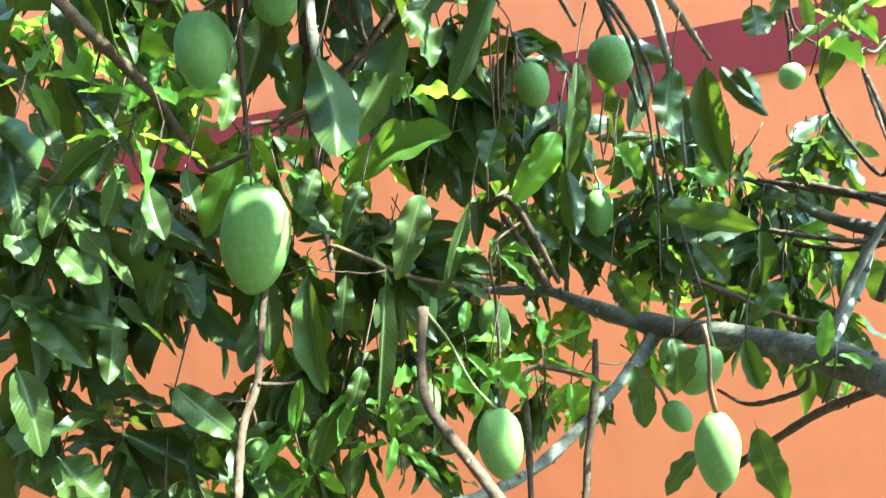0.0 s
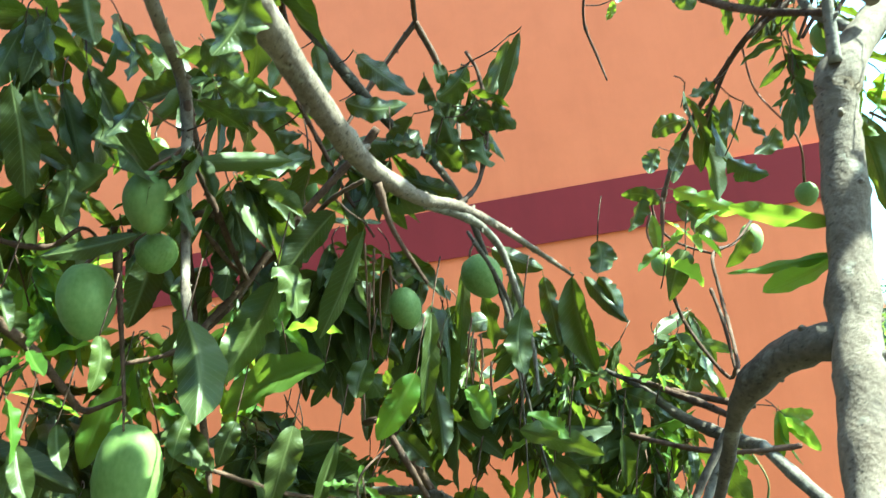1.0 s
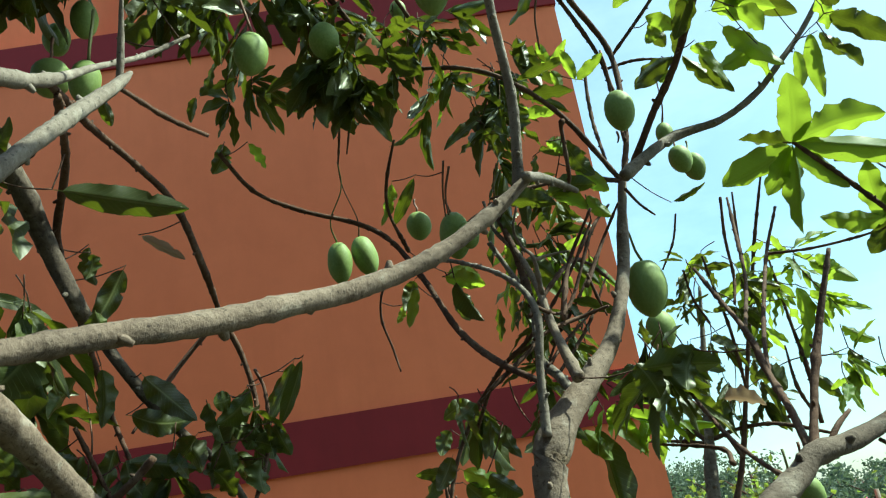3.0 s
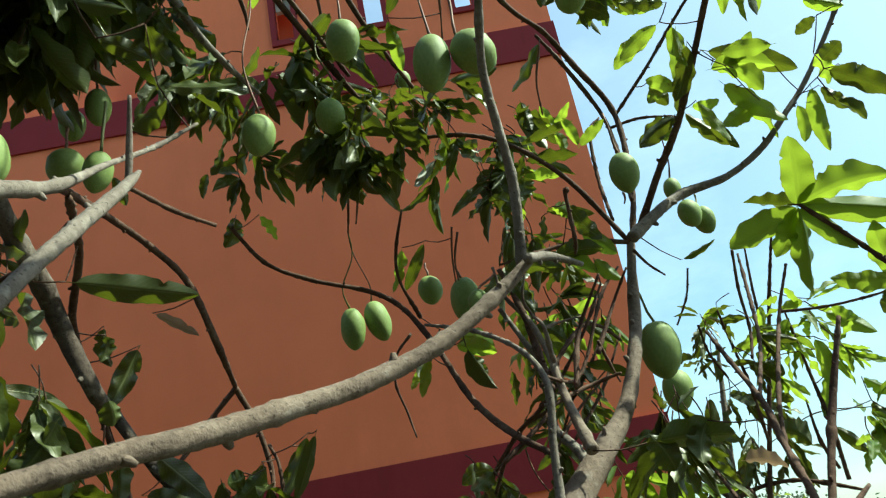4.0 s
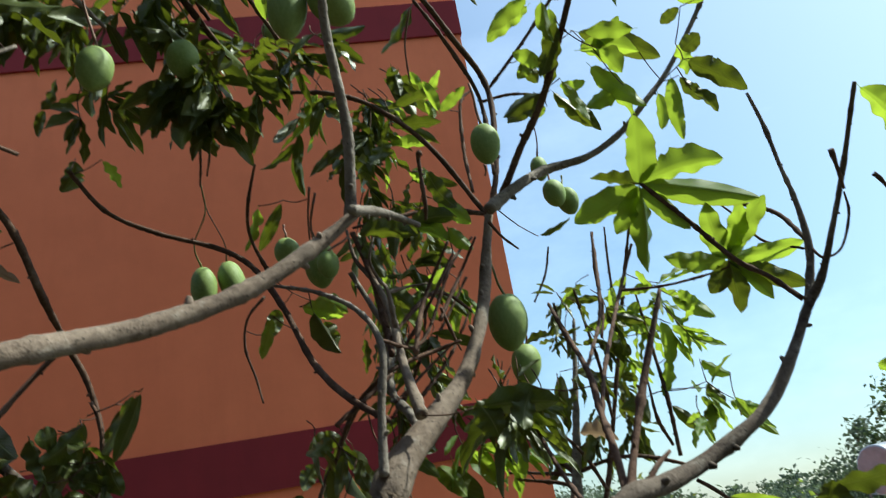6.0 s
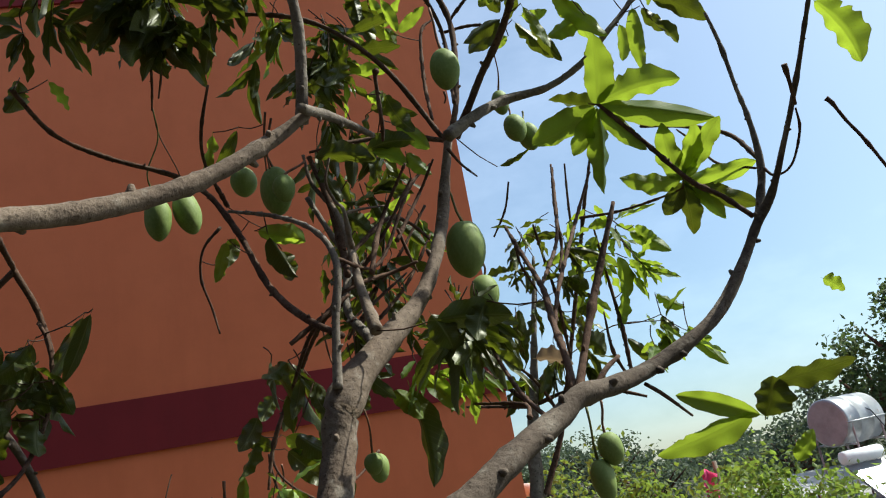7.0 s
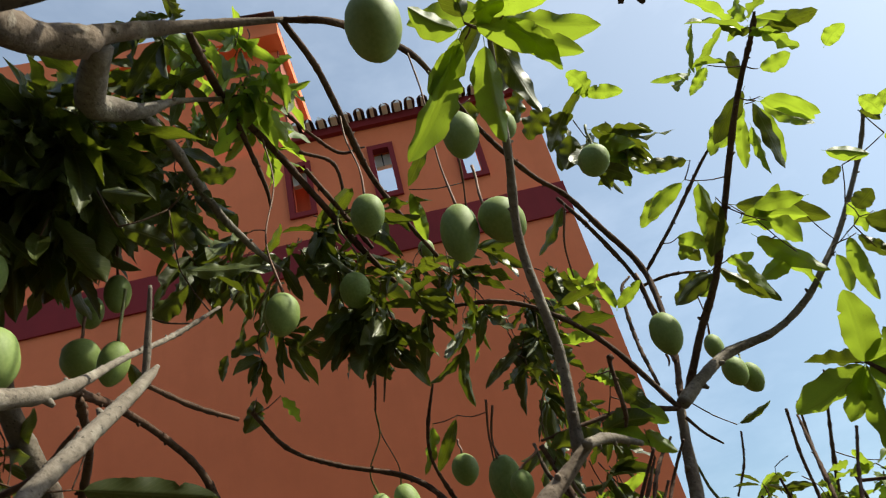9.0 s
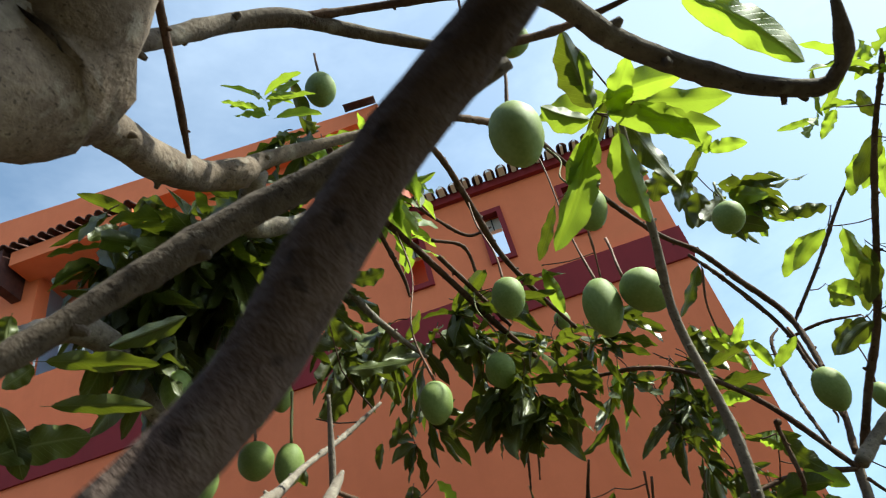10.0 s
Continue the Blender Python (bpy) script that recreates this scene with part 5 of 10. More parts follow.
limb(left_tree, [(0.496, 4.541, 3.470, 0.0026), (0.487, 4.544, 3.426, 0.0021), (0.480, 4.547, 3.381, 0.0021)], "stalk", STALK_RED)
limb(left_tree, [(0.473, 4.527, 3.461, 0.0026), (0.464, 4.526, 3.440, 0.0020), (0.461, 4.527, 3.418, 0.0020)], "stalk", STALK_RED)
limb(left_tree, [(0.897, 4.766, 3.152, 0.0028), (0.894, 4.762, 3.081, 0.0022), (0.889, 4.754, 3.011, 0.0022)], "stalk", STALK_RED)
limb(main_tree, [(1.168, 4.827, 3.112, 0.0028), (1.161, 4.824, 3.076, 0.0022), (1.160, 4.820, 3.041, 0.0022)], "stalk", STALK_RED)
limb(main_tree, [(1.832, 4.564, 4.835, 0.0034), (1.829, 4.605, 4.785, 0.0027), (1.822, 4.645, 4.733, 0.0027)], "stalk", STALK_RED)
limb(main_tree, [(1.755, 4.887, 4.299, 0.0035), (1.742, 4.914, 4.229, 0.0028), (1.738, 4.939, 4.156, 0.0028)], "stalk", STALK_RED)
limb(main_tree, [(1.768, 4.894, 4.283, 0.0035), (1.747, 4.920, 4.213, 0.0028), (1.748, 4.944, 4.139, 0.0028)], "stalk", STALK_RED)
limb(main_tree, [(1.519, 4.802, 4.454, 0.0035), (1.515, 4.828, 4.399, 0.0028), (1.500, 4.851, 4.344, 0.0028)], "stalk", STALK_RED)
limb(main_tree, [(1.711, 4.738, 4.596, 0.0035), (1.706, 4.749, 4.577, 0.0028), (1.713, 4.761, 4.556, 0.0028)], "stalk", STALK_RED)
limb(main_tree, [(2.070, 4.662, 4.667, 0.0034), (2.050, 4.713, 4.596, 0.0028), (2.052, 4.759, 4.516, 0.0028)], "stalk", STALK_RED)
limb(main_tree, [(2.223, 4.834, 4.283, 0.0035), (2.226, 4.839, 4.267, 0.0028), (2.221, 4.846, 4.254, 0.0028)], "stalk", STALK_RED)
limb(main_tree, [(1.936, 4.813, 3.749, 0.0041), (2.028, 4.883, 3.851, 0.0043), (2.135, 4.928, 4.004, 0.0046)], "twig")
limb(main_tree, [(1.935, 4.775, 3.674, 0.0039), (2.048, 4.894, 3.792, 0.0043), (2.140, 4.949, 3.931, 0.0034)], "twig")
limb(main_tree, [(1.871, 4.655, 3.789, 0.0047), (2.002, 4.763, 3.923, 0.0051), (2.070, 4.853, 3.942, 0.0044), (2.129, 4.906, 3.904, 0.0045)], "twig")
limb(main_tree, [(1.878, 4.731, 3.651, 0.0038), (1.943, 4.766, 3.725, 0.0040), (2.045, 4.839, 3.808, 0.0032)], "twig")
limb(main_tree, [(1.917, 4.875, 3.694, 0.0031), (1.978, 4.900, 3.804, 0.0032), (2.016, 4.914, 3.938, 0.0033)], "twig")
limb(main_tree, [(1.976, 5.859, 3.413, 0.0044), (1.885, 5.740, 3.339, 0.0042), (1.757, 5.410, 3.297, 0.0049), (1.740, 5.314, 3.184, 0.0046), (1.714, 5.108, 3.019, 0.0051), (1.636, 4.804, 2.938, 0.0051), (1.629, 4.899, 2.896, 0.0051)], "twig")
limb(main_tree, [(1.625, 5.510, 3.500, 0.0039), (1.635, 5.519, 3.412, 0.0039), (1.680, 5.499, 3.350, 0.0038), (1.757, 5.410, 3.297, 0.0049)], "twig")
limb(left_tree, [(0.720, 4.468, 3.687, 0.0070), (0.702, 4.501, 3.596, 0.0072), (0.715, 4.547, 3.486, 0.0065), (0.726, 4.576, 3.402, 0.0066), (0.732, 4.612, 3.350, 0.0059)])
limb(left_tree, [(1.030, 4.657, 3.619, 0.0084), (0.990, 4.662, 3.584, 0.0085), (0.897, 4.662, 3.512, 0.0077), (0.793, 4.652, 3.425, 0.0078), (0.729, 4.621, 3.352, 0.0068), (0.664, 4.571, 3.279, 0.0058), (0.623, 4.523, 3.228, 0.0048), (0.543, 4.477, 3.217, 0.0040), (0.568, 4.422, 3.220, 0.0040)])
limb(left_tree, [(0.873, 4.637, 3.705, 0.0051), (0.901, 4.688, 3.600, 0.0052), (0.926, 4.725, 3.509, 0.0044), (0.965, 4.759, 3.413, 0.0036)], "twig")
limb(left_tree, [(0.687, 4.546, 3.448, 0.0049), (0.709, 4.582, 3.389, 0.0050), (0.730, 4.611, 3.352, 0.0051)], "twig")
limb(left_tree, [(0.549, 4.462, 3.473, 0.0055), (0.531, 4.477, 3.378, 0.0048)], "twig")
limb(left_tree, [(0.570, 4.477, 3.467, 0.0048), (0.564, 4.486, 3.422, 0.0040), (0.540, 4.476, 3.406, 0.0040)], "twig")
limb(main_tree, [(0.890, 4.755, 3.023, 0.0068), (0.947, 4.686, 3.028, 0.0068), (0.985, 4.699, 2.943, 0.0068), (1.012, 4.735, 2.856, 0.0069)], "twig")
limb(main_tree, [(1.179, 4.749, 3.366, 0.0041), (1.209, 4.762, 3.300, 0.0041), (1.232, 4.773, 3.216, 0.0037), (1.232, 4.778, 3.113, 0.0033), (1.240, 4.777, 3.009, 0.0029), (1.259, 4.764, 2.873, 0.0025), (1.285, 4.761, 2.749, 0.0020)], mat=BARK_SHADED_BROWN)
limb(main_tree, [(1.264, 4.857, 2.823, 0.0054), (1.338, 4.869, 2.779, 0.0054), (1.412, 4.887, 2.733, 0.0053), (1.494, 4.873, 2.707, 0.0044)], "twig")
limb(main_tree, [(1.436, 5.013, 2.894, 0.0058), (1.532, 4.969, 2.866, 0.0055), (1.644, 4.926, 2.847, 0.0053), (1.769, 4.895, 2.852, 0.0051), (1.703, 4.935, 2.848, 0.0051)], "twig")
limb(main_tree, [(1.528, 5.061, 2.983, 0.0079), (1.606, 4.996, 2.945, 0.0084), (1.665, 4.930, 2.912, 0.0089)])
limb(main_tree, [(1.689, 5.135, 3.200, 0.0040), (1.696, 5.085, 3.115, 0.0049), (1.693, 5.033, 3.013, 0.0047)], "twig")
limb(left_tree, [(0.152, 4.397, 3.007, 0.0048), (0.211, 4.452, 2.982, 0.0041), (0.277, 4.510, 2.976, 0.0042), (0.325, 4.545, 2.954, 0.0034)], "twig")
limb(left_tree, [(0.584, 4.642, 2.974, 0.0043), (0.615, 4.613, 2.982, 0.0043), (0.714, 4.705, 2.907, 0.0053), (0.806, 4.787, 2.866, 0.0055)], "twig")
limb(main_tree, [(1.494, 4.818, 2.697, 0.0067), (1.544, 4.852, 2.786, 0.0077), (1.605, 4.885, 2.865, 0.0078), (1.652, 4.913, 2.927, 0.0079)], mat=BARK_SHADED_BROWN)
limb(main_tree, [(1.950, 4.080, 0.900, 0.0750), (1.900, 4.100, 1.500, 0.0620), (1.800, 4.100, 2.200, 0.0480), (1.627, 4.092, 2.860, 0.0270)], "trunk", mat=BARK_MID)
limb(main_tree, [(1.700, 4.100, 2.550, 0.0300), (1.700, 4.070, 2.850, 0.0260), (1.760, 4.040, 3.090, 0.0230), (1.853, 4.030, 3.236, 0.0205)])
limb(main_tree, [(1.800, 4.100, 2.200, 0.0360), (1.720, 4.220, 2.450, 0.0310), (1.578, 4.390, 2.675, 0.0270)])
limb(main_tree, [(1.820, 4.100, 2.100, 0.0300), (1.930, 4.500, 2.500, 0.0220), (1.703, 4.935, 2.855, 0.0170)])
limb(back_tree, [(2.300, 5.360, 0.900, 0.0550), (2.310, 5.350, 2.000, 0.0450), (2.326, 5.353, 3.000, 0.0350)], "trunk")
limb(left_tree, [(0.500, 2.850, 0.900, 0.0950), (0.550, 2.920, 2.000, 0.0800), (0.640, 2.970, 3.000, 0.0780), (0.780, 3.040, 3.600, 0.0720), (1.124, 3.263, 4.309, 0.0700)], "trunk")
limb(left_tree, [(0.700, 2.980, 3.100, 0.0300), (0.950, 3.200, 3.450, 0.0180), (1.245, 3.511, 3.600, 0.0100)])
limb(left_tree, [(0.680, 2.980, 3.050, 0.0360), (0.820, 3.300, 3.500, 0.0260), (1.069, 3.663, 3.745, 0.0190)])
limb(left_tree, [(0.640, 2.970, 2.950, 0.0340), (0.550, 3.400, 3.600, 0.0240), (0.620, 3.950, 3.950, 0.0180), (0.770, 4.248, 3.889, 0.0140)])
limb(left_tree, [(0.620, 2.960, 2.800, 0.0300), (0.350, 3.400, 3.300, 0.0220), (-0.080, 4.200, 3.650, 0.0150), (-0.157, 4.685, 3.660, 0.0100)])
limb(left_tree, [(0.800, 3.020, 3.450, 0.0280), (0.950, 3.350, 3.800, 0.0200), (1.104, 3.677, 3.990, 0.0130)])
limb(left_tree, [(0.820, 3.030, 3.500, 0.0220), (0.980, 3.400, 3.600, 0.0140), (1.125, 3.691, 3.700, 0.0100)])
limb(left_tree, [(0.600, 2.960, 2.700, 0.0400), (0.620, 3.400, 3.700, 0.0320), (0.800, 3.900, 4.500, 0.0270), (0.853, 4.215, 4.430, 0.0240)])

limb(left_tree, [(1.120, 3.300, 4.250, 0.0700), (1.190, 3.400, 4.385, 0.0800), (1.243, 3.374, 4.445, 0.0780), (1.290, 3.320, 4.490, 0.0740), (1.360, 3.250, 4.560, 0.0660), (1.450, 3.150, 5.200, 0.0450)], "trunk", mat=BARK_MID)
# unseen crown limbs, added to carry the leaves that shade the left side
limb(left_tree, [(1.450, 3.150, 5.100, 0.0300), (2.200, 3.500, 6.650, 0.0180), (2.850, 4.150, 7.290, 0.0090)])
limb(left_tree, [(2.200, 3.500, 6.650, 0.0150), (2.700, 3.450, 6.830, 0.0120), (3.100, 3.450, 6.800, 0.0070)])

limb(main_tree, [(1.889, 4.635, 4.044, 0.0028), (1.875, 4.660, 3.997, 0.0034), (1.891, 4.685, 3.959, 0.0038), (1.904, 4.635, 3.916, 0.0045), (1.911, 4.660, 3.846, 0.0062), (1.922, 4.685, 3.799, 0.0075)], "twig", mat=BARK_MID)
limb(main_tree, [(1.904, 4.635, 3.910, 0.0040), (1.945, 4.660, 3.924, 0.0032), (2.000, 4.685, 3.934, 0.0024)], "twig", mat=BARK_MID)
limb(main_tree, [(1.944, 4.635, 3.767, 0.0062), (1.963, 4.660, 3.837, 0.0058), (1.996, 4.685, 3.916, 0.0050), (2.056, 4.635, 4.012, 0.0042)], "twig", mat=BARK_DARK)
limb(main_tree, [(2.008, 4.635, 3.833, 0.0045), (2.042, 4.660, 3.887, 0.0045), (2.089, 4.685, 3.961, 0.0040), (2.121, 4.635, 4.014, 0.0035)], "twig", mat=BARK_DARK)
limb(main_tree, [(2.014, 4.635, 3.860, 0.0036), (2.031, 4.660, 3.812, 0.0034), (2.050, 4.685, 3.769, 0.0030)], "twig", mat=BARK_DARK)
limb(main_tree, [(1.868, 4.635, 3.733, 0.0040), (1.931, 4.660, 3.759, 0.0050), (2.001, 4.685, 3.778, 0.0045), (2.045, 4.635, 3.781, 0.0040)], "twig", mat=BARK_DARK)
limb(main_tree, [(1.757, 4.635, 3.643, 0.0050), (1.832, 4.660, 3.696, 0.0055), (1.891, 4.685, 3.740, 0.0050)], "twig", mat=BARK_DARK)
limb(main_tree, [(1.886, 4.635, 3.671, 0.0022), (1.919, 4.660, 3.703, 0.0024), (1.935, 4.685, 3.740, 0.0024)], "twig", mat=BARK_DARK)
limb(back_tree, [(2.630, 5.255, 4.193, 0.0042), (2.619, 5.280, 4.067, 0.0048), (2.622, 5.305, 3.941, 0.0050), (2.579, 5.255, 3.845, 0.0050)], "twig", mat=BARK_DARK)
limb(back_tree, [(2.476, 5.255, 4.161, 0.0030), (2.453, 5.280, 4.077, 0.0036), (2.406, 5.305, 3.998, 0.0038)], "twig", mat=BARK_DARK)
limb(back_tree, [(2.452, 5.255, 3.976, 0.0030), (2.467, 5.280, 3.889, 0.0035), (2.509, 5.305, 3.807, 0.0040)], "twig", mat=BARK_DARK)

# ---- leaves ----
twiglet(left_tree, (1.042, 4.264, 4.145), (1.037, 4.252, 4.101), (1.032, 4.241, 4.067))
leaf(left_tree, (1.047, 4.249, 4.064), (1.237, 4.338, 4.032), 0.065, -68)
leaf(left_tree, (0.976, 4.317, 3.836), (0.884, 4.299, 3.726), 0.079, 96)
twiglet(left_tree, (0.922, 4.082, 4.030), (0.920, 4.150, 4.003), (0.919, 4.218, 3.993))
leaf(left_tree, (0.916, 4.219, 3.988), (0.881, 4.231, 3.917), 0.043, 6)
twiglet(left_tree, (1.032, 4.241, 4.067), (0.996, 4.218, 4.066), (0.959, 4.195, 4.077))
leaf(left_tree, (0.955, 4.194, 4.074), (0.901, 4.180, 4.040), 0.049, 86)
twiglet(left_tree, (0.959, 4.195, 4.077), (0.945, 4.180, 4.084), (0.931, 4.166, 4.096))
leaf(left_tree, (0.928, 4.167, 4.091), (0.884, 4.179, 4.022), 0.046, 20)
leaf(left_tree, (1.057, 4.345, 3.862), (1.060, 4.362, 3.818), 0.046, -63)
leaf(left_tree, (0.873, 4.310, 3.647), (0.913, 4.341, 3.601), 0.057, -80)
leaf(left_tree, (0.857, 4.288, 3.704), (0.902, 4.327, 3.645), 0.066, -65)
twiglet(left_tree, (0.869, 4.585, 4.092), (0.902, 4.588, 4.080), (0.935, 4.591, 4.075))
leaf(left_tree, (0.935, 4.592, 4.071), (0.931, 4.611, 4.021), 0.037, 20)
twiglet(left_tree, (1.228, 4.820, 3.766), (1.217, 4.800, 3.760), (1.206, 4.781, 3.760))
leaf(left_tree, (1.198, 4.781, 3.744), (1.097, 4.781, 3.552), 0.072, 55)
twiglet(left_tree, (1.224, 4.820, 3.778), (1.272, 4.806, 3.786), (1.319, 4.793, 3.807))
leaf(left_tree, (1.314, 4.794, 3.796), (1.251, 4.806, 3.666), 0.051, 80)
twiglet(left_tree, (0.921, 4.800, 3.832), (0.956, 4.752, 3.815), (0.990, 4.703, 3.812))
leaf(left_tree, (0.996, 4.707, 3.803), (1.075, 4.757, 3.687), 0.076, -90)
twiglet(left_tree, (0.901, 4.688, 3.600), (0.917, 4.702, 3.609), (0.933, 4.716, 3.625))
leaf(left_tree, (0.944, 4.720, 3.622), (1.076, 4.772, 3.580), 0.069, -97)
twiglet(left_tree, (1.239, 4.806, 3.667), (1.196, 4.793, 3.668), (1.152, 4.781, 3.681))
leaf(left_tree, (1.158, 4.783, 3.678), (1.235, 4.806, 3.642), 0.052, -87)
twiglet(left_tree, (0.895, 4.652, 3.941), (0.906, 4.660, 3.883), (0.917, 4.667, 3.837))
leaf(left_tree, (0.917, 4.669, 3.827), (0.914, 4.695, 3.705), 0.056, -22)
twiglet(left_tree, (0.917, 4.667, 3.837), (0.895, 4.660, 3.824), (0.874, 4.653, 3.817))
leaf(left_tree, (0.868, 4.651, 3.812), (0.802, 4.633, 3.751), 0.062, 45)
leaf(left_tree, (0.944, 4.719, 3.628), (0.981, 4.743, 3.537), 0.050, -77)
twiglet(left_tree, (0.934, 4.731, 3.490), (0.984, 4.747, 3.505), (1.034, 4.762, 3.533))
leaf(left_tree, (1.042, 4.765, 3.528), (1.150, 4.800, 3.476), 0.063, -85)
twiglet(left_tree, (0.933, 4.716, 3.625), (0.931, 4.712, 3.641), (0.928, 4.708, 3.662))
leaf(left_tree, (0.925, 4.708, 3.654), (0.887, 4.702, 3.562), 0.050, 53)
twiglet(left_tree, (0.684, 4.573, 3.574), (0.725, 4.606, 3.579), (0.766, 4.640, 3.598))
leaf(left_tree, (0.771, 4.642, 3.595), (0.826, 4.674, 3.565), 0.053, -115)
leaf(left_tree, (0.761, 4.639, 3.579), (0.803, 4.669, 3.459), 0.053, -88)
twiglet(left_tree, (1.235, 4.779, 3.590), (1.188, 4.784, 3.592), (1.141, 4.788, 3.606))
leaf(left_tree, (1.138, 4.787, 3.603), (1.098, 4.780, 3.571), 0.052, 101)
leaf(left_tree, (1.025, 4.759, 3.531), (1.021, 4.761, 3.471), 0.044, -38)
twiglet(left_tree, (0.878, 4.647, 3.684), (0.844, 4.651, 3.666), (0.809, 4.654, 3.656))
leaf(left_tree, (0.813, 4.656, 3.655), (0.856, 4.680, 3.638), 0.048, -112)
twiglet(left_tree, (1.152, 4.781, 3.681), (1.121, 4.773, 3.670), (1.090, 4.766, 3.668))
leaf(left_tree, (1.084, 4.764, 3.661), (1.006, 4.749, 3.571), 0.064, 52)
twiglet(left_tree, (1.188, 4.784, 3.592), (1.180, 4.790, 3.596), (1.173, 4.797, 3.603))
leaf(left_tree, (1.174, 4.797, 3.599), (1.193, 4.807, 3.545), 0.052, -45)
twiglet(left_tree, (1.092, 4.731, 4.176), (1.035, 4.738, 4.162), (0.978, 4.745, 4.162))
leaf(left_tree, (0.985, 4.749, 4.158), (1.072, 4.802, 4.103), 0.033, -43, "dry")
leaf(main_tree, (1.119, 4.808, 4.557), (1.090, 4.836, 4.501), 0.033, -2)
twiglet(main_tree, (1.160, 4.860, 4.407), (1.163, 4.872, 4.427), (1.167, 4.884, 4.454))
leaf(main_tree, (1.163, 4.887, 4.448), (1.121, 4.916, 4.376), 0.055, 46)
leaf(main_tree, (0.895, 4.730, 4.555), (0.908, 4.778, 4.491), 0.038, -51)
leaf(main_tree, (1.851, 5.131, 3.921), (1.844, 5.153, 3.827), 0.042, 20)
leaf(main_tree, (1.899, 5.110, 3.975), (1.895, 5.141, 3.849), 0.048, 18)
twiglet(main_tree, (1.750, 4.898, 4.271), (1.712, 4.951, 4.287), (1.675, 5.003, 4.320))
leaf(main_tree, (1.669, 5.007, 4.311), (1.593, 5.059, 4.196), 0.042, 37)
twiglet(main_tree, (1.164, 4.866, 4.398), (1.195, 4.883, 4.419), (1.227, 4.900, 4.451))
leaf(main_tree, (1.229, 4.903, 4.446), (1.261, 4.943, 4.383), 0.047, -13, "young")
twiglet(main_tree, (1.675, 5.003, 4.320), (1.640, 5.005, 4.313), (1.606, 5.008, 4.314))
leaf(main_tree, (1.603, 5.011, 4.306), (1.569, 5.057, 4.199), 0.048, 55, "young")
twiglet(main_tree, (1.516, 5.223, 4.016), (1.549, 5.178, 3.989), (1.582, 5.132, 3.977))
leaf(main_tree, (1.581, 5.133, 3.973), (1.565, 5.146, 3.926), 0.026, 69, "young")
twiglet(main_tree, (1.623, 5.027, 4.101), (1.670, 5.067, 4.067), (1.716, 5.108, 4.048))
leaf(main_tree, (1.724, 5.108, 4.045), (1.819, 5.112, 4.005), 0.065, -70, "young")
twiglet(main_tree, (1.716, 5.108, 4.048), (1.731, 5.115, 4.017), (1.746, 5.122, 3.993))
leaf(main_tree, (1.747, 5.124, 3.986), (1.767, 5.144, 3.904), 0.068, -39)
twiglet(main_tree, (1.670, 5.067, 4.067), (1.649, 5.090, 4.051), (1.628, 5.113, 4.043))
leaf(main_tree, (1.624, 5.114, 4.037), (1.580, 5.135, 3.965), 0.058, 52)
leaf(main_tree, (1.919, 5.177, 3.576), (1.875, 5.187, 3.505), 0.057, 114)
twiglet(main_tree, (1.738, 5.291, 3.648), (1.748, 5.339, 3.661), (1.757, 5.387, 3.686))
leaf(main_tree, (1.749, 5.387, 3.684), (1.647, 5.395, 3.656), 0.070, 86)
leaf(main_tree, (1.745, 5.390, 3.659), (1.677, 5.404, 3.514), 0.063, 72)
twiglet(main_tree, (1.757, 5.387, 3.686), (1.766, 5.388, 3.672), (1.775, 5.389, 3.661))
leaf(main_tree, (1.778, 5.389, 3.645), (1.812, 5.397, 3.442), 0.063, 15)
twiglet(main_tree, (1.648, 5.356, 3.469), (1.650, 5.381, 3.464), (1.651, 5.407, 3.464))
leaf(main_tree, (1.643, 5.407, 3.468), (1.536, 5.405, 3.509), 0.059, 77)
twiglet(main_tree, (1.655, 5.356, 3.498), (1.628, 5.381, 3.503), (1.600, 5.406, 3.518))
leaf(main_tree, (1.597, 5.406, 3.508), (1.552, 5.407, 3.389), 0.062, 118)
twiglet(main_tree, (1.651, 5.407, 3.464), (1.663, 5.407, 3.462), (1.674, 5.407, 3.463))
leaf(main_tree, (1.684, 5.406, 3.453), (1.809, 5.396, 3.335), 0.086, 78)
twiglet(main_tree, (1.757, 5.410, 3.297), (1.812, 5.400, 3.317), (1.867, 5.391, 3.351))
leaf(main_tree, (1.861, 5.391, 3.344), (1.792, 5.393, 3.249), 0.061, -111)
twiglet(main_tree, (1.705, 5.317, 3.588), (1.684, 5.357, 3.600), (1.662, 5.398, 3.625))
leaf(main_tree, (1.659, 5.398, 3.620), (1.613, 5.404, 3.557), 0.063, 68)
twiglet(main_tree, (1.655, 5.356, 3.498), (1.663, 5.381, 3.498), (1.670, 5.406, 3.504))
leaf(main_tree, (1.682, 5.405, 3.496), (1.836, 5.395, 3.389), 0.080, -104, "young")
leaf(main_tree, (2.022, 4.955, 3.538), (2.057, 4.947, 3.302), 0.079, 19)
leaf(main_tree, (2.457, 4.459, 4.025), (2.460, 4.392, 4.154), 0.083, -45, "young")
leaf(main_tree, (2.457, 4.459, 4.025), (2.607, 4.372, 4.028), 0.063, -40, "young")
twiglet(main_tree, (2.460, 4.458, 4.024), (2.450, 4.461, 4.027), (2.441, 4.465, 4.032))
leaf(main_tree, (2.457, 4.459, 4.025), (2.660, 4.382, 3.927), 0.068, -82, "young")
leaf(main_tree, (2.462, 4.460, 4.018), (2.540, 4.462, 3.909), 0.051, -73, "young")
leaf(main_tree, (2.457, 4.462, 4.019), (2.452, 4.527, 3.846), 0.075, 5, "young")
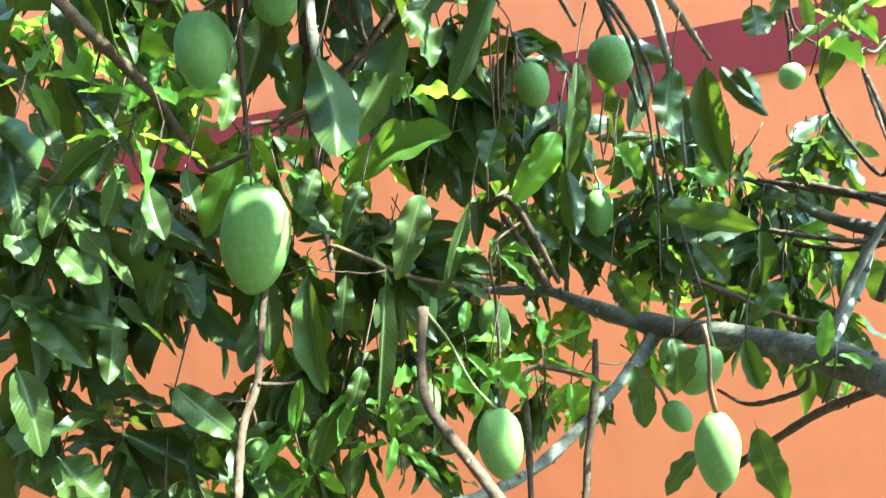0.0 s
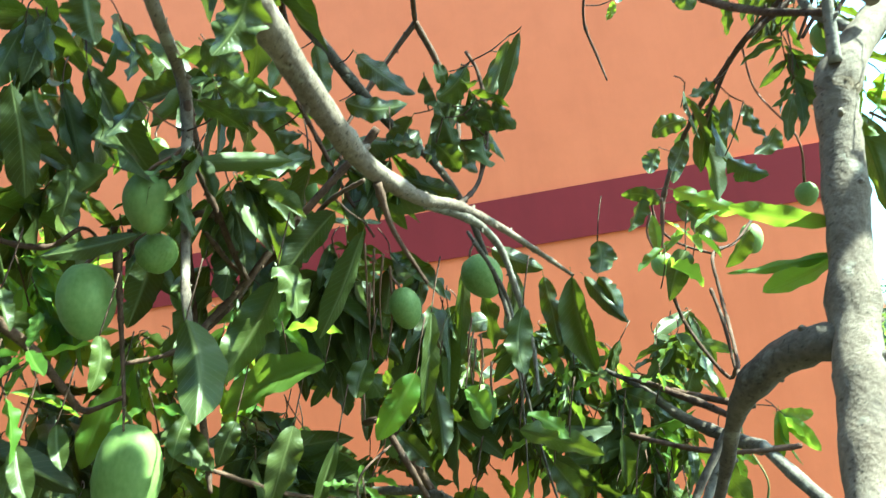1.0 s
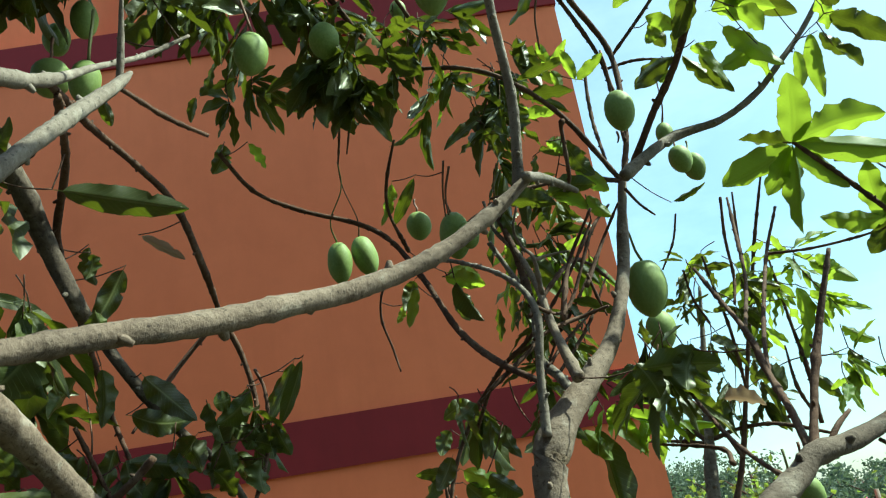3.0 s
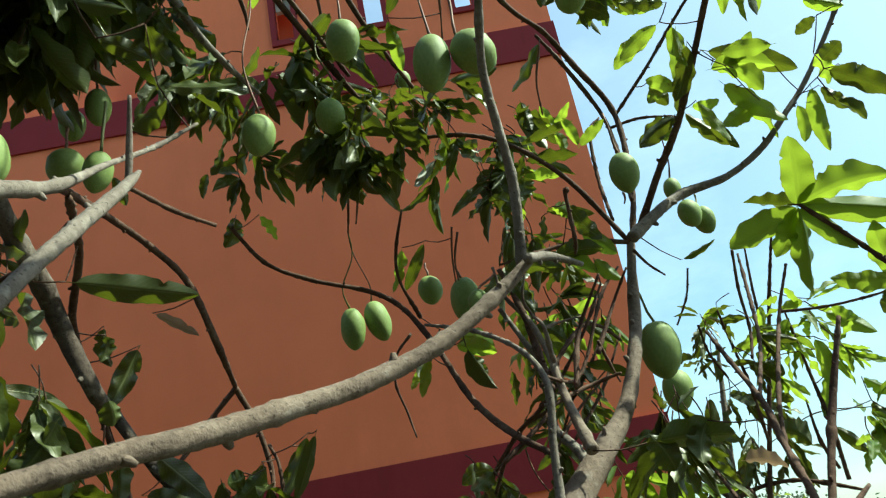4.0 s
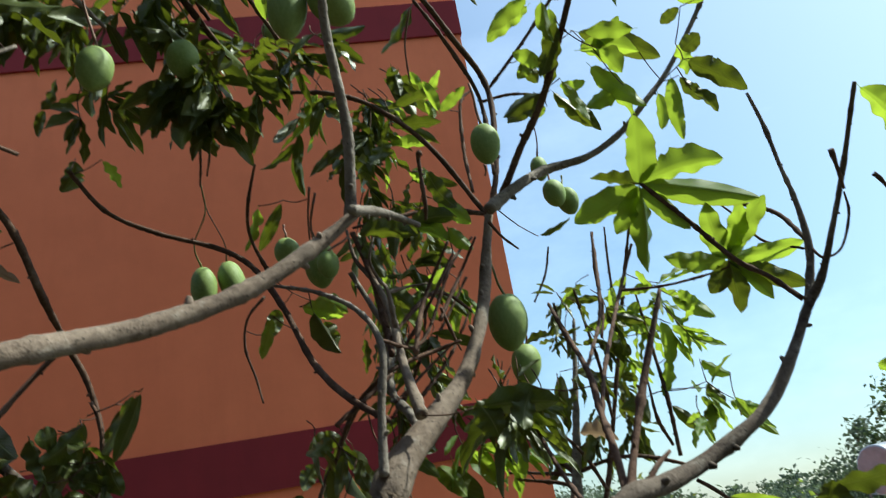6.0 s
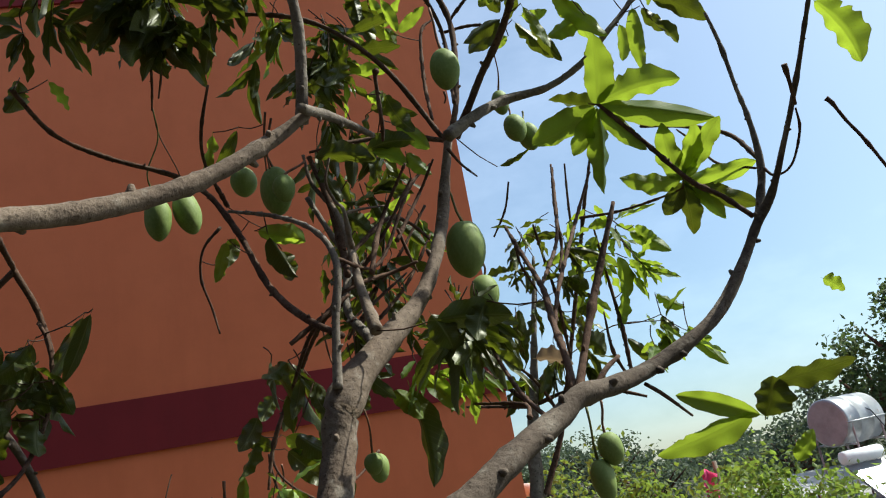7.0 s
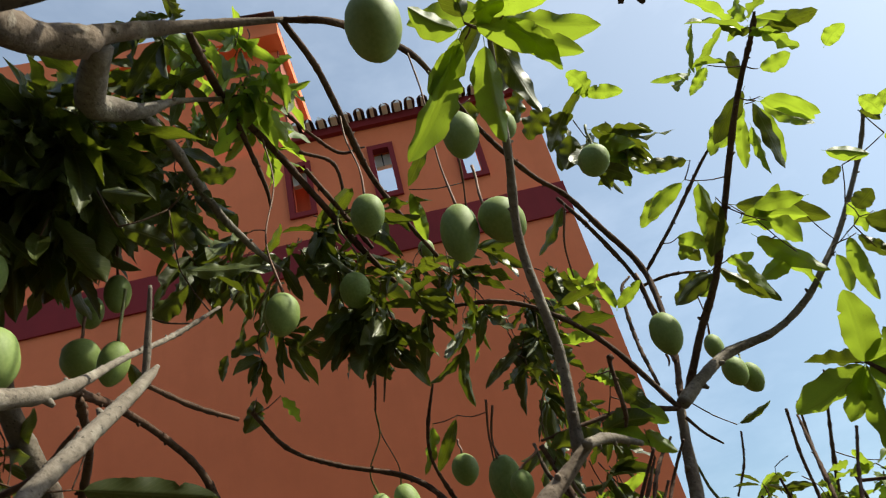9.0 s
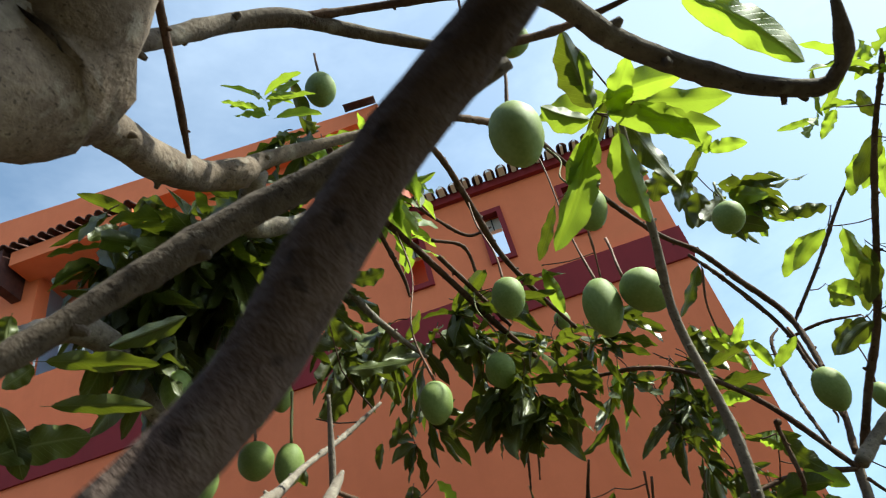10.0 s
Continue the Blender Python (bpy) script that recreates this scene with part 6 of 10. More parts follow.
leaf(main_tree, (2.453, 4.463, 4.020), (2.326, 4.537, 3.973), 0.073, 39, "young")
leaf(main_tree, (2.453, 4.463, 4.020), (2.404, 4.519, 3.938), 0.049, 36, "young")
twiglet(main_tree, (2.460, 4.458, 4.024), (2.467, 4.470, 4.027), (2.473, 4.483, 4.034))
leaf(main_tree, (2.466, 4.485, 4.037), (2.373, 4.510, 4.074), 0.057, 39)
twiglet(main_tree, (2.609, 4.475, 3.821), (2.612, 4.476, 3.831), (2.615, 4.477, 3.844))
leaf(main_tree, (2.615, 4.479, 3.835), (2.618, 4.506, 3.725), 0.056, 32)
leaf(main_tree, (2.615, 4.479, 3.835), (2.575, 4.518, 3.779), 0.051, 60)
leaf(main_tree, (2.616, 4.477, 3.840), (2.732, 4.428, 3.743), 0.048, -90)
leaf(main_tree, (2.616, 4.477, 3.840), (2.574, 4.461, 3.958), 0.060, 54, "young")
leaf(main_tree, (2.616, 4.477, 3.840), (2.686, 4.396, 3.943), 0.051, -94, "young")
leaf(main_tree, (2.616, 4.477, 3.840), (2.739, 4.400, 3.825), 0.046, -95, "young")
leaf(main_tree, (2.611, 4.480, 3.842), (2.501, 4.534, 3.860), 0.051, 99, "young")
leaf(main_tree, (2.615, 4.479, 3.835), (2.682, 4.462, 3.743), 0.043, -59, "young")
leaf(main_tree, (2.611, 4.479, 3.845), (2.641, 4.425, 3.946), 0.048, -42, "young")
leaf(main_tree, (2.582, 4.820, 4.540), (2.701, 4.848, 4.397), 0.074, -65, "young")
leaf(main_tree, (2.553, 4.802, 4.586), (2.700, 4.749, 4.557), 0.067, -35, "young")
leaf(main_tree, (2.497, 4.871, 4.517), (2.565, 4.846, 4.512), 0.039, -55, "young")
twiglet(main_tree, (2.709, 4.854, 4.414), (2.684, 4.839, 4.439), (2.660, 4.824, 4.476))
leaf(main_tree, (2.653, 4.828, 4.473), (2.569, 4.885, 4.443), 0.064, 72, "young")
leaf(main_tree, (2.424, 4.845, 4.600), (2.382, 4.883, 4.564), 0.049, 48, "young")
twiglet(main_tree, (2.660, 4.824, 4.476), (2.622, 4.806, 4.522), (2.585, 4.789, 4.585))
leaf(main_tree, (2.590, 4.784, 4.588), (2.656, 4.721, 4.629), 0.057, -66, "young")
leaf(main_tree, (2.519, 4.874, 4.498), (2.596, 4.908, 4.380), 0.042, -49)
twiglet(main_tree, (2.492, 5.014, 4.577), (2.470, 4.953, 4.537), (2.449, 4.892, 4.514))
leaf(main_tree, (2.442, 4.896, 4.510), (2.350, 4.955, 4.462), 0.059, 64)
twiglet(main_tree, (2.449, 4.892, 4.514), (2.454, 4.901, 4.493), (2.459, 4.909, 4.478))
leaf(main_tree, (2.455, 4.911, 4.477), (2.407, 4.935, 4.466), 0.039, 62, "young")
twiglet(main_tree, (2.771, 4.852, 4.474), (2.774, 4.809, 4.464), (2.778, 4.767, 4.464))
leaf(main_tree, (2.779, 4.773, 4.451), (2.802, 4.847, 4.295), 0.057, -2, "young")
twiglet(main_tree, (2.778, 4.767, 4.464), (2.793, 4.751, 4.471), (2.809, 4.735, 4.484))
leaf(main_tree, (2.820, 4.733, 4.475), (2.953, 4.710, 4.366), 0.078, -46)
twiglet(main_tree, (2.793, 4.751, 4.471), (2.811, 4.761, 4.433), (2.828, 4.772, 4.405))
leaf(main_tree, (2.832, 4.771, 4.400), (2.890, 4.769, 4.338), 0.041, -25)
twiglet(main_tree, (2.809, 4.735, 4.484), (2.806, 4.730, 4.492), (2.803, 4.725, 4.503))
leaf(main_tree, (2.806, 4.722, 4.505), (2.845, 4.682, 4.527), 0.062, -57)
leaf(main_tree, (2.730, 4.107, 4.014), (2.789, 4.113, 3.895), 0.055, -13, "young")
leaf(main_tree, (2.422, 4.118, 3.354), (2.329, 4.172, 3.403), 0.037, -97, "young")
leaf(main_tree, (2.413, 4.123, 3.357), (2.285, 4.188, 3.314), 0.052, -118, "young")
leaf(main_tree, (2.445, 4.096, 3.285), (2.472, 4.082, 3.324), 0.033, 72, "young")
leaf(main_tree, (2.427, 4.114, 3.351), (2.445, 4.105, 3.405), 0.070, 102)
leaf(main_tree, (2.449, 4.102, 3.396), (2.538, 4.038, 3.408), 0.049, 117)
leaf(main_tree, (2.771, 4.355, 3.569), (2.799, 4.335, 3.544), 0.039, -68, "young")
twiglet(back_tree, (2.588, 5.368, 3.805), (2.524, 5.373, 3.783), (2.460, 5.377, 3.777))
leaf(back_tree, (2.459, 5.379, 3.764), (2.448, 5.401, 3.604), 0.055, -14)
twiglet(back_tree, (2.607, 5.411, 3.672), (2.609, 5.378, 3.649), (2.611, 5.345, 3.636))
leaf(back_tree, (2.617, 5.343, 3.632), (2.694, 5.318, 3.580), 0.072, -56)
twiglet(back_tree, (2.741, 5.263, 3.625), (2.749, 5.275, 3.618), (2.756, 5.288, 3.615))
leaf(back_tree, (2.761, 5.286, 3.609), (2.822, 5.264, 3.525), 0.042, -108)
leaf(back_tree, (2.884, 5.229, 3.597), (2.836, 5.256, 3.553), 0.038, 63)
twiglet(back_tree, (2.484, 5.441, 3.534), (2.503, 5.411, 3.551), (2.523, 5.380, 3.578))
leaf(back_tree, (2.520, 5.381, 3.572), (2.486, 5.396, 3.490), 0.047, 94)
twiglet(back_tree, (2.583, 5.364, 3.834), (2.604, 5.338, 3.833), (2.625, 5.311, 3.840))
leaf(back_tree, (2.629, 5.310, 3.836), (2.680, 5.298, 3.788), 0.054, -97)
twiglet(back_tree, (2.597, 5.385, 3.741), (2.614, 5.356, 3.730), (2.632, 5.326, 3.728))
leaf(back_tree, (2.635, 5.325, 3.726), (2.682, 5.309, 3.707), 0.043, -69)
twiglet(back_tree, (2.743, 5.269, 3.654), (2.803, 5.251, 3.649), (2.863, 5.233, 3.660))
leaf(back_tree, (2.865, 5.233, 3.654), (2.889, 5.227, 3.587), 0.042, -103)
twiglet(back_tree, (2.748, 5.290, 3.740), (2.760, 5.277, 3.746), (2.773, 5.264, 3.756))
leaf(back_tree, (2.772, 5.265, 3.748), (2.760, 5.284, 3.641), 0.046, 38, "young")
twiglet(back_tree, (2.736, 5.277, 3.896), (2.755, 5.260, 3.881), (2.774, 5.242, 3.873))
leaf(back_tree, (2.775, 5.243, 3.863), (2.787, 5.261, 3.726), 0.054, 24, "young")
twiglet(back_tree, (2.774, 5.242, 3.873), (2.787, 5.238, 3.861), (2.800, 5.233, 3.853))
leaf(back_tree, (2.805, 5.233, 3.846), (2.856, 5.223, 3.758), 0.054, -41, "young")
twiglet(back_tree, (2.726, 5.265, 3.980), (2.750, 5.241, 3.976), (2.773, 5.217, 3.979))
leaf(back_tree, (2.768, 5.219, 3.979), (2.702, 5.247, 3.982), 0.047, 61, "young")
twiglet(back_tree, (2.773, 5.217, 3.979), (2.792, 5.213, 3.955), (2.810, 5.210, 3.938))
leaf(back_tree, (2.818, 5.208, 3.931), (2.916, 5.178, 3.837), 0.064, -87, "young")
twiglet(back_tree, (2.736, 5.277, 3.896), (2.736, 5.267, 3.888), (2.736, 5.257, 3.883))
leaf(back_tree, (2.729, 5.259, 3.883), (2.645, 5.294, 3.882), 0.050, 62, "young")
twiglet(back_tree, (2.863, 5.233, 3.660), (2.860, 5.230, 3.691), (2.858, 5.227, 3.730))
leaf(back_tree, (2.863, 5.225, 3.725), (2.921, 5.203, 3.657), 0.046, -112, "young")
twiglet(back_tree, (2.863, 5.233, 3.660), (2.892, 5.222, 3.623), (2.921, 5.210, 3.596))
leaf(back_tree, (2.926, 5.207, 3.587), (2.997, 5.173, 3.467), 0.052, -102, "young")
twiglet(back_tree, (2.810, 5.210, 3.938), (2.820, 5.204, 3.941), (2.831, 5.197, 3.947))
leaf(back_tree, (2.835, 5.196, 3.943), (2.891, 5.180, 3.893), 0.046, -62, "young")
leaf(back_tree, (2.912, 5.214, 3.590), (2.976, 5.182, 3.549), 0.048, -108, "young")
twiglet(back_tree, (2.892, 5.222, 3.623), (2.881, 5.228, 3.613), (2.871, 5.234, 3.607))
leaf(back_tree, (2.869, 5.236, 3.601), (2.844, 5.254, 3.520), 0.045, 60, "young")
twiglet(back_tree, (2.731, 5.271, 3.938), (2.728, 5.260, 3.939), (2.724, 5.248, 3.942))
leaf(back_tree, (2.721, 5.250, 3.939), (2.681, 5.277, 3.895), 0.047, 71, "young")
leaf(back_tree, (2.344, 4.912, 3.559), (2.431, 4.884, 3.544), 0.060, -55, "dry")
twiglet(main_tree, (1.926, 4.519, 3.625), (1.974, 4.483, 3.614), (2.022, 4.447, 3.616))
leaf(main_tree, (2.033, 4.444, 3.615), (2.171, 4.415, 3.596), 0.076, -69)
leaf(main_tree, (2.025, 4.444, 3.627), (2.055, 4.447, 3.558), 0.063, -96)
twiglet(main_tree, (2.242, 4.421, 3.618), (2.185, 4.421, 3.618), (2.128, 4.421, 3.633))
leaf(main_tree, (2.125, 4.422, 3.629), (2.089, 4.438, 3.573), 0.053, 54)
leaf(main_tree, (1.946, 4.663, 4.300), (1.939, 4.692, 4.247), 0.057, 48)
twiglet(main_tree, (1.855, 4.797, 4.096), (1.854, 4.781, 4.097), (1.853, 4.765, 4.103))
leaf(main_tree, (1.864, 4.764, 4.103), (2.004, 4.755, 4.096), 0.058, -47)
twiglet(main_tree, (1.783, 4.950, 3.683), (1.760, 4.917, 3.660), (1.737, 4.885, 3.647))
leaf(main_tree, (1.733, 4.885, 3.643), (1.681, 4.887, 3.603), 0.056, 103)
leaf(main_tree, (1.653, 4.892, 3.526), (1.607, 4.890, 3.456), 0.053, 90)
twiglet(main_tree, (1.737, 4.885, 3.647), (1.750, 4.888, 3.624), (1.763, 4.890, 3.606))
leaf(main_tree, (1.760, 4.891, 3.599), (1.729, 4.897, 3.510), 0.038, 72)
twiglet(main_tree, (1.763, 4.890, 3.606), (1.776, 4.891, 3.595), (1.789, 4.892, 3.587))
leaf(main_tree, (1.791, 4.893, 3.581), (1.816, 4.898, 3.498), 0.046, -93)
twiglet(main_tree, (1.789, 4.892, 3.587), (1.761, 4.895, 3.525), (1.732, 4.898, 3.478))
leaf(main_tree, (1.737, 4.898, 3.473), (1.797, 4.900, 3.409), 0.061, -107)
twiglet(main_tree, (1.955, 4.782, 4.141), (1.968, 4.768, 4.119), (1.980, 4.755, 4.103))
leaf(main_tree, (1.989, 4.753, 4.104), (2.102, 4.730, 4.118), 0.055, -49)
twiglet(main_tree, (2.022, 4.798, 4.151), (2.031, 4.745, 4.179), (2.040, 4.693, 4.222))
leaf(main_tree, (2.045, 4.695, 4.215), (2.110, 4.723, 4.129), 0.049, -32)
twiglet(main_tree, (1.885, 4.774, 3.963), (1.897, 4.792, 3.963), (1.909, 4.810, 3.969))
leaf(main_tree, (1.914, 4.811, 3.965), (1.977, 4.821, 3.915), 0.055, -61)
twiglet(main_tree, (1.862, 4.792, 4.069), (1.867, 4.782, 4.074), (1.872, 4.772, 4.082))
leaf(main_tree, (1.874, 4.774, 4.076), (1.904, 4.803, 3.993), 0.050, -64)
twiglet(main_tree, (1.725, 4.806, 3.988), (1.727, 4.814, 3.964), (1.728, 4.821, 3.945))
leaf(main_tree, (1.732, 4.823, 3.937), (1.771, 4.852, 3.832), 0.063, -84)
twiglet(main_tree, (1.727, 4.814, 3.964), (1.713, 4.815, 3.958), (1.699, 4.817, 3.955))
leaf(main_tree, (1.707, 4.818, 3.953), (1.801, 4.828, 3.925), 0.057, -68, "young")
twiglet(main_tree, (1.679, 4.884, 3.918), (1.657, 4.850, 3.925), (1.635, 4.816, 3.942))
leaf(main_tree, (1.632, 4.818, 3.935), (1.595, 4.838, 3.848), 0.035, 43, "young")
leaf(main_tree, (2.087, 4.620, 4.337), (2.061, 4.584, 4.403), 0.035, 3, "young")
leaf(main_tree, (2.093, 4.620, 4.336), (2.154, 4.582, 4.375), 0.035, -48, "young")
leaf(main_tree, (1.975, 4.887, 3.536), (2.032, 4.883, 3.459), 0.062, -96, "young")
leaf(main_tree, (2.002, 4.755, 4.096), (2.081, 4.756, 4.064), 0.055, -43, "young")
twiglet(main_tree, (2.086, 4.775, 4.027), (2.083, 4.761, 4.053), (2.079, 4.747, 4.087))
leaf(main_tree, (2.083, 4.748, 4.083), (2.131, 4.762, 4.022), 0.050, -84, "young")
twiglet(main_tree, (2.040, 4.693, 4.222), (2.020, 4.695, 4.220), (2.001, 4.697, 4.223))
leaf(main_tree, (2.004, 4.698, 4.221), (2.042, 4.707, 4.191), 0.041, -40, "young")
twiglet(main_tree, (2.031, 4.745, 4.179), (2.045, 4.733, 4.164), (2.058, 4.722, 4.155))
leaf(main_tree, (2.064, 4.723, 4.150), (2.139, 4.736, 4.085), 0.050, -72, "young")
twiglet(main_tree, (2.201, 4.871, 3.465), (2.171, 4.865, 3.514), (2.142, 4.858, 3.579))
leaf(main_tree, (2.145, 4.858, 3.572), (2.176, 4.857, 3.485), 0.049, -93, "young")
twiglet(main_tree, (2.142, 4.858, 3.579), (2.105, 4.864, 3.581), (2.067, 4.870, 3.592))
leaf(main_tree, (2.065, 4.871, 3.586), (2.039, 4.880, 3.511), 0.041, 53, "young")
twiglet(left_tree, (1.206, 4.781, 3.760), (1.218, 4.754, 3.745), (1.229, 4.728, 3.738))
leaf(left_tree, (1.224, 4.726, 3.733), (1.152, 4.711, 3.671), 0.059, 93)
twiglet(left_tree, (1.319, 4.793, 3.807), (1.333, 4.772, 3.801), (1.348, 4.750, 3.802))
leaf(left_tree, (1.343, 4.751, 3.791), (1.283, 4.759, 3.653), 0.039, 48)
twiglet(left_tree, (1.235, 4.779, 3.590), (1.218, 4.757, 3.608), (1.200, 4.734, 3.635))
leaf(left_tree, (1.207, 4.736, 3.632), (1.284, 4.766, 3.595), 0.058, -57)
twiglet(left_tree, (1.121, 4.773, 3.670), (1.128, 4.734, 3.693), (1.136, 4.694, 3.727))
leaf(left_tree, (1.137, 4.696, 3.720), (1.159, 4.719, 3.627), 0.057, -92)
twiglet(left_tree, (1.200, 4.734, 3.635), (1.179, 4.726, 3.631), (1.158, 4.718, 3.633))
leaf(left_tree, (1.159, 4.719, 3.627), (1.174, 4.732, 3.558), 0.057, -84)
twiglet(left_tree, (1.200, 4.734, 3.635), (1.215, 4.737, 3.645), (1.230, 4.741, 3.661))
leaf(left_tree, (1.228, 4.740, 3.657), (1.205, 4.739, 3.609), 0.047, 61)
twiglet(left_tree, (1.230, 4.741, 3.661), (1.248, 4.746, 3.660), (1.266, 4.752, 3.663))
leaf(left_tree, (1.268, 4.754, 3.657), (1.289, 4.769, 3.585), 0.043, -79)
twiglet(left_tree, (1.229, 4.728, 3.738), (1.208, 4.721, 3.729), (1.187, 4.714, 3.726))
leaf(left_tree, (1.184, 4.713, 3.726), (1.146, 4.700, 3.719), 0.058, 82)
twiglet(left_tree, (1.158, 4.718, 3.633), (1.147, 4.717, 3.603), (1.136, 4.715, 3.580))
leaf(left_tree, (1.138, 4.717, 3.575), (1.173, 4.735, 3.515), 0.068, -52)
twiglet(left_tree, (1.230, 4.762, 3.564), (1.232, 4.757, 3.574), (1.235, 4.751, 3.587))
leaf(left_tree, (1.233, 4.751, 3.582), (1.210, 4.748, 3.519), 0.058, 45)
twiglet(main_tree, (1.829, 4.605, 4.785), (1.758, 4.601, 4.782), (1.687, 4.597, 4.796))
leaf(main_tree, (1.688, 4.603, 4.788), (1.705, 4.681, 4.683), 0.045, -25, "young")
twiglet(main_tree, (1.877, 4.577, 5.030), (1.832, 4.577, 4.996), (1.787, 4.577, 4.975))
leaf(main_tree, (1.780, 4.584, 4.967), (1.688, 4.670, 4.865), 0.040, 8)
twiglet(main_tree, (2.070, 4.662, 4.667), (2.081, 4.698, 4.696), (2.093, 4.733, 4.737))
leaf(main_tree, (2.086, 4.739, 4.729), (2.007, 4.816, 4.632), 0.048, 69)
leaf(main_tree, (2.219, 4.624, 4.840), (2.297, 4.639, 4.791), 0.062, -59, "young")
leaf(main_tree, (2.197, 4.672, 4.786), (2.283, 4.686, 4.734), 0.053, -52)
twiglet(main_tree, (2.222, 4.987, 4.531), (2.167, 4.971, 4.538), (2.112, 4.956, 4.559))
leaf(main_tree, (2.110, 4.953, 4.565), (2.088, 4.915, 4.640), 0.034, 1, "young")
leaf(main_tree, (2.110, 4.953, 4.565), (2.173, 4.908, 4.622), 0.037, -70, "young")
leaf(main_tree, (2.115, 4.954, 4.561), (2.139, 4.976, 4.507), 0.037, -20, "young")
leaf(main_tree, (2.271, 4.707, 4.882), (2.328, 4.734, 4.823), 0.058, -54, "young")
leaf(main_tree, (2.271, 4.755, 4.819), (2.315, 4.766, 4.784), 0.049, -15, "young")
leaf(main_tree, (2.339, 4.787, 4.833), (2.464, 4.773, 4.788), 0.043, -83, "young")
leaf(main_tree, (2.434, 4.810, 4.752), (2.321, 4.887, 4.692), 0.060, 69, "young")
leaf(main_tree, (2.494, 4.800, 4.731), (2.482, 4.877, 4.614), 0.059, 39, "young")
leaf(main_tree, (2.594, 4.665, 4.853), (2.531, 4.742, 4.792), 0.058, 33, "young")
leaf(main_tree, (2.685, 4.624, 4.842), (2.784, 4.643, 4.738), 0.057, -54, "young")
twiglet(main_tree, (2.470, 4.953, 4.537), (2.478, 4.936, 4.535), (2.485, 4.919, 4.537))
leaf(main_tree, (2.493, 4.921, 4.527), (2.595, 4.939, 4.401), 0.047, -77)
twiglet(main_tree, (2.470, 4.953, 4.537), (2.454, 4.943, 4.537), (2.437, 4.934, 4.542))
leaf(main_tree, (2.431, 4.938, 4.538), (2.350, 4.990, 4.488), 0.047, 31)
twiglet(main_tree, (2.749, 4.851, 4.452), (2.756, 4.842, 4.449), (2.763, 4.833, 4.449))
leaf(main_tree, (2.763, 4.836, 4.442), (2.772, 4.875, 4.347), 0.048, 29, "young")
twiglet(main_tree, (2.809, 4.735, 4.484), (2.835, 4.741, 4.488), (2.861, 4.748, 4.498))
leaf(main_tree, (2.867, 4.748, 4.490), (2.952, 4.741, 4.393), 0.056, -40)
twiglet(main_tree, (2.803, 4.725, 4.503), (2.807, 4.738, 4.522), (2.811, 4.752, 4.547))
leaf(main_tree, (2.814, 4.753, 4.541), (2.848, 4.774, 4.464), 0.063, 4, "young")
leaf(main_tree, (2.797, 4.681, 4.673), (2.879, 4.665, 4.616), 0.050, -67, "young")
leaf(main_tree, (2.944, 4.601, 4.642), (3.027, 4.581, 4.574), 0.045, -53, "young")
leaf(main_tree, (2.933, 4.584, 4.677), (3.023, 4.508, 4.680), 0.042, -80, "young")
twiglet(main_tree, (2.406, 5.017, 4.703), (2.407, 4.954, 4.662), (2.408, 4.891, 4.638))
leaf(main_tree, (2.411, 4.893, 4.632), (2.454, 4.916, 4.564), 0.051, -54)
leaf(main_tree, (2.629, 4.666, 4.828), (2.614, 4.751, 4.722), 0.048, 23, "young")
leaf(main_tree, (2.648, 4.675, 4.802), (2.668, 4.749, 4.682), 0.048, -15, "young")
twiglet(main_tree, (2.585, 4.789, 4.585), (2.570, 4.804, 4.619), (2.554, 4.819, 4.664))
leaf(main_tree, (2.570, 4.816, 4.654), (2.775, 4.784, 4.528), 0.082, -56)
twiglet(main_tree, (2.554, 4.819, 4.664), (2.524, 4.837, 4.650), (2.493, 4.855, 4.645))
leaf(main_tree, (2.492, 4.860, 4.637), (2.473, 4.923, 4.538), 0.060, 53)
twiglet(main_tree, (2.622, 4.806, 4.522), (2.616, 4.833, 4.532), (2.609, 4.860, 4.550))
leaf(main_tree, (2.617, 4.861, 4.538), (2.725, 4.879, 4.394), 0.069, -16, "young")
twiglet(main_tree, (2.811, 4.752, 4.547), (2.817, 4.723, 4.581), (2.824, 4.695, 4.626))
leaf(main_tree, (2.820, 4.698, 4.624), (2.779, 4.738, 4.602), 0.041, 33)
leaf(main_tree, (2.910, 4.588, 4.694), (2.947, 4.539, 4.722), 0.039, -58, "young")
twiglet(main_tree, (2.774, 4.809, 4.464), (2.795, 4.801, 4.464), (2.815, 4.792, 4.469))
leaf(main_tree, (2.819, 4.793, 4.462), (2.877, 4.798, 4.379), 0.041, -71)
twiglet(main_tree, (2.824, 4.695, 4.626), (2.871, 4.657, 4.628), (2.918, 4.618, 4.644))
leaf(main_tree, (2.920, 4.619, 4.641), (2.950, 4.625, 4.599), 0.036, -23, "young")
twiglet(main_tree, (2.918, 4.618, 4.644), (2.898, 4.607, 4.676), (2.878, 4.595, 4.717))
leaf(main_tree, (2.881, 4.595, 4.714), (2.918, 4.596, 4.676), 0.033, -34)
twiglet(main_tree, (2.570, 4.804, 4.619), (2.572, 4.820, 4.618), (2.574, 4.835, 4.620))
leaf(main_tree, (2.581, 4.835, 4.615), (2.678, 4.823, 4.553), 0.059, -35, "young")
twiglet(main_tree, (2.793, 4.853, 4.496), (2.754, 4.823, 4.526), (2.715, 4.793, 4.572))
leaf(main_tree, (2.708, 4.794, 4.576), (2.628, 4.801, 4.634), 0.048, 48)
twiglet(main_tree, (2.252, 4.916, 4.182), (2.308, 4.940, 4.135), (2.364, 4.965, 4.105))
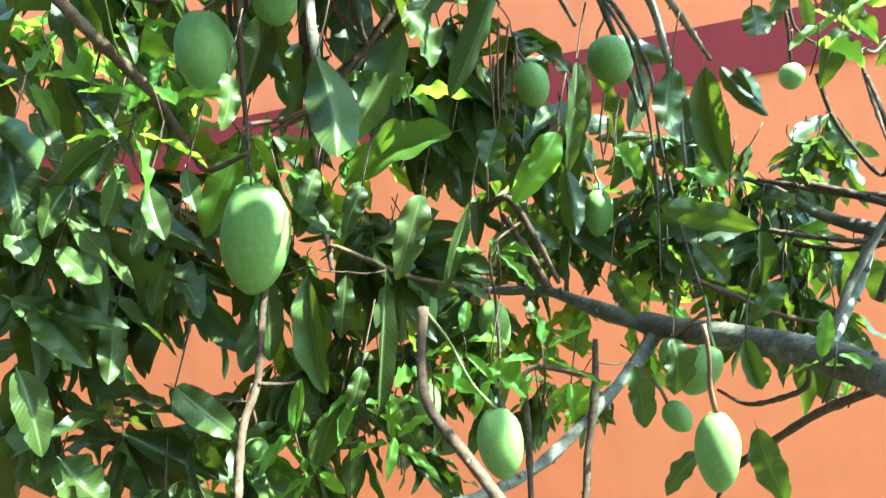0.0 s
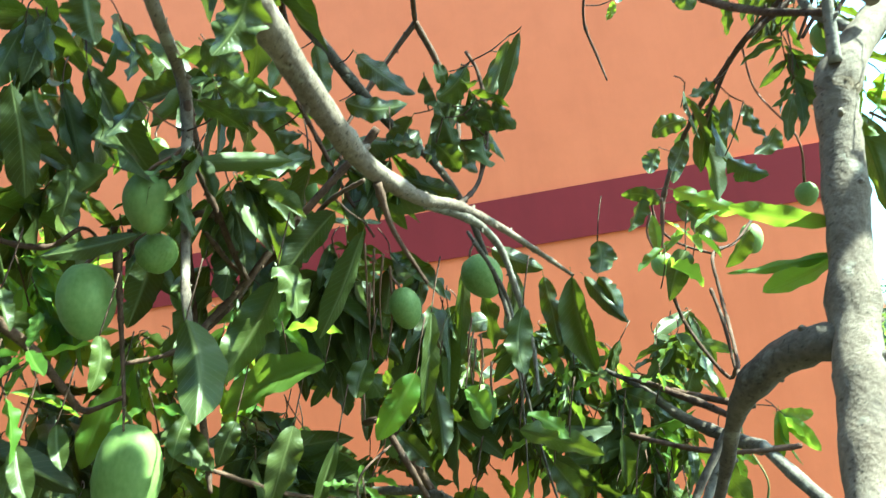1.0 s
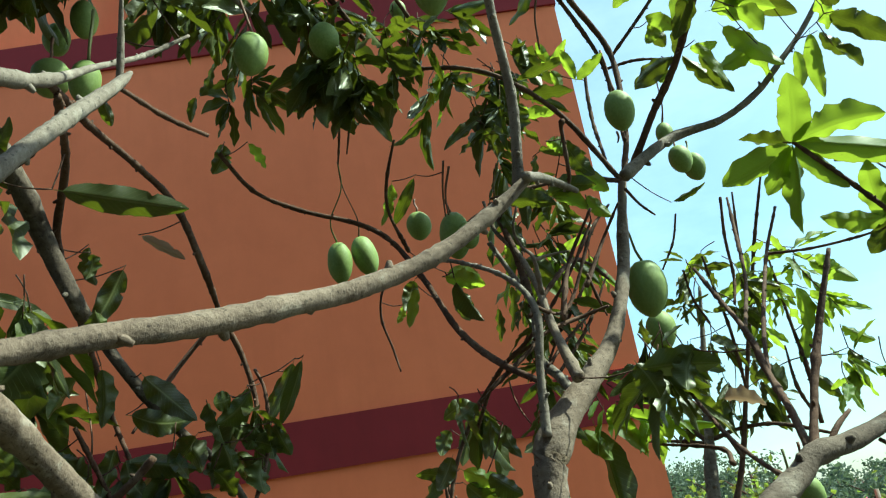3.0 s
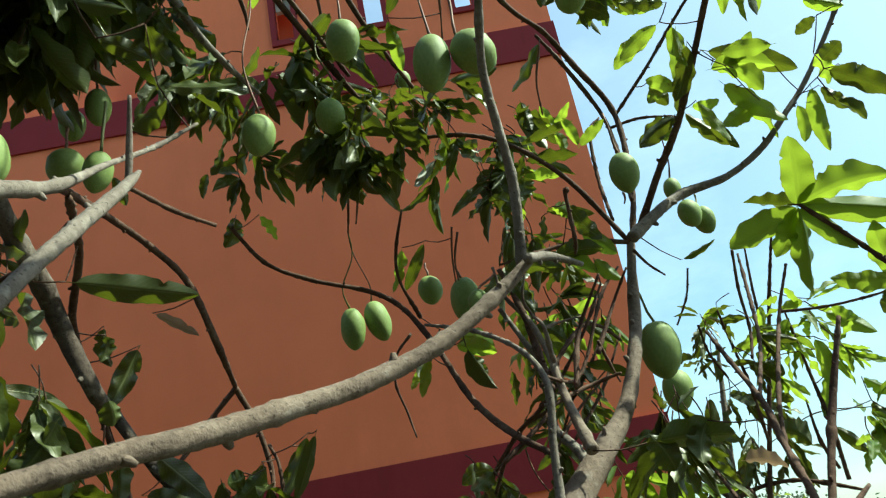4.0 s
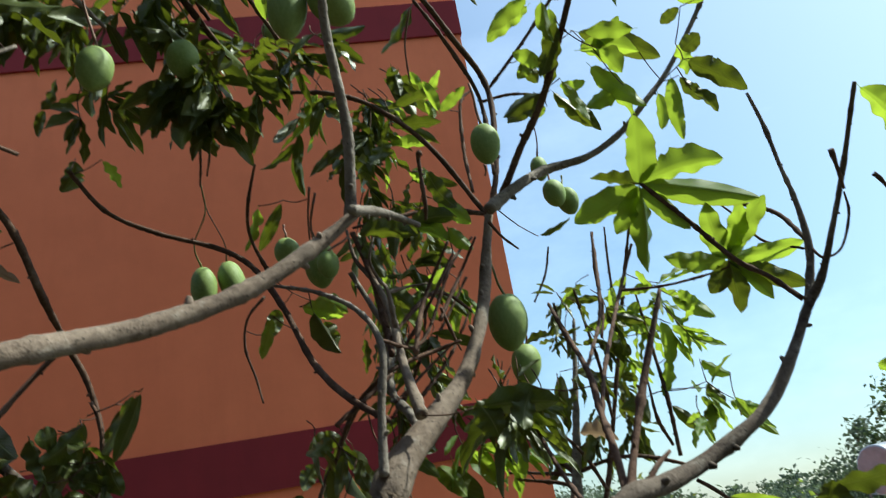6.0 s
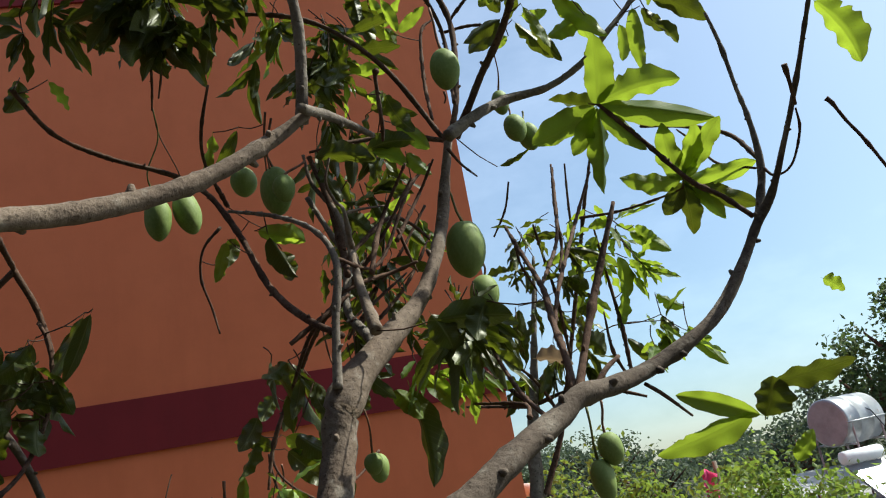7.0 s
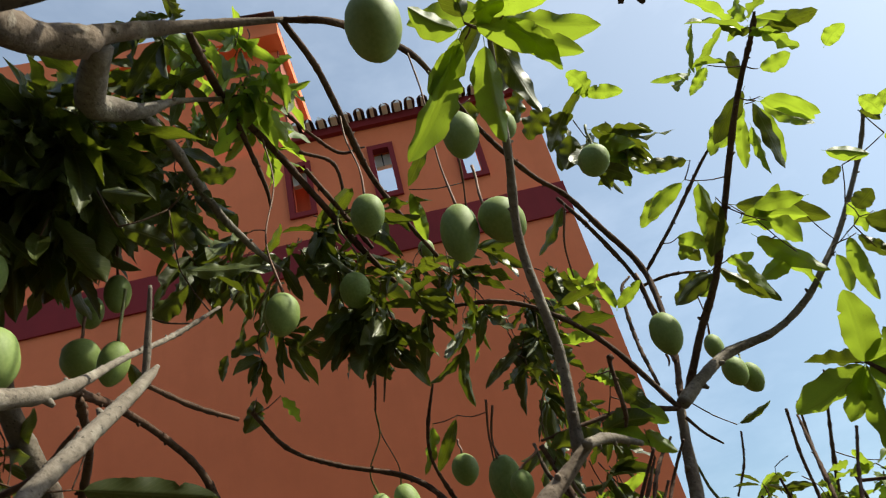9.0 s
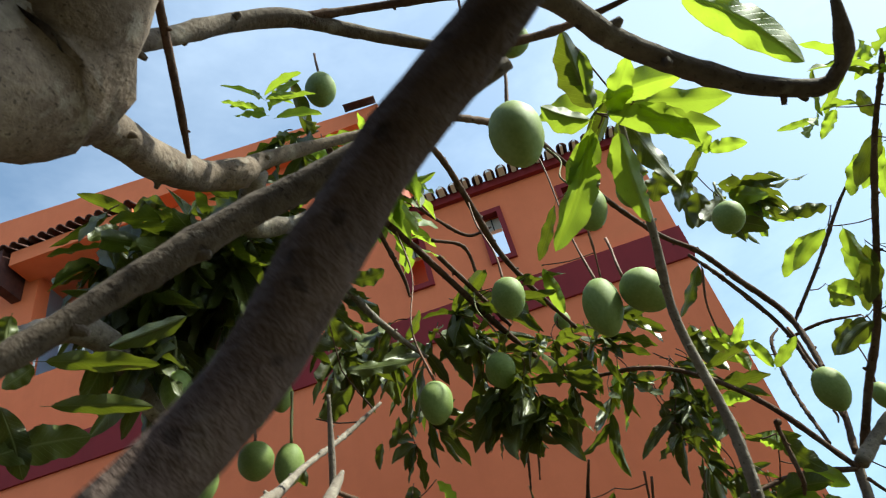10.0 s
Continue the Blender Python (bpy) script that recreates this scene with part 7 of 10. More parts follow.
leaf(main_tree, (2.371, 4.962, 4.106), (2.457, 4.927, 4.123), 0.028, -105)
twiglet(left_tree, (1.255, 4.293, 4.371), (1.235, 4.267, 4.405), (1.215, 4.242, 4.451))
leaf(left_tree, (1.225, 4.246, 4.450), (1.350, 4.302, 4.437), 0.044, -88)
twiglet(left_tree, (1.233, 4.258, 4.335), (1.188, 4.260, 4.348), (1.143, 4.262, 4.374))
leaf(left_tree, (1.149, 4.263, 4.376), (1.225, 4.278, 4.405), 0.068, -86)
twiglet(left_tree, (1.215, 4.242, 4.451), (1.219, 4.206, 4.490), (1.224, 4.171, 4.543))
leaf(left_tree, (1.226, 4.176, 4.539), (1.256, 4.234, 4.483), 0.043, -15)
twiglet(left_tree, (1.224, 4.171, 4.543), (1.180, 4.162, 4.523), (1.136, 4.152, 4.513))
leaf(left_tree, (1.142, 4.157, 4.512), (1.212, 4.211, 4.488), 0.047, -54)
twiglet(left_tree, (1.136, 4.152, 4.513), (1.129, 4.125, 4.534), (1.121, 4.098, 4.563))
leaf(left_tree, (1.126, 4.102, 4.562), (1.195, 4.150, 4.551), 0.045, -71)
twiglet(left_tree, (1.224, 4.171, 4.543), (1.253, 4.162, 4.563), (1.282, 4.153, 4.592))
leaf(left_tree, (1.288, 4.154, 4.593), (1.358, 4.168, 4.607), 0.039, -35)
twiglet(left_tree, (0.867, 4.602, 4.072), (0.887, 4.620, 4.089), (0.907, 4.638, 4.114))
leaf(left_tree, (0.907, 4.639, 4.107), (0.896, 4.661, 4.022), 0.046, -33)
twiglet(left_tree, (0.864, 4.635, 4.032), (0.917, 4.660, 4.042), (0.970, 4.685, 4.066))
leaf(left_tree, (0.964, 4.685, 4.056), (0.891, 4.682, 3.932), 0.064, 58)
leaf(left_tree, (1.190, 4.614, 4.440), (1.234, 4.594, 4.500), 0.035, -68)
twiglet(left_tree, (1.860, 3.892, 4.523), (1.839, 3.873, 4.510), (1.819, 3.855, 4.505))
leaf(left_tree, (1.817, 3.848, 4.511), (1.798, 3.753, 4.597), 0.067, 11)
twiglet(left_tree, (1.819, 3.855, 4.505), (1.827, 3.859, 4.498), (1.835, 3.862, 4.493))
leaf(left_tree, (1.839, 3.857, 4.496), (1.895, 3.800, 4.533), 0.051, -58, "young")
leaf(left_tree, (1.807, 3.861, 4.501), (1.736, 3.838, 4.536), 0.051, 55, "young")
leaf(left_tree, (1.842, 3.881, 4.472), (1.835, 3.980, 4.357), 0.067, -16, "young")
twiglet(left_tree, (1.860, 3.892, 4.523), (1.869, 3.870, 4.505), (1.878, 3.849, 4.494))
leaf(left_tree, (1.883, 3.853, 4.488), (1.955, 3.899, 4.410), 0.045, -8, "young")
leaf(left_tree, (1.832, 3.843, 4.512), (1.955, 3.822, 4.492), 0.060, -39, "young")
leaf(left_tree, (1.835, 3.857, 4.498), (1.984, 3.883, 4.415), 0.056, -38, "young")
leaf(left_tree, (1.803, 3.871, 4.492), (1.688, 3.993, 4.371), 0.058, 52, "young")
twiglet(left_tree, (1.827, 3.859, 4.498), (1.821, 3.866, 4.492), (1.814, 3.873, 4.488))
leaf(left_tree, (1.809, 3.877, 4.484), (1.744, 3.930, 4.441), 0.046, 17, "young")
twiglet(left_tree, (1.863, 3.870, 4.552), (1.841, 3.821, 4.558), (1.819, 3.773, 4.577))
leaf(left_tree, (1.819, 3.778, 4.573), (1.815, 3.833, 4.526), 0.045, 9, "young")
twiglet(left_tree, (1.825, 3.478, 4.259), (1.829, 3.465, 4.232), (1.833, 3.453, 4.211))
leaf(left_tree, (1.839, 3.457, 4.204), (1.916, 3.508, 4.119), 0.044, -20, "young")
leaf(left_tree, (0.870, 3.858, 4.306), (0.987, 3.949, 4.305), 0.040, -49)
leaf(left_tree, (0.794, 3.838, 4.238), (0.904, 3.914, 4.268), 0.066, -82)
leaf(left_tree, (0.881, 3.820, 4.363), (1.013, 3.918, 4.368), 0.044, -47)
leaf(left_tree, (1.070, 3.903, 4.428), (0.957, 3.861, 4.388), 0.044, 68)
leaf(left_tree, (0.819, 3.814, 4.302), (0.820, 3.882, 4.210), 0.051, -42)
leaf(left_tree, (0.865, 3.754, 4.415), (0.840, 3.772, 4.372), 0.043, -9)
leaf(left_tree, (0.867, 3.814, 4.355), (0.827, 3.797, 4.330), 0.043, 41)
whorl(main_tree, (2.558, 4.306, 4.842), (0.295, -0.645, 0.597), 9, 0.15, 309, "young", 0.35, 0.26, 75)
whorl(main_tree, (2.440, 4.438, 4.865), (-0.361, -0.622, 0.427), 6, 0.13, 310, "young", 0.4, 0.26, 70)
twiglet(main_tree, (2.513, 4.443, 4.723), (2.541, 4.460, 4.722), (2.570, 4.477, 4.729))
leaf(main_tree, (2.578, 4.477, 4.722), (2.687, 4.467, 4.636), 0.056, -36, "young")
twiglet(main_tree, (2.570, 4.477, 4.729), (2.559, 4.482, 4.730), (2.548, 4.487, 4.734))
leaf(main_tree, (2.542, 4.493, 4.730), (2.479, 4.570, 4.679), 0.051, 65, "young")
twiglet(main_tree, (2.536, 4.388, 4.768), (2.511, 4.412, 4.798), (2.485, 4.435, 4.839))
leaf(main_tree, (2.481, 4.440, 4.837), (2.435, 4.494, 4.806), 0.043, 36, "young")
leaf(main_tree, (2.571, 4.487, 4.715), (2.599, 4.566, 4.582), 0.050, 22, "young")
twiglet(main_tree, (2.525, 4.416, 4.746), (2.536, 4.433, 4.758), (2.548, 4.451, 4.777))
leaf(main_tree, (2.547, 4.447, 4.782), (2.533, 4.403, 4.841), 0.042, -2)
twiglet(main_tree, (2.536, 4.388, 4.768), (2.560, 4.406, 4.771), (2.585, 4.423, 4.781))
leaf(main_tree, (2.590, 4.420, 4.780), (2.652, 4.388, 4.765), 0.047, -67, "young")
leaf(main_tree, (2.715, 4.355, 4.745), (2.749, 4.310, 4.762), 0.048, -47, "young")
leaf(main_tree, (2.759, 4.419, 4.625), (2.790, 4.432, 4.572), 0.048, -26, "young")
leaf(main_tree, (2.218, 4.651, 4.900), (2.341, 4.662, 4.825), 0.066, -29)
leaf(main_tree, (2.161, 4.622, 4.957), (2.083, 4.686, 4.909), 0.079, 23)
leaf(main_tree, (2.163, 4.664, 4.907), (2.130, 4.725, 4.842), 0.079, 31)
leaf(main_tree, (2.119, 4.612, 4.982), (2.056, 4.676, 4.929), 0.073, 71)
twiglet(main_tree, (1.877, 4.577, 5.030), (1.896, 4.583, 5.042), (1.914, 4.589, 5.059))
leaf(main_tree, (1.910, 4.595, 5.053), (1.855, 4.667, 4.983), 0.080, 55)
leaf(main_tree, (2.043, 4.501, 5.117), (2.008, 4.578, 5.051), 0.078, 24)
leaf(main_tree, (2.227, 4.588, 4.968), (2.180, 4.547, 5.030), 0.062, 37, "young")
leaf(main_tree, (2.227, 4.690, 4.847), (2.309, 4.704, 4.788), 0.050, -46, "young")
leaf(main_tree, (2.222, 4.583, 4.976), (2.317, 4.574, 4.943), 0.050, -50, "young")
leaf(main_tree, (1.912, 4.858, 4.717), (1.870, 4.883, 4.686), 0.055, 42)
leaf(main_tree, (2.025, 4.884, 4.643), (2.036, 4.923, 4.567), 0.055, -18)
leaf(main_tree, (2.053, 4.579, 5.037), (2.013, 4.638, 4.985), 0.063, 2)
twiglet(left_tree, (1.863, 3.870, 4.552), (1.873, 3.888, 4.571), (1.883, 3.905, 4.598))
leaf(left_tree, (1.873, 3.914, 4.592), (1.745, 4.025, 4.509), 0.050, 13)
twiglet(left_tree, (1.883, 3.905, 4.598), (1.875, 3.913, 4.593), (1.867, 3.920, 4.590))
leaf(left_tree, (1.880, 3.922, 4.584), (2.043, 3.945, 4.511), 0.056, -61, "young")
leaf(left_tree, (1.877, 3.936, 4.572), (1.909, 4.044, 4.458), 0.060, -28)
leaf(left_tree, (1.863, 3.914, 4.594), (1.741, 3.909, 4.615), 0.067, 24, "young")
whorl(left_tree, (1.248, 3.899, 4.924), (0.261, -0.675, 0.572), 7, 0.1, 335, "young", 0.2, 0.26, 70)
whorl(left_tree, (1.261, 3.830, 4.855), (0.264, -0.468, 0.593), 6, 0.08, 336, "young", 0.1, 0.26, 70)
twiglet(left_tree, (0.967, 4.517, 3.462), (0.968, 4.525, 3.454), (0.968, 4.533, 3.448))
leaf(left_tree, (0.959, 4.531, 3.439), (0.842, 4.503, 3.331), 0.080, 55)
twiglet(left_tree, (0.898, 4.576, 3.441), (0.874, 4.542, 3.381), (0.851, 4.507, 3.337))
leaf(left_tree, (0.840, 4.503, 3.323), (0.714, 4.447, 3.146), 0.096, 81)
twiglet(left_tree, (0.967, 4.517, 3.462), (0.988, 4.535, 3.432), (1.010, 4.553, 3.412))
leaf(left_tree, (1.002, 4.552, 3.397), (0.901, 4.535, 3.207), 0.055, 54)
leaf(left_tree, (0.582, 4.304, 3.547), (0.559, 4.310, 3.470), 0.066, 15)
twiglet(left_tree, (0.715, 4.446, 3.534), (0.676, 4.395, 3.534), (0.637, 4.344, 3.550))
leaf(left_tree, (0.630, 4.340, 3.545), (0.542, 4.293, 3.483), 0.083, 50)
twiglet(left_tree, (0.604, 4.389, 3.418), (0.631, 4.389, 3.423), (0.659, 4.390, 3.435))
leaf(left_tree, (0.649, 4.383, 3.433), (0.521, 4.294, 3.410), 0.045, 94)
leaf(left_tree, (0.553, 4.227, 3.677), (0.524, 4.272, 3.502), 0.065, -25)
leaf(left_tree, (0.575, 4.249, 3.670), (0.565, 4.267, 3.610), 0.046, -34)
twiglet(left_tree, (0.714, 4.462, 3.626), (0.769, 4.440, 3.626), (0.824, 4.419, 3.640))
leaf(left_tree, (0.830, 4.422, 3.638), (0.906, 4.467, 3.607), 0.061, -96)
twiglet(left_tree, (0.824, 4.419, 3.640), (0.800, 4.404, 3.644), (0.776, 4.389, 3.655))
leaf(left_tree, (0.781, 4.393, 3.650), (0.846, 4.446, 3.594), 0.060, -37)
twiglet(left_tree, (0.714, 4.462, 3.626), (0.706, 4.402, 3.634), (0.698, 4.342, 3.658))
leaf(left_tree, (0.694, 4.342, 3.653), (0.648, 4.336, 3.591), 0.048, 82)
twiglet(left_tree, (0.715, 4.439, 3.501), (0.720, 4.423, 3.507), (0.724, 4.408, 3.517))
leaf(left_tree, (0.723, 4.409, 3.510), (0.714, 4.425, 3.421), 0.040, -73)
twiglet(left_tree, (1.224, 4.820, 3.778), (1.214, 4.825, 3.775), (1.204, 4.830, 3.774))
leaf(left_tree, (1.195, 4.833, 3.760), (1.082, 4.869, 3.582), 0.059, 59)
twiglet(left_tree, (1.272, 4.806, 3.786), (1.284, 4.819, 3.786), (1.296, 4.831, 3.790))
leaf(left_tree, (1.289, 4.834, 3.780), (1.211, 4.871, 3.644), 0.043, 30)
twiglet(left_tree, (1.071, 4.937, 3.612), (1.108, 4.903, 3.613), (1.145, 4.868, 3.626))
leaf(left_tree, (1.148, 4.870, 3.619), (1.174, 4.894, 3.536), 0.060, -72)
twiglet(left_tree, (1.008, 4.893, 3.690), (1.015, 4.864, 3.671), (1.022, 4.835, 3.660))
leaf(left_tree, (1.026, 4.837, 3.655), (1.072, 4.863, 3.598), 0.065, -59)
twiglet(left_tree, (0.952, 4.835, 3.776), (0.936, 4.809, 3.752), (0.920, 4.783, 3.737))
leaf(left_tree, (0.931, 4.787, 3.734), (1.062, 4.829, 3.706), 0.077, -90)
leaf(left_tree, (0.777, 4.764, 3.640), (0.842, 4.797, 3.608), 0.064, -57)
leaf(left_tree, (0.646, 4.701, 3.652), (0.713, 4.746, 3.609), 0.062, -41)
leaf(left_tree, (0.753, 4.771, 3.580), (0.745, 4.790, 3.480), 0.051, -35)
leaf(main_tree, (1.362, 5.141, 3.282), (1.375, 5.137, 3.032), 0.096, 176)
leaf(main_tree, (1.394, 5.141, 3.277), (1.478, 5.141, 3.145), 0.052, -105)
leaf(main_tree, (1.291, 5.138, 3.293), (1.298, 5.140, 3.114), 0.061, -29)
leaf(main_tree, (1.219, 5.131, 3.319), (1.179, 5.132, 3.160), 0.061, -9)
leaf(main_tree, (1.090, 5.114, 3.338), (1.048, 5.111, 3.106), 0.053, 2)
leaf(main_tree, (1.191, 5.118, 2.947), (1.404, 5.122, 2.899), 0.080, 95)
leaf(main_tree, (1.209, 5.109, 2.876), (1.349, 5.099, 2.778), 0.073, 99)
leaf(main_tree, (1.171, 5.121, 3.385), (1.290, 5.137, 3.308), 0.073, -102)
leaf(main_tree, (1.429, 5.141, 3.271), (1.467, 5.142, 3.164), 0.057, -88)
leaf(main_tree, (1.015, 5.106, 3.231), (0.985, 5.099, 3.118), 0.059, -113)
leaf(main_tree, (1.775, 4.430, 3.262), (1.631, 4.463, 3.320), 0.039, 58, "young")
twiglet(main_tree, (1.778, 4.414, 3.232), (1.778, 4.423, 3.225), (1.777, 4.432, 3.222))
leaf(main_tree, (1.765, 4.435, 3.221), (1.613, 4.473, 3.208), 0.026, 113, "young")
leaf(main_tree, (1.768, 4.434, 3.217), (1.659, 4.464, 3.174), 0.048, 65, "young")
twiglet(left_tree, (1.015, 3.967, 3.721), (0.961, 3.950, 3.668), (0.907, 3.932, 3.631))
leaf(left_tree, (0.905, 3.934, 3.627), (0.884, 3.953, 3.569), 0.053, -11)
twiglet(left_tree, (1.018, 4.040, 3.699), (1.040, 4.030, 3.659), (1.063, 4.019, 3.629))
leaf(left_tree, (1.059, 4.021, 3.623), (1.012, 4.037, 3.551), 0.074, 66)
twiglet(left_tree, (0.550, 4.445, 2.947), (0.581, 4.463, 2.947), (0.612, 4.481, 2.956))
leaf(left_tree, (0.613, 4.479, 2.939), (0.620, 4.456, 2.730), 0.065, 153)
leaf(left_tree, (0.549, 4.444, 2.938), (0.547, 4.430, 2.802), 0.059, 123)
twiglet(left_tree, (0.612, 4.481, 2.956), (0.643, 4.494, 2.942), (0.673, 4.507, 2.936))
leaf(left_tree, (0.672, 4.506, 2.928), (0.660, 4.492, 2.820), 0.044, 121)
twiglet(left_tree, (0.673, 4.507, 2.936), (0.705, 4.521, 2.928), (0.736, 4.535, 2.929))
leaf(left_tree, (0.735, 4.531, 2.910), (0.715, 4.487, 2.676), 0.046, 112)
leaf(left_tree, (0.249, 4.200, 2.861), (0.277, 4.201, 2.726), 0.065, 100)
leaf(left_tree, (0.293, 4.215, 2.714), (0.347, 4.240, 2.633), 0.079, 44)
twiglet(left_tree, (0.542, 4.360, 2.751), (0.473, 4.346, 2.764), (0.403, 4.332, 2.796))
leaf(left_tree, (0.410, 4.335, 2.788), (0.491, 4.372, 2.693), 0.058, 96)
leaf(left_tree, (0.249, 4.208, 2.969), (0.322, 4.276, 2.887), 0.055, 77)
leaf(left_tree, (0.269, 4.229, 2.955), (0.367, 4.315, 2.897), 0.053, 73)
leaf(left_tree, (0.279, 4.217, 3.182), (0.280, 4.237, 3.049), 0.062, -89)
twiglet(left_tree, (0.465, 4.339, 3.248), (0.421, 4.319, 3.225), (0.377, 4.300, 3.215))
leaf(left_tree, (0.371, 4.296, 3.209), (0.303, 4.249, 3.134), 0.050, 110)
twiglet(left_tree, (0.377, 4.300, 3.215), (0.384, 4.308, 3.203), (0.391, 4.316, 3.196))
leaf(left_tree, (0.386, 4.313, 3.190), (0.323, 4.271, 3.116), 0.051, 77)
twiglet(left_tree, (0.377, 4.300, 3.215), (0.335, 4.271, 3.165), (0.294, 4.242, 3.132))
leaf(left_tree, (0.292, 4.239, 3.137), (0.269, 4.200, 3.208), 0.053, 62)
twiglet(left_tree, (0.335, 4.271, 3.165), (0.333, 4.274, 3.140), (0.331, 4.278, 3.120))
leaf(left_tree, (0.328, 4.276, 3.115), (0.302, 4.258, 3.056), 0.054, 90)
leaf(main_tree, (1.313, 4.509, 2.620), (1.337, 4.471, 2.518), 0.062, 45)
twiglet(main_tree, (1.085, 4.489, 2.746), (1.111, 4.516, 2.734), (1.138, 4.542, 2.731))
leaf(main_tree, (1.139, 4.540, 2.724), (1.156, 4.517, 2.627), 0.048, 18)
leaf(main_tree, (1.226, 4.505, 2.588), (1.160, 4.486, 2.535), 0.035, -46)
leaf(main_tree, (1.336, 4.532, 2.717), (1.322, 4.524, 2.675), 0.044, -57)
leaf(left_tree, (1.218, 4.719, 2.977), (1.369, 4.740, 2.920), 0.067, -84, "mature")
twiglet(left_tree, (1.243, 4.749, 3.077), (1.228, 4.739, 3.027), (1.218, 4.719, 2.977))
leaf(left_tree, (0.809, 4.572, 3.055), (0.777, 4.528, 2.914), 0.076, -72, "mature")
twiglet(left_tree, (0.834, 4.602, 3.155), (0.819, 4.592, 3.105), (0.809, 4.572, 3.055))
leaf(left_tree, (0.869, 4.622, 3.162), (0.675, 4.535, 3.119), 0.083, -66, "young")
twiglet(left_tree, (0.894, 4.652, 3.262), (0.879, 4.642, 3.212), (0.869, 4.622, 3.162))
leaf(left_tree, (1.065, 4.553, 3.122), (0.998, 4.500, 3.022), 0.066, -72, "young")
twiglet(left_tree, (1.090, 4.583, 3.222), (1.075, 4.573, 3.172), (1.065, 4.553, 3.122))
leaf(left_tree, (0.444, 4.305, 2.796), (0.540, 4.310, 2.712), 0.063, 60, "mature")
twiglet(left_tree, (0.469, 4.335, 2.896), (0.454, 4.325, 2.846), (0.444, 4.305, 2.796))
leaf(left_tree, (0.108, 4.394, 2.662), (0.208, 4.400, 2.583), 0.083, 54, "mature")
twiglet(left_tree, (0.133, 4.424, 2.762), (0.118, 4.414, 2.712), (0.108, 4.394, 2.662))
leaf(left_tree, (1.266, 4.675, 3.215), (1.254, 4.648, 3.085), 0.059, -12, "mature")
twiglet(left_tree, (1.291, 4.705, 3.315), (1.276, 4.695, 3.265), (1.266, 4.675, 3.215))
leaf(left_tree, (1.113, 4.538, 3.228), (1.090, 4.496, 3.054), 0.039, -60, "mature")
twiglet(left_tree, (1.138, 4.568, 3.328), (1.123, 4.558, 3.278), (1.113, 4.538, 3.228))
leaf(left_tree, (0.895, 4.564, 3.017), (0.848, 4.517, 2.878), 0.034, -72, "mature")
twiglet(left_tree, (0.920, 4.594, 3.117), (0.905, 4.584, 3.067), (0.895, 4.564, 3.017))
leaf(left_tree, (0.614, 4.302, 3.263), (0.616, 4.269, 3.178), 0.044, -48, "mature")
twiglet(left_tree, (0.639, 4.332, 3.363), (0.624, 4.322, 3.313), (0.614, 4.302, 3.263))
leaf(left_tree, (1.049, 4.766, 3.073), (1.056, 4.744, 2.939), 0.061, -24, "mature")
twiglet(left_tree, (1.074, 4.796, 3.173), (1.059, 4.786, 3.123), (1.049, 4.766, 3.073))
leaf(left_tree, (0.489, 4.514, 3.178), (0.422, 4.471, 3.032), 0.073, -90, "young")
twiglet(left_tree, (0.514, 4.544, 3.278), (0.499, 4.534, 3.228), (0.489, 4.514, 3.178))
leaf(left_tree, (1.016, 4.685, 2.669), (1.031, 4.657, 2.606), 0.064, -6, "young")
twiglet(left_tree, (1.041, 4.715, 2.769), (1.026, 4.705, 2.719), (1.016, 4.685, 2.669))
leaf(left_tree, (0.930, 4.413, 2.766), (0.990, 4.398, 2.734), 0.048, 30, "young")
twiglet(left_tree, (0.955, 4.443, 2.866), (0.940, 4.433, 2.816), (0.930, 4.413, 2.766))
leaf(left_tree, (0.285, 4.206, 3.206), (0.333, 4.185, 3.051), 0.072, 6, "mature")
twiglet(left_tree, (0.310, 4.236, 3.306), (0.295, 4.226, 3.256), (0.285, 4.206, 3.206))
leaf(left_tree, (0.430, 4.247, 3.182), (0.373, 4.198, 3.129), 0.043, -78, "mature")
twiglet(left_tree, (0.455, 4.277, 3.282), (0.440, 4.267, 3.232), (0.430, 4.247, 3.182))
leaf(left_tree, (0.426, 4.277, 3.154), (0.411, 4.239, 3.060), 0.045, -72, "mature")
twiglet(left_tree, (0.451, 4.307, 3.254), (0.436, 4.297, 3.204), (0.426, 4.277, 3.154))
leaf(left_tree, (0.366, 4.227, 3.126), (0.343, 4.188, 3.053), 0.043, -78, "mature")
twiglet(left_tree, (0.391, 4.257, 3.226), (0.376, 4.247, 3.176), (0.366, 4.227, 3.126))
leaf(left_tree, (1.419, 5.024, 2.893), (1.419, 4.991, 2.785), 0.061, -24, "mature")
twiglet(left_tree, (1.444, 5.054, 2.993), (1.429, 5.044, 2.943), (1.419, 5.024, 2.893))
leaf(left_tree, (0.142, 4.417, 3.300), (0.201, 4.400, 3.186), 0.062, 12, "mature")
twiglet(left_tree, (0.167, 4.447, 3.400), (0.152, 4.437, 3.350), (0.142, 4.417, 3.300))
leaf(left_tree, (0.406, 4.242, 3.249), (0.467, 4.227, 3.178), 0.038, 18, "mature")
twiglet(left_tree, (0.431, 4.272, 3.349), (0.416, 4.262, 3.299), (0.406, 4.242, 3.249))
leaf(left_tree, (0.479, 4.260, 3.110), (0.512, 4.236, 3.021), 0.043, 0, "mature")
twiglet(left_tree, (0.504, 4.290, 3.210), (0.489, 4.280, 3.160), (0.479, 4.260, 3.110))
leaf(left_tree, (0.279, 4.202, 3.096), (0.327, 4.183, 3.014), 0.051, 6, "mature")
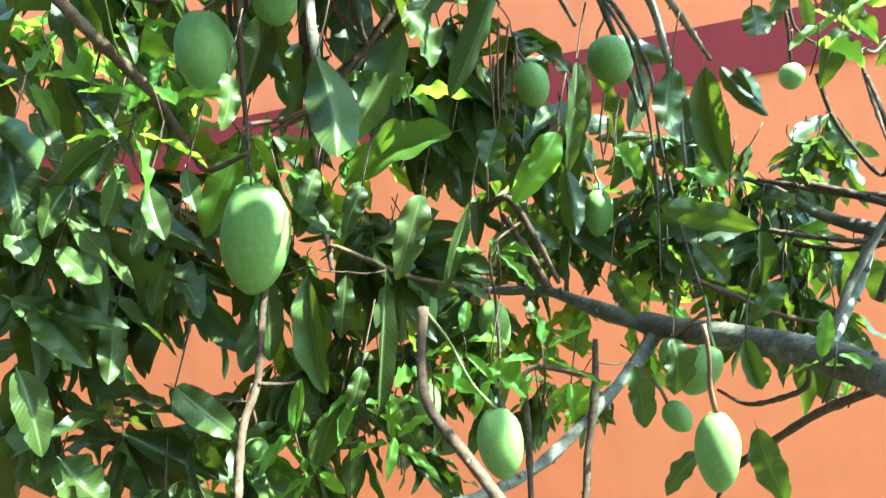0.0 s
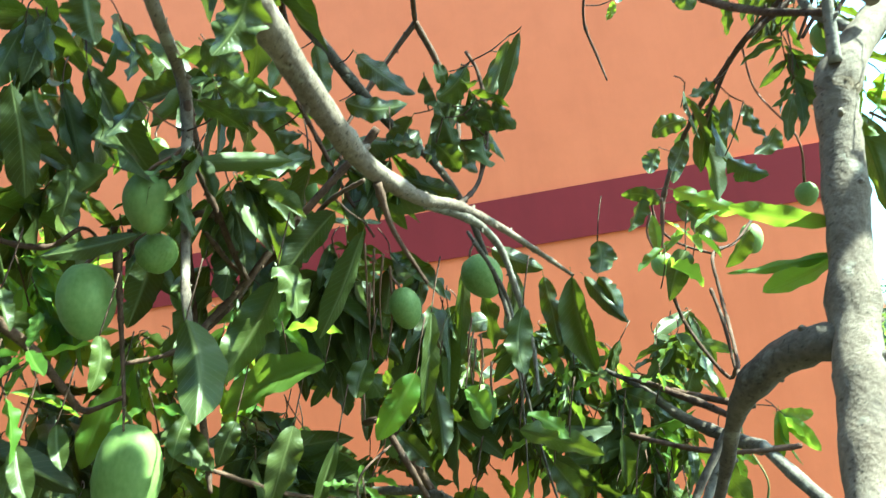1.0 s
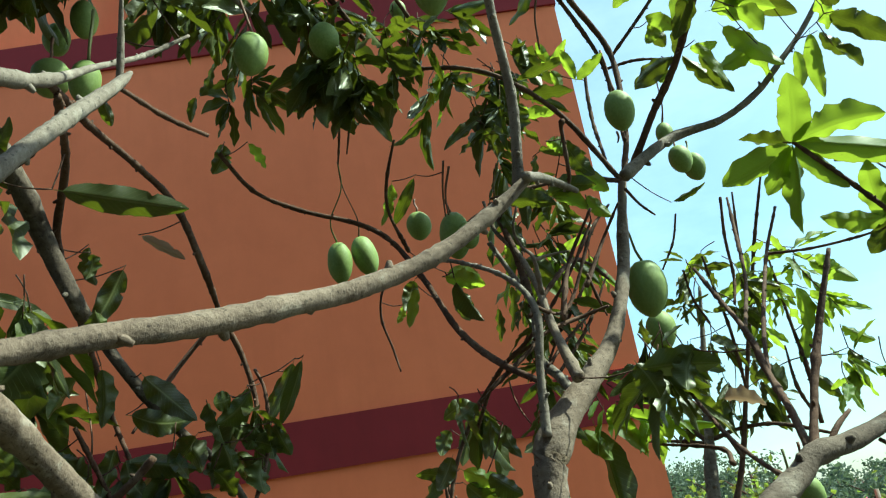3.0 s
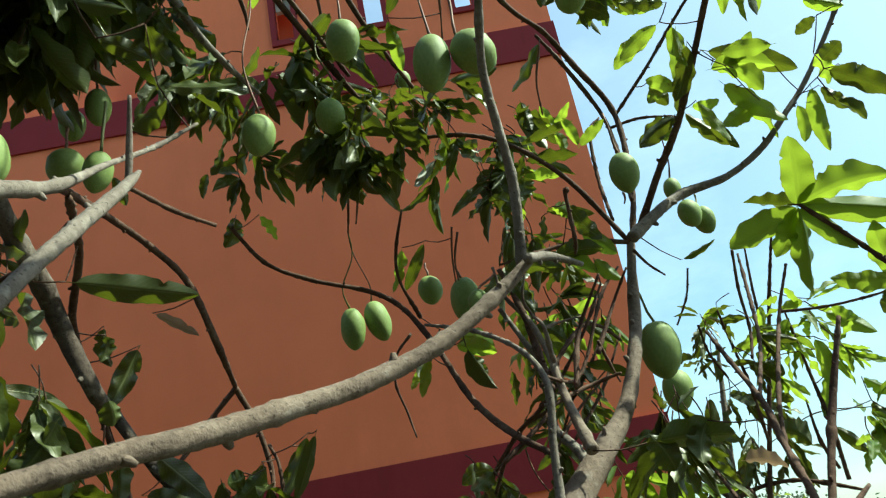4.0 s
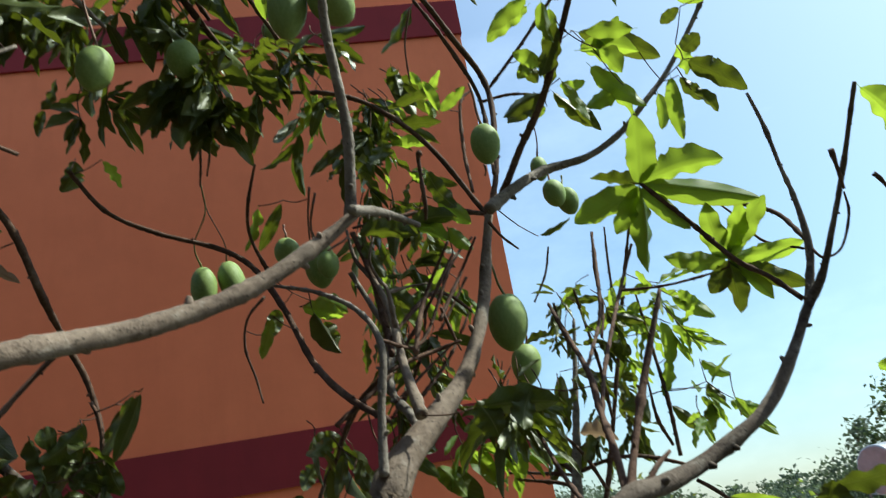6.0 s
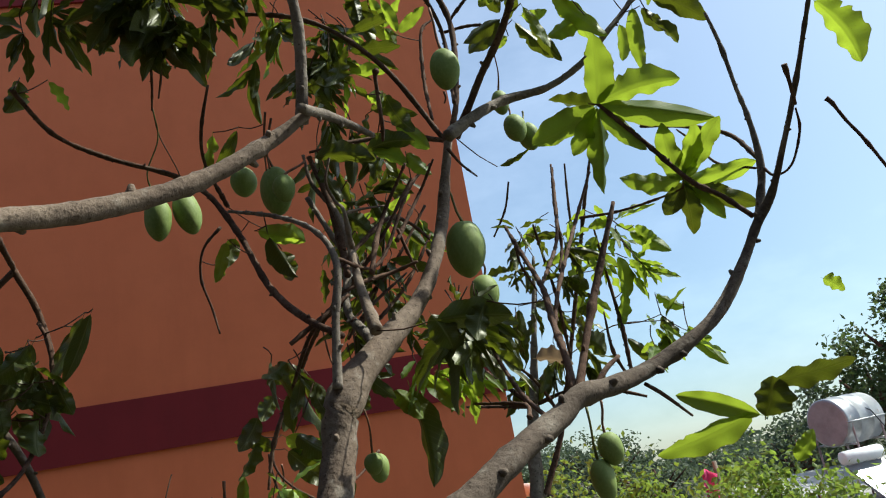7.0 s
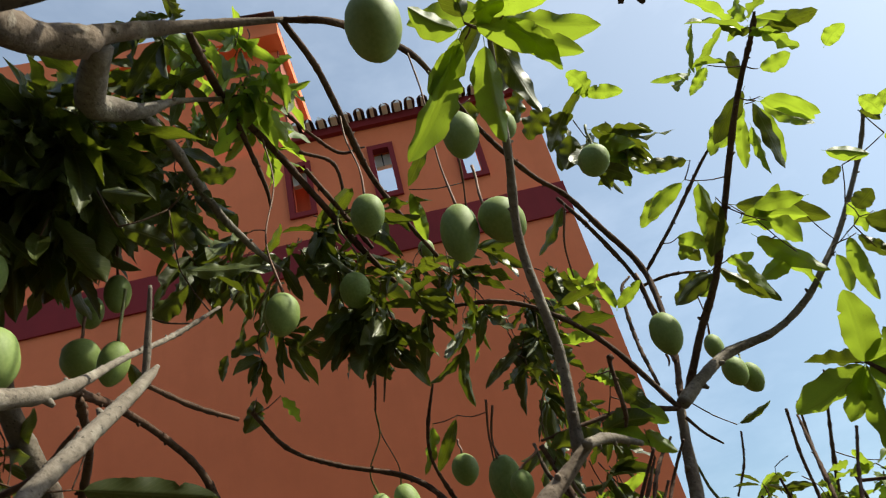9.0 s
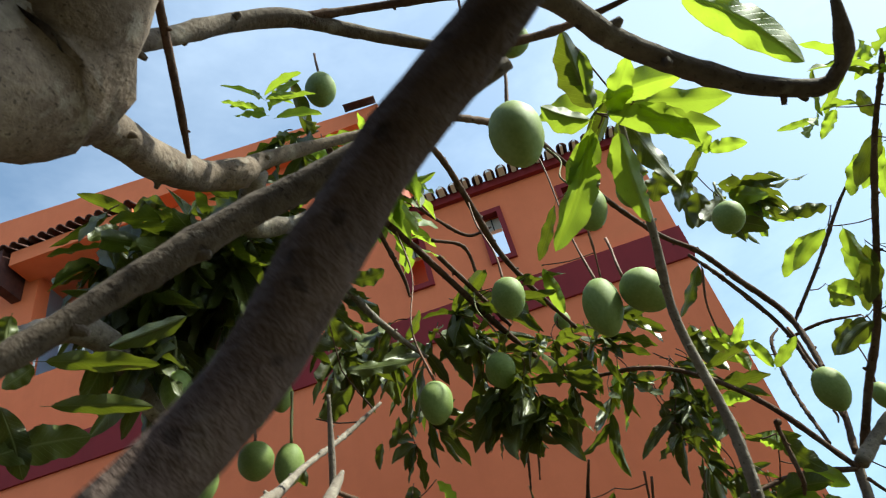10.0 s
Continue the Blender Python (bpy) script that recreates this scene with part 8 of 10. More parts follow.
twiglet(left_tree, (0.304, 4.232, 3.196), (0.289, 4.222, 3.146), (0.279, 4.202, 3.096))
leaf(left_tree, (0.473, 4.263, 3.360), (0.505, 4.240, 3.290), 0.038, -6, "mature")
twiglet(left_tree, (0.498, 4.293, 3.460), (0.483, 4.283, 3.410), (0.473, 4.263, 3.360))
leaf(left_tree, (0.521, 4.303, 3.132), (0.543, 4.277, 3.059), 0.035, -12, "mature")
twiglet(left_tree, (0.546, 4.333, 3.232), (0.531, 4.323, 3.182), (0.521, 4.303, 3.132))
leaf(left_tree, (0.687, 4.413, 3.112), (0.675, 4.377, 3.048), 0.041, -60, "mature")
twiglet(left_tree, (0.712, 4.443, 3.212), (0.697, 4.433, 3.162), (0.687, 4.413, 3.112))
leaf(left_tree, (1.206, 4.461, 2.777), (1.216, 4.431, 2.706), 0.051, -12, "mature")
twiglet(left_tree, (1.231, 4.491, 2.877), (1.216, 4.481, 2.827), (1.206, 4.461, 2.777))
leaf(left_tree, (0.721, 4.516, 3.082), (0.705, 4.479, 3.015), 0.050, -60, "mature")
twiglet(left_tree, (0.746, 4.546, 3.182), (0.731, 4.536, 3.132), (0.721, 4.516, 3.082))
leaf(left_tree, (0.338, 4.218, 3.036), (0.418, 4.208, 2.976), 0.047, 24, "mature")
twiglet(left_tree, (0.363, 4.248, 3.136), (0.348, 4.238, 3.086), (0.338, 4.218, 3.036))
leaf(left_tree, (0.742, 4.360, 2.792), (0.735, 4.325, 2.740), 0.035, -48, "mature")
twiglet(left_tree, (0.767, 4.390, 2.892), (0.752, 4.380, 2.842), (0.742, 4.360, 2.792))
leaf(left_tree, (1.432, 4.850, 3.335), (1.434, 4.828, 3.248), 0.067, -6, "mature")
twiglet(left_tree, (1.457, 4.880, 3.435), (1.442, 4.870, 3.385), (1.432, 4.850, 3.335))
leaf(left_tree, (1.642, 5.096, 3.300), (1.596, 5.050, 3.202), 0.073, -54, "mature")
twiglet(left_tree, (1.667, 5.126, 3.400), (1.652, 5.116, 3.350), (1.642, 5.096, 3.300))
leaf(left_tree, (0.468, 4.256, 3.086), (0.467, 4.223, 3.011), 0.038, -54, "mature")
twiglet(left_tree, (0.493, 4.286, 3.186), (0.478, 4.276, 3.136), (0.468, 4.256, 3.086))
leaf(left_tree, (0.348, 4.470, 3.020), (0.317, 4.438, 2.902), 0.052, -84, "mature")
twiglet(left_tree, (0.373, 4.500, 3.120), (0.358, 4.490, 3.070), (0.348, 4.470, 3.020))
leaf(left_tree, (0.747, 4.340, 3.270), (0.766, 4.321, 3.095), 0.094, -42, "mature")
twiglet(left_tree, (0.772, 4.370, 3.370), (0.757, 4.360, 3.320), (0.747, 4.340, 3.270))
leaf(left_tree, (0.860, 4.467, 3.347), (0.902, 4.447, 3.261), 0.083, 18, "mature")
twiglet(left_tree, (0.885, 4.497, 3.447), (0.870, 4.487, 3.397), (0.860, 4.467, 3.347))
leaf(left_tree, (0.270, 4.228, 2.955), (0.350, 4.228, 2.860), 0.066, 54, "mature")
twiglet(left_tree, (0.295, 4.258, 3.055), (0.280, 4.248, 3.005), (0.270, 4.228, 2.955))
leaf(left_tree, (0.256, 4.410, 2.913), (0.246, 4.384, 2.796), 0.061, -60, "mature")
twiglet(left_tree, (0.281, 4.440, 3.013), (0.266, 4.430, 2.963), (0.256, 4.410, 2.913))
leaf(left_tree, (0.066, 4.387, 2.935), (0.097, 4.373, 2.810), 0.073, 18, "mature")
twiglet(left_tree, (0.091, 4.417, 3.035), (0.076, 4.407, 2.985), (0.066, 4.387, 2.935))
leaf(left_tree, (1.153, 4.546, 3.083), (1.197, 4.526, 3.039), 0.046, 30, "young")
twiglet(left_tree, (1.178, 4.576, 3.183), (1.163, 4.566, 3.133), (1.153, 4.546, 3.083))
leaf(left_tree, (1.320, 4.560, 2.976), (1.273, 4.517, 3.035), 0.040, -72, "young")
twiglet(left_tree, (1.345, 4.590, 3.076), (1.330, 4.580, 3.026), (1.320, 4.560, 2.976))
leaf(left_tree, (0.622, 4.511, 2.698), (0.579, 4.476, 2.598), 0.061, -72, "mature")
twiglet(left_tree, (0.647, 4.541, 2.798), (0.632, 4.531, 2.748), (0.622, 4.511, 2.698))
leaf(left_tree, (1.274, 4.733, 2.901), (1.318, 4.723, 2.824), 0.057, 78, "mature")
twiglet(left_tree, (1.299, 4.763, 3.001), (1.284, 4.753, 2.951), (1.274, 4.733, 2.901))
leaf(left_tree, (1.423, 4.836, 2.801), (1.366, 4.798, 2.746), 0.054, -54, "mature")
twiglet(left_tree, (1.448, 4.866, 2.901), (1.433, 4.856, 2.851), (1.423, 4.836, 2.801))
leaf(left_tree, (1.311, 4.491, 2.762), (1.324, 4.472, 2.688), 0.038, 36, "mature")
twiglet(left_tree, (1.336, 4.521, 2.862), (1.321, 4.511, 2.812), (1.311, 4.491, 2.762))
leaf(left_tree, (0.541, 4.596, 3.438), (0.491, 4.558, 3.289), 0.081, -90, "mature")
twiglet(left_tree, (0.566, 4.626, 3.538), (0.551, 4.616, 3.488), (0.541, 4.596, 3.438))
leaf(left_tree, (0.597, 4.513, 3.130), (0.668, 4.509, 2.999), 0.071, 66, "mature")
twiglet(left_tree, (0.622, 4.543, 3.230), (0.607, 4.533, 3.180), (0.597, 4.513, 3.130))
leaf(left_tree, (0.949, 4.645, 3.156), (0.924, 4.616, 3.085), 0.062, -60, "mature")
twiglet(left_tree, (0.974, 4.675, 3.256), (0.959, 4.665, 3.206), (0.949, 4.645, 3.156))
leaf(left_tree, (0.964, 4.740, 2.996), (1.022, 4.734, 2.922), 0.055, 78, "mature")
twiglet(left_tree, (0.989, 4.770, 3.096), (0.974, 4.760, 3.046), (0.964, 4.740, 2.996))
leaf(left_tree, (0.632, 4.522, 3.095), (0.597, 4.489, 3.009), 0.056, -78, "mature")
twiglet(left_tree, (0.657, 4.552, 3.195), (0.642, 4.542, 3.145), (0.632, 4.522, 3.095))
leaf(left_tree, (0.475, 4.535, 2.873), (0.443, 4.503, 2.775), 0.053, -78, "mature")
twiglet(left_tree, (0.500, 4.565, 2.973), (0.485, 4.555, 2.923), (0.475, 4.535, 2.873))
leaf(left_tree, (0.645, 4.735, 2.660), (0.684, 4.723, 2.554), 0.065, 48, "mature")
twiglet(left_tree, (0.670, 4.765, 2.760), (0.655, 4.755, 2.710), (0.645, 4.735, 2.660))
leaf(left_tree, (1.113, 4.717, 2.869), (1.153, 4.706, 2.780), 0.053, 72, "mature")
twiglet(left_tree, (1.138, 4.747, 2.969), (1.123, 4.737, 2.919), (1.113, 4.717, 2.869))
leaf(left_tree, (0.172, 4.415, 2.815), (0.270, 4.421, 2.765), 0.052, 66, "mature")
twiglet(left_tree, (0.197, 4.445, 2.915), (0.182, 4.435, 2.865), (0.172, 4.415, 2.815))
twiglet(left_tree, (-0.136, 4.774, 3.495), (-0.121, 4.744, 3.545), (-0.116, 4.724, 3.595))
whorl(left_tree, (-0.116, 4.724, 3.595), (0.35, -0.45, 0.6), 5, 0.126, 701, "young", 0.55, 0.32, 68)
twiglet(left_tree, (-0.117, 4.905, 3.552), (-0.102, 4.875, 3.602), (-0.097, 4.855, 3.652))
whorl(left_tree, (-0.097, 4.855, 3.652), (0.35, -0.45, 0.6), 5, 0.126, 702, "young", 0.55, 0.32, 68)
twiglet(left_tree, (0.282, 4.547, 3.363), (0.297, 4.517, 3.413), (0.302, 4.497, 3.463))
whorl(left_tree, (0.302, 4.497, 3.463), (0.35, -0.45, 0.6), 4, 0.112, 703, "young", 0.55, 0.32, 68)
twiglet(left_tree, (-0.035, 4.864, 3.428), (-0.020, 4.834, 3.478), (-0.015, 4.814, 3.528))
whorl(left_tree, (-0.015, 4.814, 3.528), (0.35, -0.45, 0.6), 5, 0.126, 704, "young", 0.55, 0.32, 68)
twiglet(left_tree, (-0.154, 4.860, 3.395), (-0.139, 4.830, 3.445), (-0.134, 4.810, 3.495))
whorl(left_tree, (-0.134, 4.810, 3.495), (0.35, -0.45, 0.6), 4, 0.126, 705, "young", 0.55, 0.32, 68)
twiglet(left_tree, (0.486, 4.321, 3.161), (0.501, 4.291, 3.211), (0.506, 4.271, 3.261))
whorl(left_tree, (0.506, 4.271, 3.261), (0.35, -0.45, 0.6), 5, 0.112, 706, "young", 0.55, 0.32, 68)
twiglet(left_tree, (0.256, 4.319, 3.240), (0.271, 4.289, 3.290), (0.276, 4.269, 3.340))
whorl(left_tree, (0.276, 4.269, 3.340), (0.35, -0.45, 0.6), 4, 0.126, 707, "young", 0.55, 0.32, 68)
twiglet(left_tree, (0.446, 4.308, 3.107), (0.461, 4.278, 3.157), (0.466, 4.258, 3.207))
whorl(left_tree, (0.466, 4.258, 3.207), (0.35, -0.45, 0.6), 4, 0.112, 708, "young", 0.55, 0.32, 68)
twiglet(left_tree, (0.558, 4.526, 3.067), (0.573, 4.496, 3.117), (0.578, 4.476, 3.167))
whorl(left_tree, (0.578, 4.476, 3.167), (0.35, -0.45, 0.6), 4, 0.112, 709, "young", 0.55, 0.32, 68)
twiglet(left_tree, (0.839, 4.600, 2.702), (0.854, 4.570, 2.752), (0.859, 4.550, 2.802))
whorl(left_tree, (0.859, 4.550, 2.802), (0.35, -0.45, 0.6), 5, 0.098, 710, "young", 0.55, 0.32, 68)
twiglet(left_tree, (0.883, 4.642, 2.640), (0.898, 4.612, 2.690), (0.903, 4.592, 2.740))
whorl(left_tree, (0.903, 4.592, 2.740), (0.35, -0.45, 0.6), 5, 0.098, 711, "young", 0.55, 0.32, 68)
twiglet(left_tree, (0.992, 4.487, 2.681), (1.007, 4.457, 2.731), (1.012, 4.437, 2.781))
whorl(left_tree, (1.012, 4.437, 2.781), (0.35, -0.45, 0.6), 5, 0.098, 712, "young", 0.55, 0.32, 68)
twiglet(left_tree, (0.962, 5.067, 2.466), (0.977, 5.037, 2.516), (0.982, 5.017, 2.566))
whorl(left_tree, (0.982, 5.017, 2.566), (0.35, -0.45, 0.6), 5, 0.098, 713, "young", 0.55, 0.32, 68)
twiglet(left_tree, (0.694, 4.586, 2.544), (0.709, 4.556, 2.594), (0.714, 4.536, 2.644))
whorl(left_tree, (0.714, 4.536, 2.644), (0.35, -0.45, 0.6), 5, 0.098, 714, "young", 0.55, 0.32, 68)
twiglet(left_tree, (0.490, 4.590, 2.554), (0.505, 4.560, 2.604), (0.510, 4.540, 2.654))
whorl(left_tree, (0.510, 4.540, 2.654), (0.35, -0.45, 0.6), 5, 0.098, 715, "young", 0.55, 0.32, 68)
twiglet(left_tree, (0.645, 4.573, 2.622), (0.660, 4.543, 2.672), (0.665, 4.523, 2.722))
whorl(left_tree, (0.665, 4.523, 2.722), (0.35, -0.45, 0.6), 5, 0.098, 716, "young", 0.55, 0.32, 68)
twiglet(left_tree, (0.776, 4.581, 2.661), (0.791, 4.551, 2.711), (0.796, 4.531, 2.761))
whorl(left_tree, (0.796, 4.531, 2.761), (0.35, -0.45, 0.6), 5, 0.084, 717, "young", 0.55, 0.32, 68)
twiglet(left_tree, (1.420, 4.577, 2.635), (1.435, 4.547, 2.685), (1.440, 4.527, 2.735))
whorl(left_tree, (1.440, 4.527, 2.735), (0.35, -0.45, 0.6), 4, 0.084, 718, "young", 0.55, 0.32, 68)
twiglet(left_tree, (1.560, 5.083, 2.482), (1.575, 5.053, 2.532), (1.580, 5.033, 2.582))
whorl(left_tree, (1.580, 5.033, 2.582), (0.35, -0.45, 0.6), 4, 0.084, 719, "young", 0.55, 0.32, 68)
twiglet(left_tree, (1.293, 5.078, 2.920), (1.308, 5.048, 2.970), (1.313, 5.028, 3.020))
whorl(left_tree, (1.313, 5.028, 3.020), (0.35, -0.45, 0.6), 5, 0.084, 720, "young", 0.55, 0.32, 68)
twiglet(left_tree, (1.513, 5.141, 2.940), (1.528, 5.111, 2.990), (1.533, 5.091, 3.040))
whorl(left_tree, (1.533, 5.091, 3.040), (0.35, -0.45, 0.6), 5, 0.084, 721, "young", 0.55, 0.32, 68)
twiglet(left_tree, (1.674, 5.288, 3.268), (1.689, 5.258, 3.318), (1.694, 5.238, 3.368))
whorl(left_tree, (1.694, 5.238, 3.368), (0.35, -0.45, 0.6), 5, 0.112, 722, "young", 0.55, 0.32, 68)
twiglet(left_tree, (1.570, 5.101, 3.218), (1.585, 5.071, 3.268), (1.590, 5.051, 3.318))
whorl(left_tree, (1.590, 5.051, 3.318), (0.35, -0.45, 0.6), 4, 0.112, 723, "young", 0.55, 0.32, 68)
twiglet(left_tree, (0.536, 4.570, 2.484), (0.551, 4.540, 2.534), (0.556, 4.520, 2.584))
whorl(left_tree, (0.556, 4.520, 2.584), (0.35, -0.45, 0.6), 5, 0.098, 724, "young", 0.55, 0.32, 68)
twiglet(left_tree, (0.789, 4.626, 3.154), (0.804, 4.596, 3.204), (0.809, 4.576, 3.254))
whorl(left_tree, (0.809, 4.576, 3.254), (0.35, -0.45, 0.6), 4, 0.098, 725, "young", 0.55, 0.32, 68)
twiglet(left_tree, (0.921, 4.595, 2.852), (0.936, 4.565, 2.902), (0.941, 4.545, 2.952))
whorl(left_tree, (0.941, 4.545, 2.952), (0.35, -0.45, 0.6), 4, 0.084, 726, "young", 0.55, 0.32, 68)
twiglet(left_tree, (1.210, 5.083, 2.831), (1.225, 5.053, 2.881), (1.230, 5.033, 2.931))
whorl(left_tree, (1.230, 5.033, 2.931), (0.35, -0.45, 0.6), 4, 0.084, 727, "young", 0.55, 0.32, 68)
bunch(left_tree, (0.275, 4.291, 3.141), (0.119, 0.12, 0.174), 27, 0.18, 390, "mature", 2.3, 0.28)
bunch(left_tree, (0.131, 4.373, 2.930), (0.122, 0.12, 0.152), 27, 0.17, 391, "mature", 2.3, 0.28)
bunch(left_tree, (-0.041, 4.937, 3.485), (0.205, 0.20, 0.190), 71, 0.13, 392, "young", 2.3, 0.28)
bunch(left_tree, (0.093, 4.739, 3.050), (0.155, 0.12, 0.142), 72, 0.15, 393, "mature", 2.3, 0.28)
bunch(left_tree, (0.058, 4.486, 3.457), (0.099, 0.12, 0.122), 27, 0.16, 394, "mature", 2.3, 0.28)
bunch(left_tree, (0.647, 4.782, 3.317), (0.132, 0.12, 0.120), 27, 0.18, 395, "mature", 2.3, 0.28)
bunch(left_tree, (0.551, 4.782, 2.941), (0.196, 0.12, 0.110), 54, 0.18, 396, "mature", 2.6, 0.28)
bunch(left_tree, (0.856, 4.857, 3.254), (0.109, 0.12, 0.146), 42, 0.16, 397, "mature", 2.6, 0.28)
bunch(main_tree, (1.024, 5.088, 3.256), (0.121, 0.12, 0.162), 54, 0.16, 398, "mature", 2.6, 0.28)
bunch(main_tree, (1.376, 5.309, 2.933), (0.260, 0.12, 0.188), 120, 0.13, 399, "mature", 2.3, 0.28)
bunch(main_tree, (1.496, 5.077, 2.743), (0.162, 0.12, 0.150), 72, 0.14, 400, "mature", 2.3, 0.28)
bunch(left_tree, (0.385, 4.880, 2.601), (0.228, 0.12, 0.161), 60, 0.14, 401, "mature", 2.3, 0.28)
bunch(main_tree, (0.737, 5.340, 2.648), (0.257, 0.12, 0.113), 62, 0.12, 402, "young", 2.3, 0.28)
bunch(left_tree, (0.204, 4.696, 2.901), (0.198, 0.12, 0.124), 39, 0.17, 403, "mature", 2.3, 0.28)
bunch(main_tree, (0.915, 5.298, 2.966), (0.215, 0.12, 0.123), 72, 0.14, 404, "mature", 2.3, 0.28)
bunch(left_tree, (0.090, 4.441, 2.707), (0.172, 0.12, 0.129), 33, 0.18, 405, "mature", 2.3, 0.28)
bunch(left_tree, (0.526, 5.183, 2.711), (0.276, 0.20, 0.261), 90, 0.15, 406, "mature", 2.6, 0.28)
bunch(left_tree, (0.232, 4.524, 2.561), (0.178, 0.12, 0.089), 42, 0.14, 407, "mature", 2.3, 0.28)
bunch(main_tree, (0.893, 5.428, 2.435), (0.164, 0.12, 0.099), 36, 0.12, 408, "mature", 2.3, 0.28)
bunch(main_tree, (1.437, 5.193, 2.790), (0.108, 0.12, 0.081), 21, 0.12, 409, "young", 2.3, 0.28)
bunch(left_tree, (0.358, 4.779, 3.206), (0.076, 0.12, 0.076), 12, 0.14, 410, "young", 2.3, 0.28)
bunch(left_tree, (0.207, 4.767, 2.577), (0.207, 0.12, 0.104), 37, 0.13, 411, "young", 2.3, 0.28)
bunch(main_tree, (1.557, 4.731, 4.488), (0.125, 0.10, 0.090), 75, 0.11, 412, "mature", 0.9, 0.36)
bunch(main_tree, (1.384, 4.736, 4.722), (0.294, 0.20, 0.139), 72, 0.13, 413, "mature", 1.0)
bunch(main_tree, (1.891, 4.969, 4.587), (0.170, 0.20, 0.204), 22, 0.12, 414, "young", 1.0)
bunch(main_tree, (2.021, 5.137, 4.135), (0.185, 0.20, 0.202), 22, 0.11, 415, "young", 1.0)
bunch(main_tree, (1.891, 4.969, 4.587), (0.187, 0.20, 0.221), 36, 0.12, 416, "mature", 1.0)
bunch(main_tree, (2.026, 5.127, 4.166), (0.203, 0.20, 0.219), 52, 0.11, 417, "mature", 1.0)
bunch(main_tree, (1.242, 4.828, 4.513), (0.077, 0.12, 0.062), 20, 0.11, 418, "mature", 1.0)
bunch(main_tree, (1.706, 4.831, 4.635), (0.192, 0.15, 0.096), 44, 0.12, 419, "mature", 1.0)
bunch(main_tree, (2.224, 4.711, 4.894), (0.114, 0.10, 0.097), 28, 0.13, 420, "mature", 1.0)
bunch(main_tree, (1.905, 4.891, 4.276), (0.093, 0.15, 0.186), 32, 0.12, 421, "mature", 1.0)
bunch(left_tree, (0.945, 4.199, 4.754), (0.162, 0.15, 0.212), 140, 0.16, 422, "mature", 1.4)
bunch(left_tree, (1.081, 4.508, 4.882), (0.179, 0.20, 0.194), 72, 0.14, 423, "mature", 1.0)
bunch(left_tree, (0.844, 4.045, 4.602), (0.097, 0.15, 0.119), 36, 0.16, 424, "mature", 1.0)
bunch(left_tree, (1.349, 4.353, 5.116), (0.120, 0.15, 0.105), 36, 0.13, 425, "young", 1.0)
bunch(left_tree, (1.229, 4.219, 5.068), (0.098, 0.10, 0.098), 32, 0.13, 426, "mature", 1.0)
bunch(left_tree, (1.413, 4.794, 4.781), (0.275, 0.20, 0.113), 60, 0.13, 427, "mature", 1.0)
bunch(left_tree, (1.297, 4.537, 5.071), (0.144, 0.15, 0.096), 19, 0.12, 428, "young", 1.0)
bunch(left_tree, (0.881, 4.337, 3.915), (0.095, 0.12, 0.074), 20, 0.15, 429, "mature", 1.0)
bunch(left_tree, (0.813, 4.340, 4.153), (0.068, 0.12, 0.057), 12, 0.14, 430, "mature", 1.0)
bunch(back_tree, (2.691, 5.422, 3.866), (0.236, 0.20, 0.254), 36, 0.1, 431, "young", 1.0)
bunch(back_tree, (2.614, 5.492, 3.611), (0.272, 0.20, 0.145), 48, 0.1, 432, "mature", 1.0)
bunch(left_tree, (0.366, 4.423, 3.630), (0.117, 0.12, 0.160), 18, 0.18, 433, "mature", 2.3, 0.28)
bunch(left_tree, (0.377, 4.660, 3.533), (0.161, 0.12, 0.161), 18, 0.17, 434, "mature", 2.3, 0.28)
bunch(left_tree, (0.680, 4.685, 3.784), (0.110, 0.12, 0.110), 18, 0.17, 435, "mature", 2.3, 0.28)
bunch(left_tree, (0.648, 4.876, 3.504), (0.149, 0.12, 0.122), 24, 0.16, 436, "mature", 2.3, 0.28)
bunch(left_tree, (0.832, 4.864, 3.350), (0.157, 0.12, 0.118), 27, 0.17, 437, "mature", 2.3, 0.28)
bunch(left_tree, (0.522, 4.364, 3.730), (0.121, 0.12, 0.060), 12, 0.18, 438, "mature", 2.3, 0.28)
bunch(left_tree, (0.452, 4.824, 3.740), (0.123, 0.12, 0.095), 10, 0.14, 439, "young", 2.3, 0.28)
bunch(left_tree, (0.063, 4.770, 3.384), (0.163, 0.12, 0.136), 21, 0.14, 440, "young", 2.3, 0.28)
bunch(main_tree, (1.573, 5.329, 3.024), (0.169, 0.12, 0.108), 24, 0.12, 441, "mature", 1.0)
bunch(main_tree, (1.822, 4.910, 4.471), (0.250, 0.15, 0.094), 28, 0.12, 442, "mature", 1.0)
bunch(main_tree, (2.050, 5.049, 3.573), (0.074, 0.12, 0.089), 11, 0.11, 443, "young", 1.0)
bunch(left_tree, (1.089, 4.823, 3.626), (0.170, 0.12, 0.120), 12, 0.15, 444, "mature", 1.25)
bunch(left_tree, (0.730, 4.569, 3.517), (0.133, 0.12, 0.089), 28, 0.16, 445, "mature", 1.0)
bunch(left_tree, (0.864, 4.750, 3.518), (0.150, 0.12, 0.100), 14, 0.16, 446, "mature", 1.25)
bunch(left_tree, (0.831, 4.324, 4.788), (0.161, 0.15, 0.201), 100, 0.15, 447, "mature", 1.2)
bunch(left_tree, (0.951, 4.456, 5.030), (0.169, 0.15, 0.184), 52, 0.14, 448, "mature", 1.0)
twiglet(main_tree, (2.560, 4.334, 4.813), (2.560, 4.343, 4.818), (2.561, 4.352, 4.827))
leaf(main_tree, (2.571, 4.348, 4.823), (2.694, 4.293, 4.778), 0.048, -79)
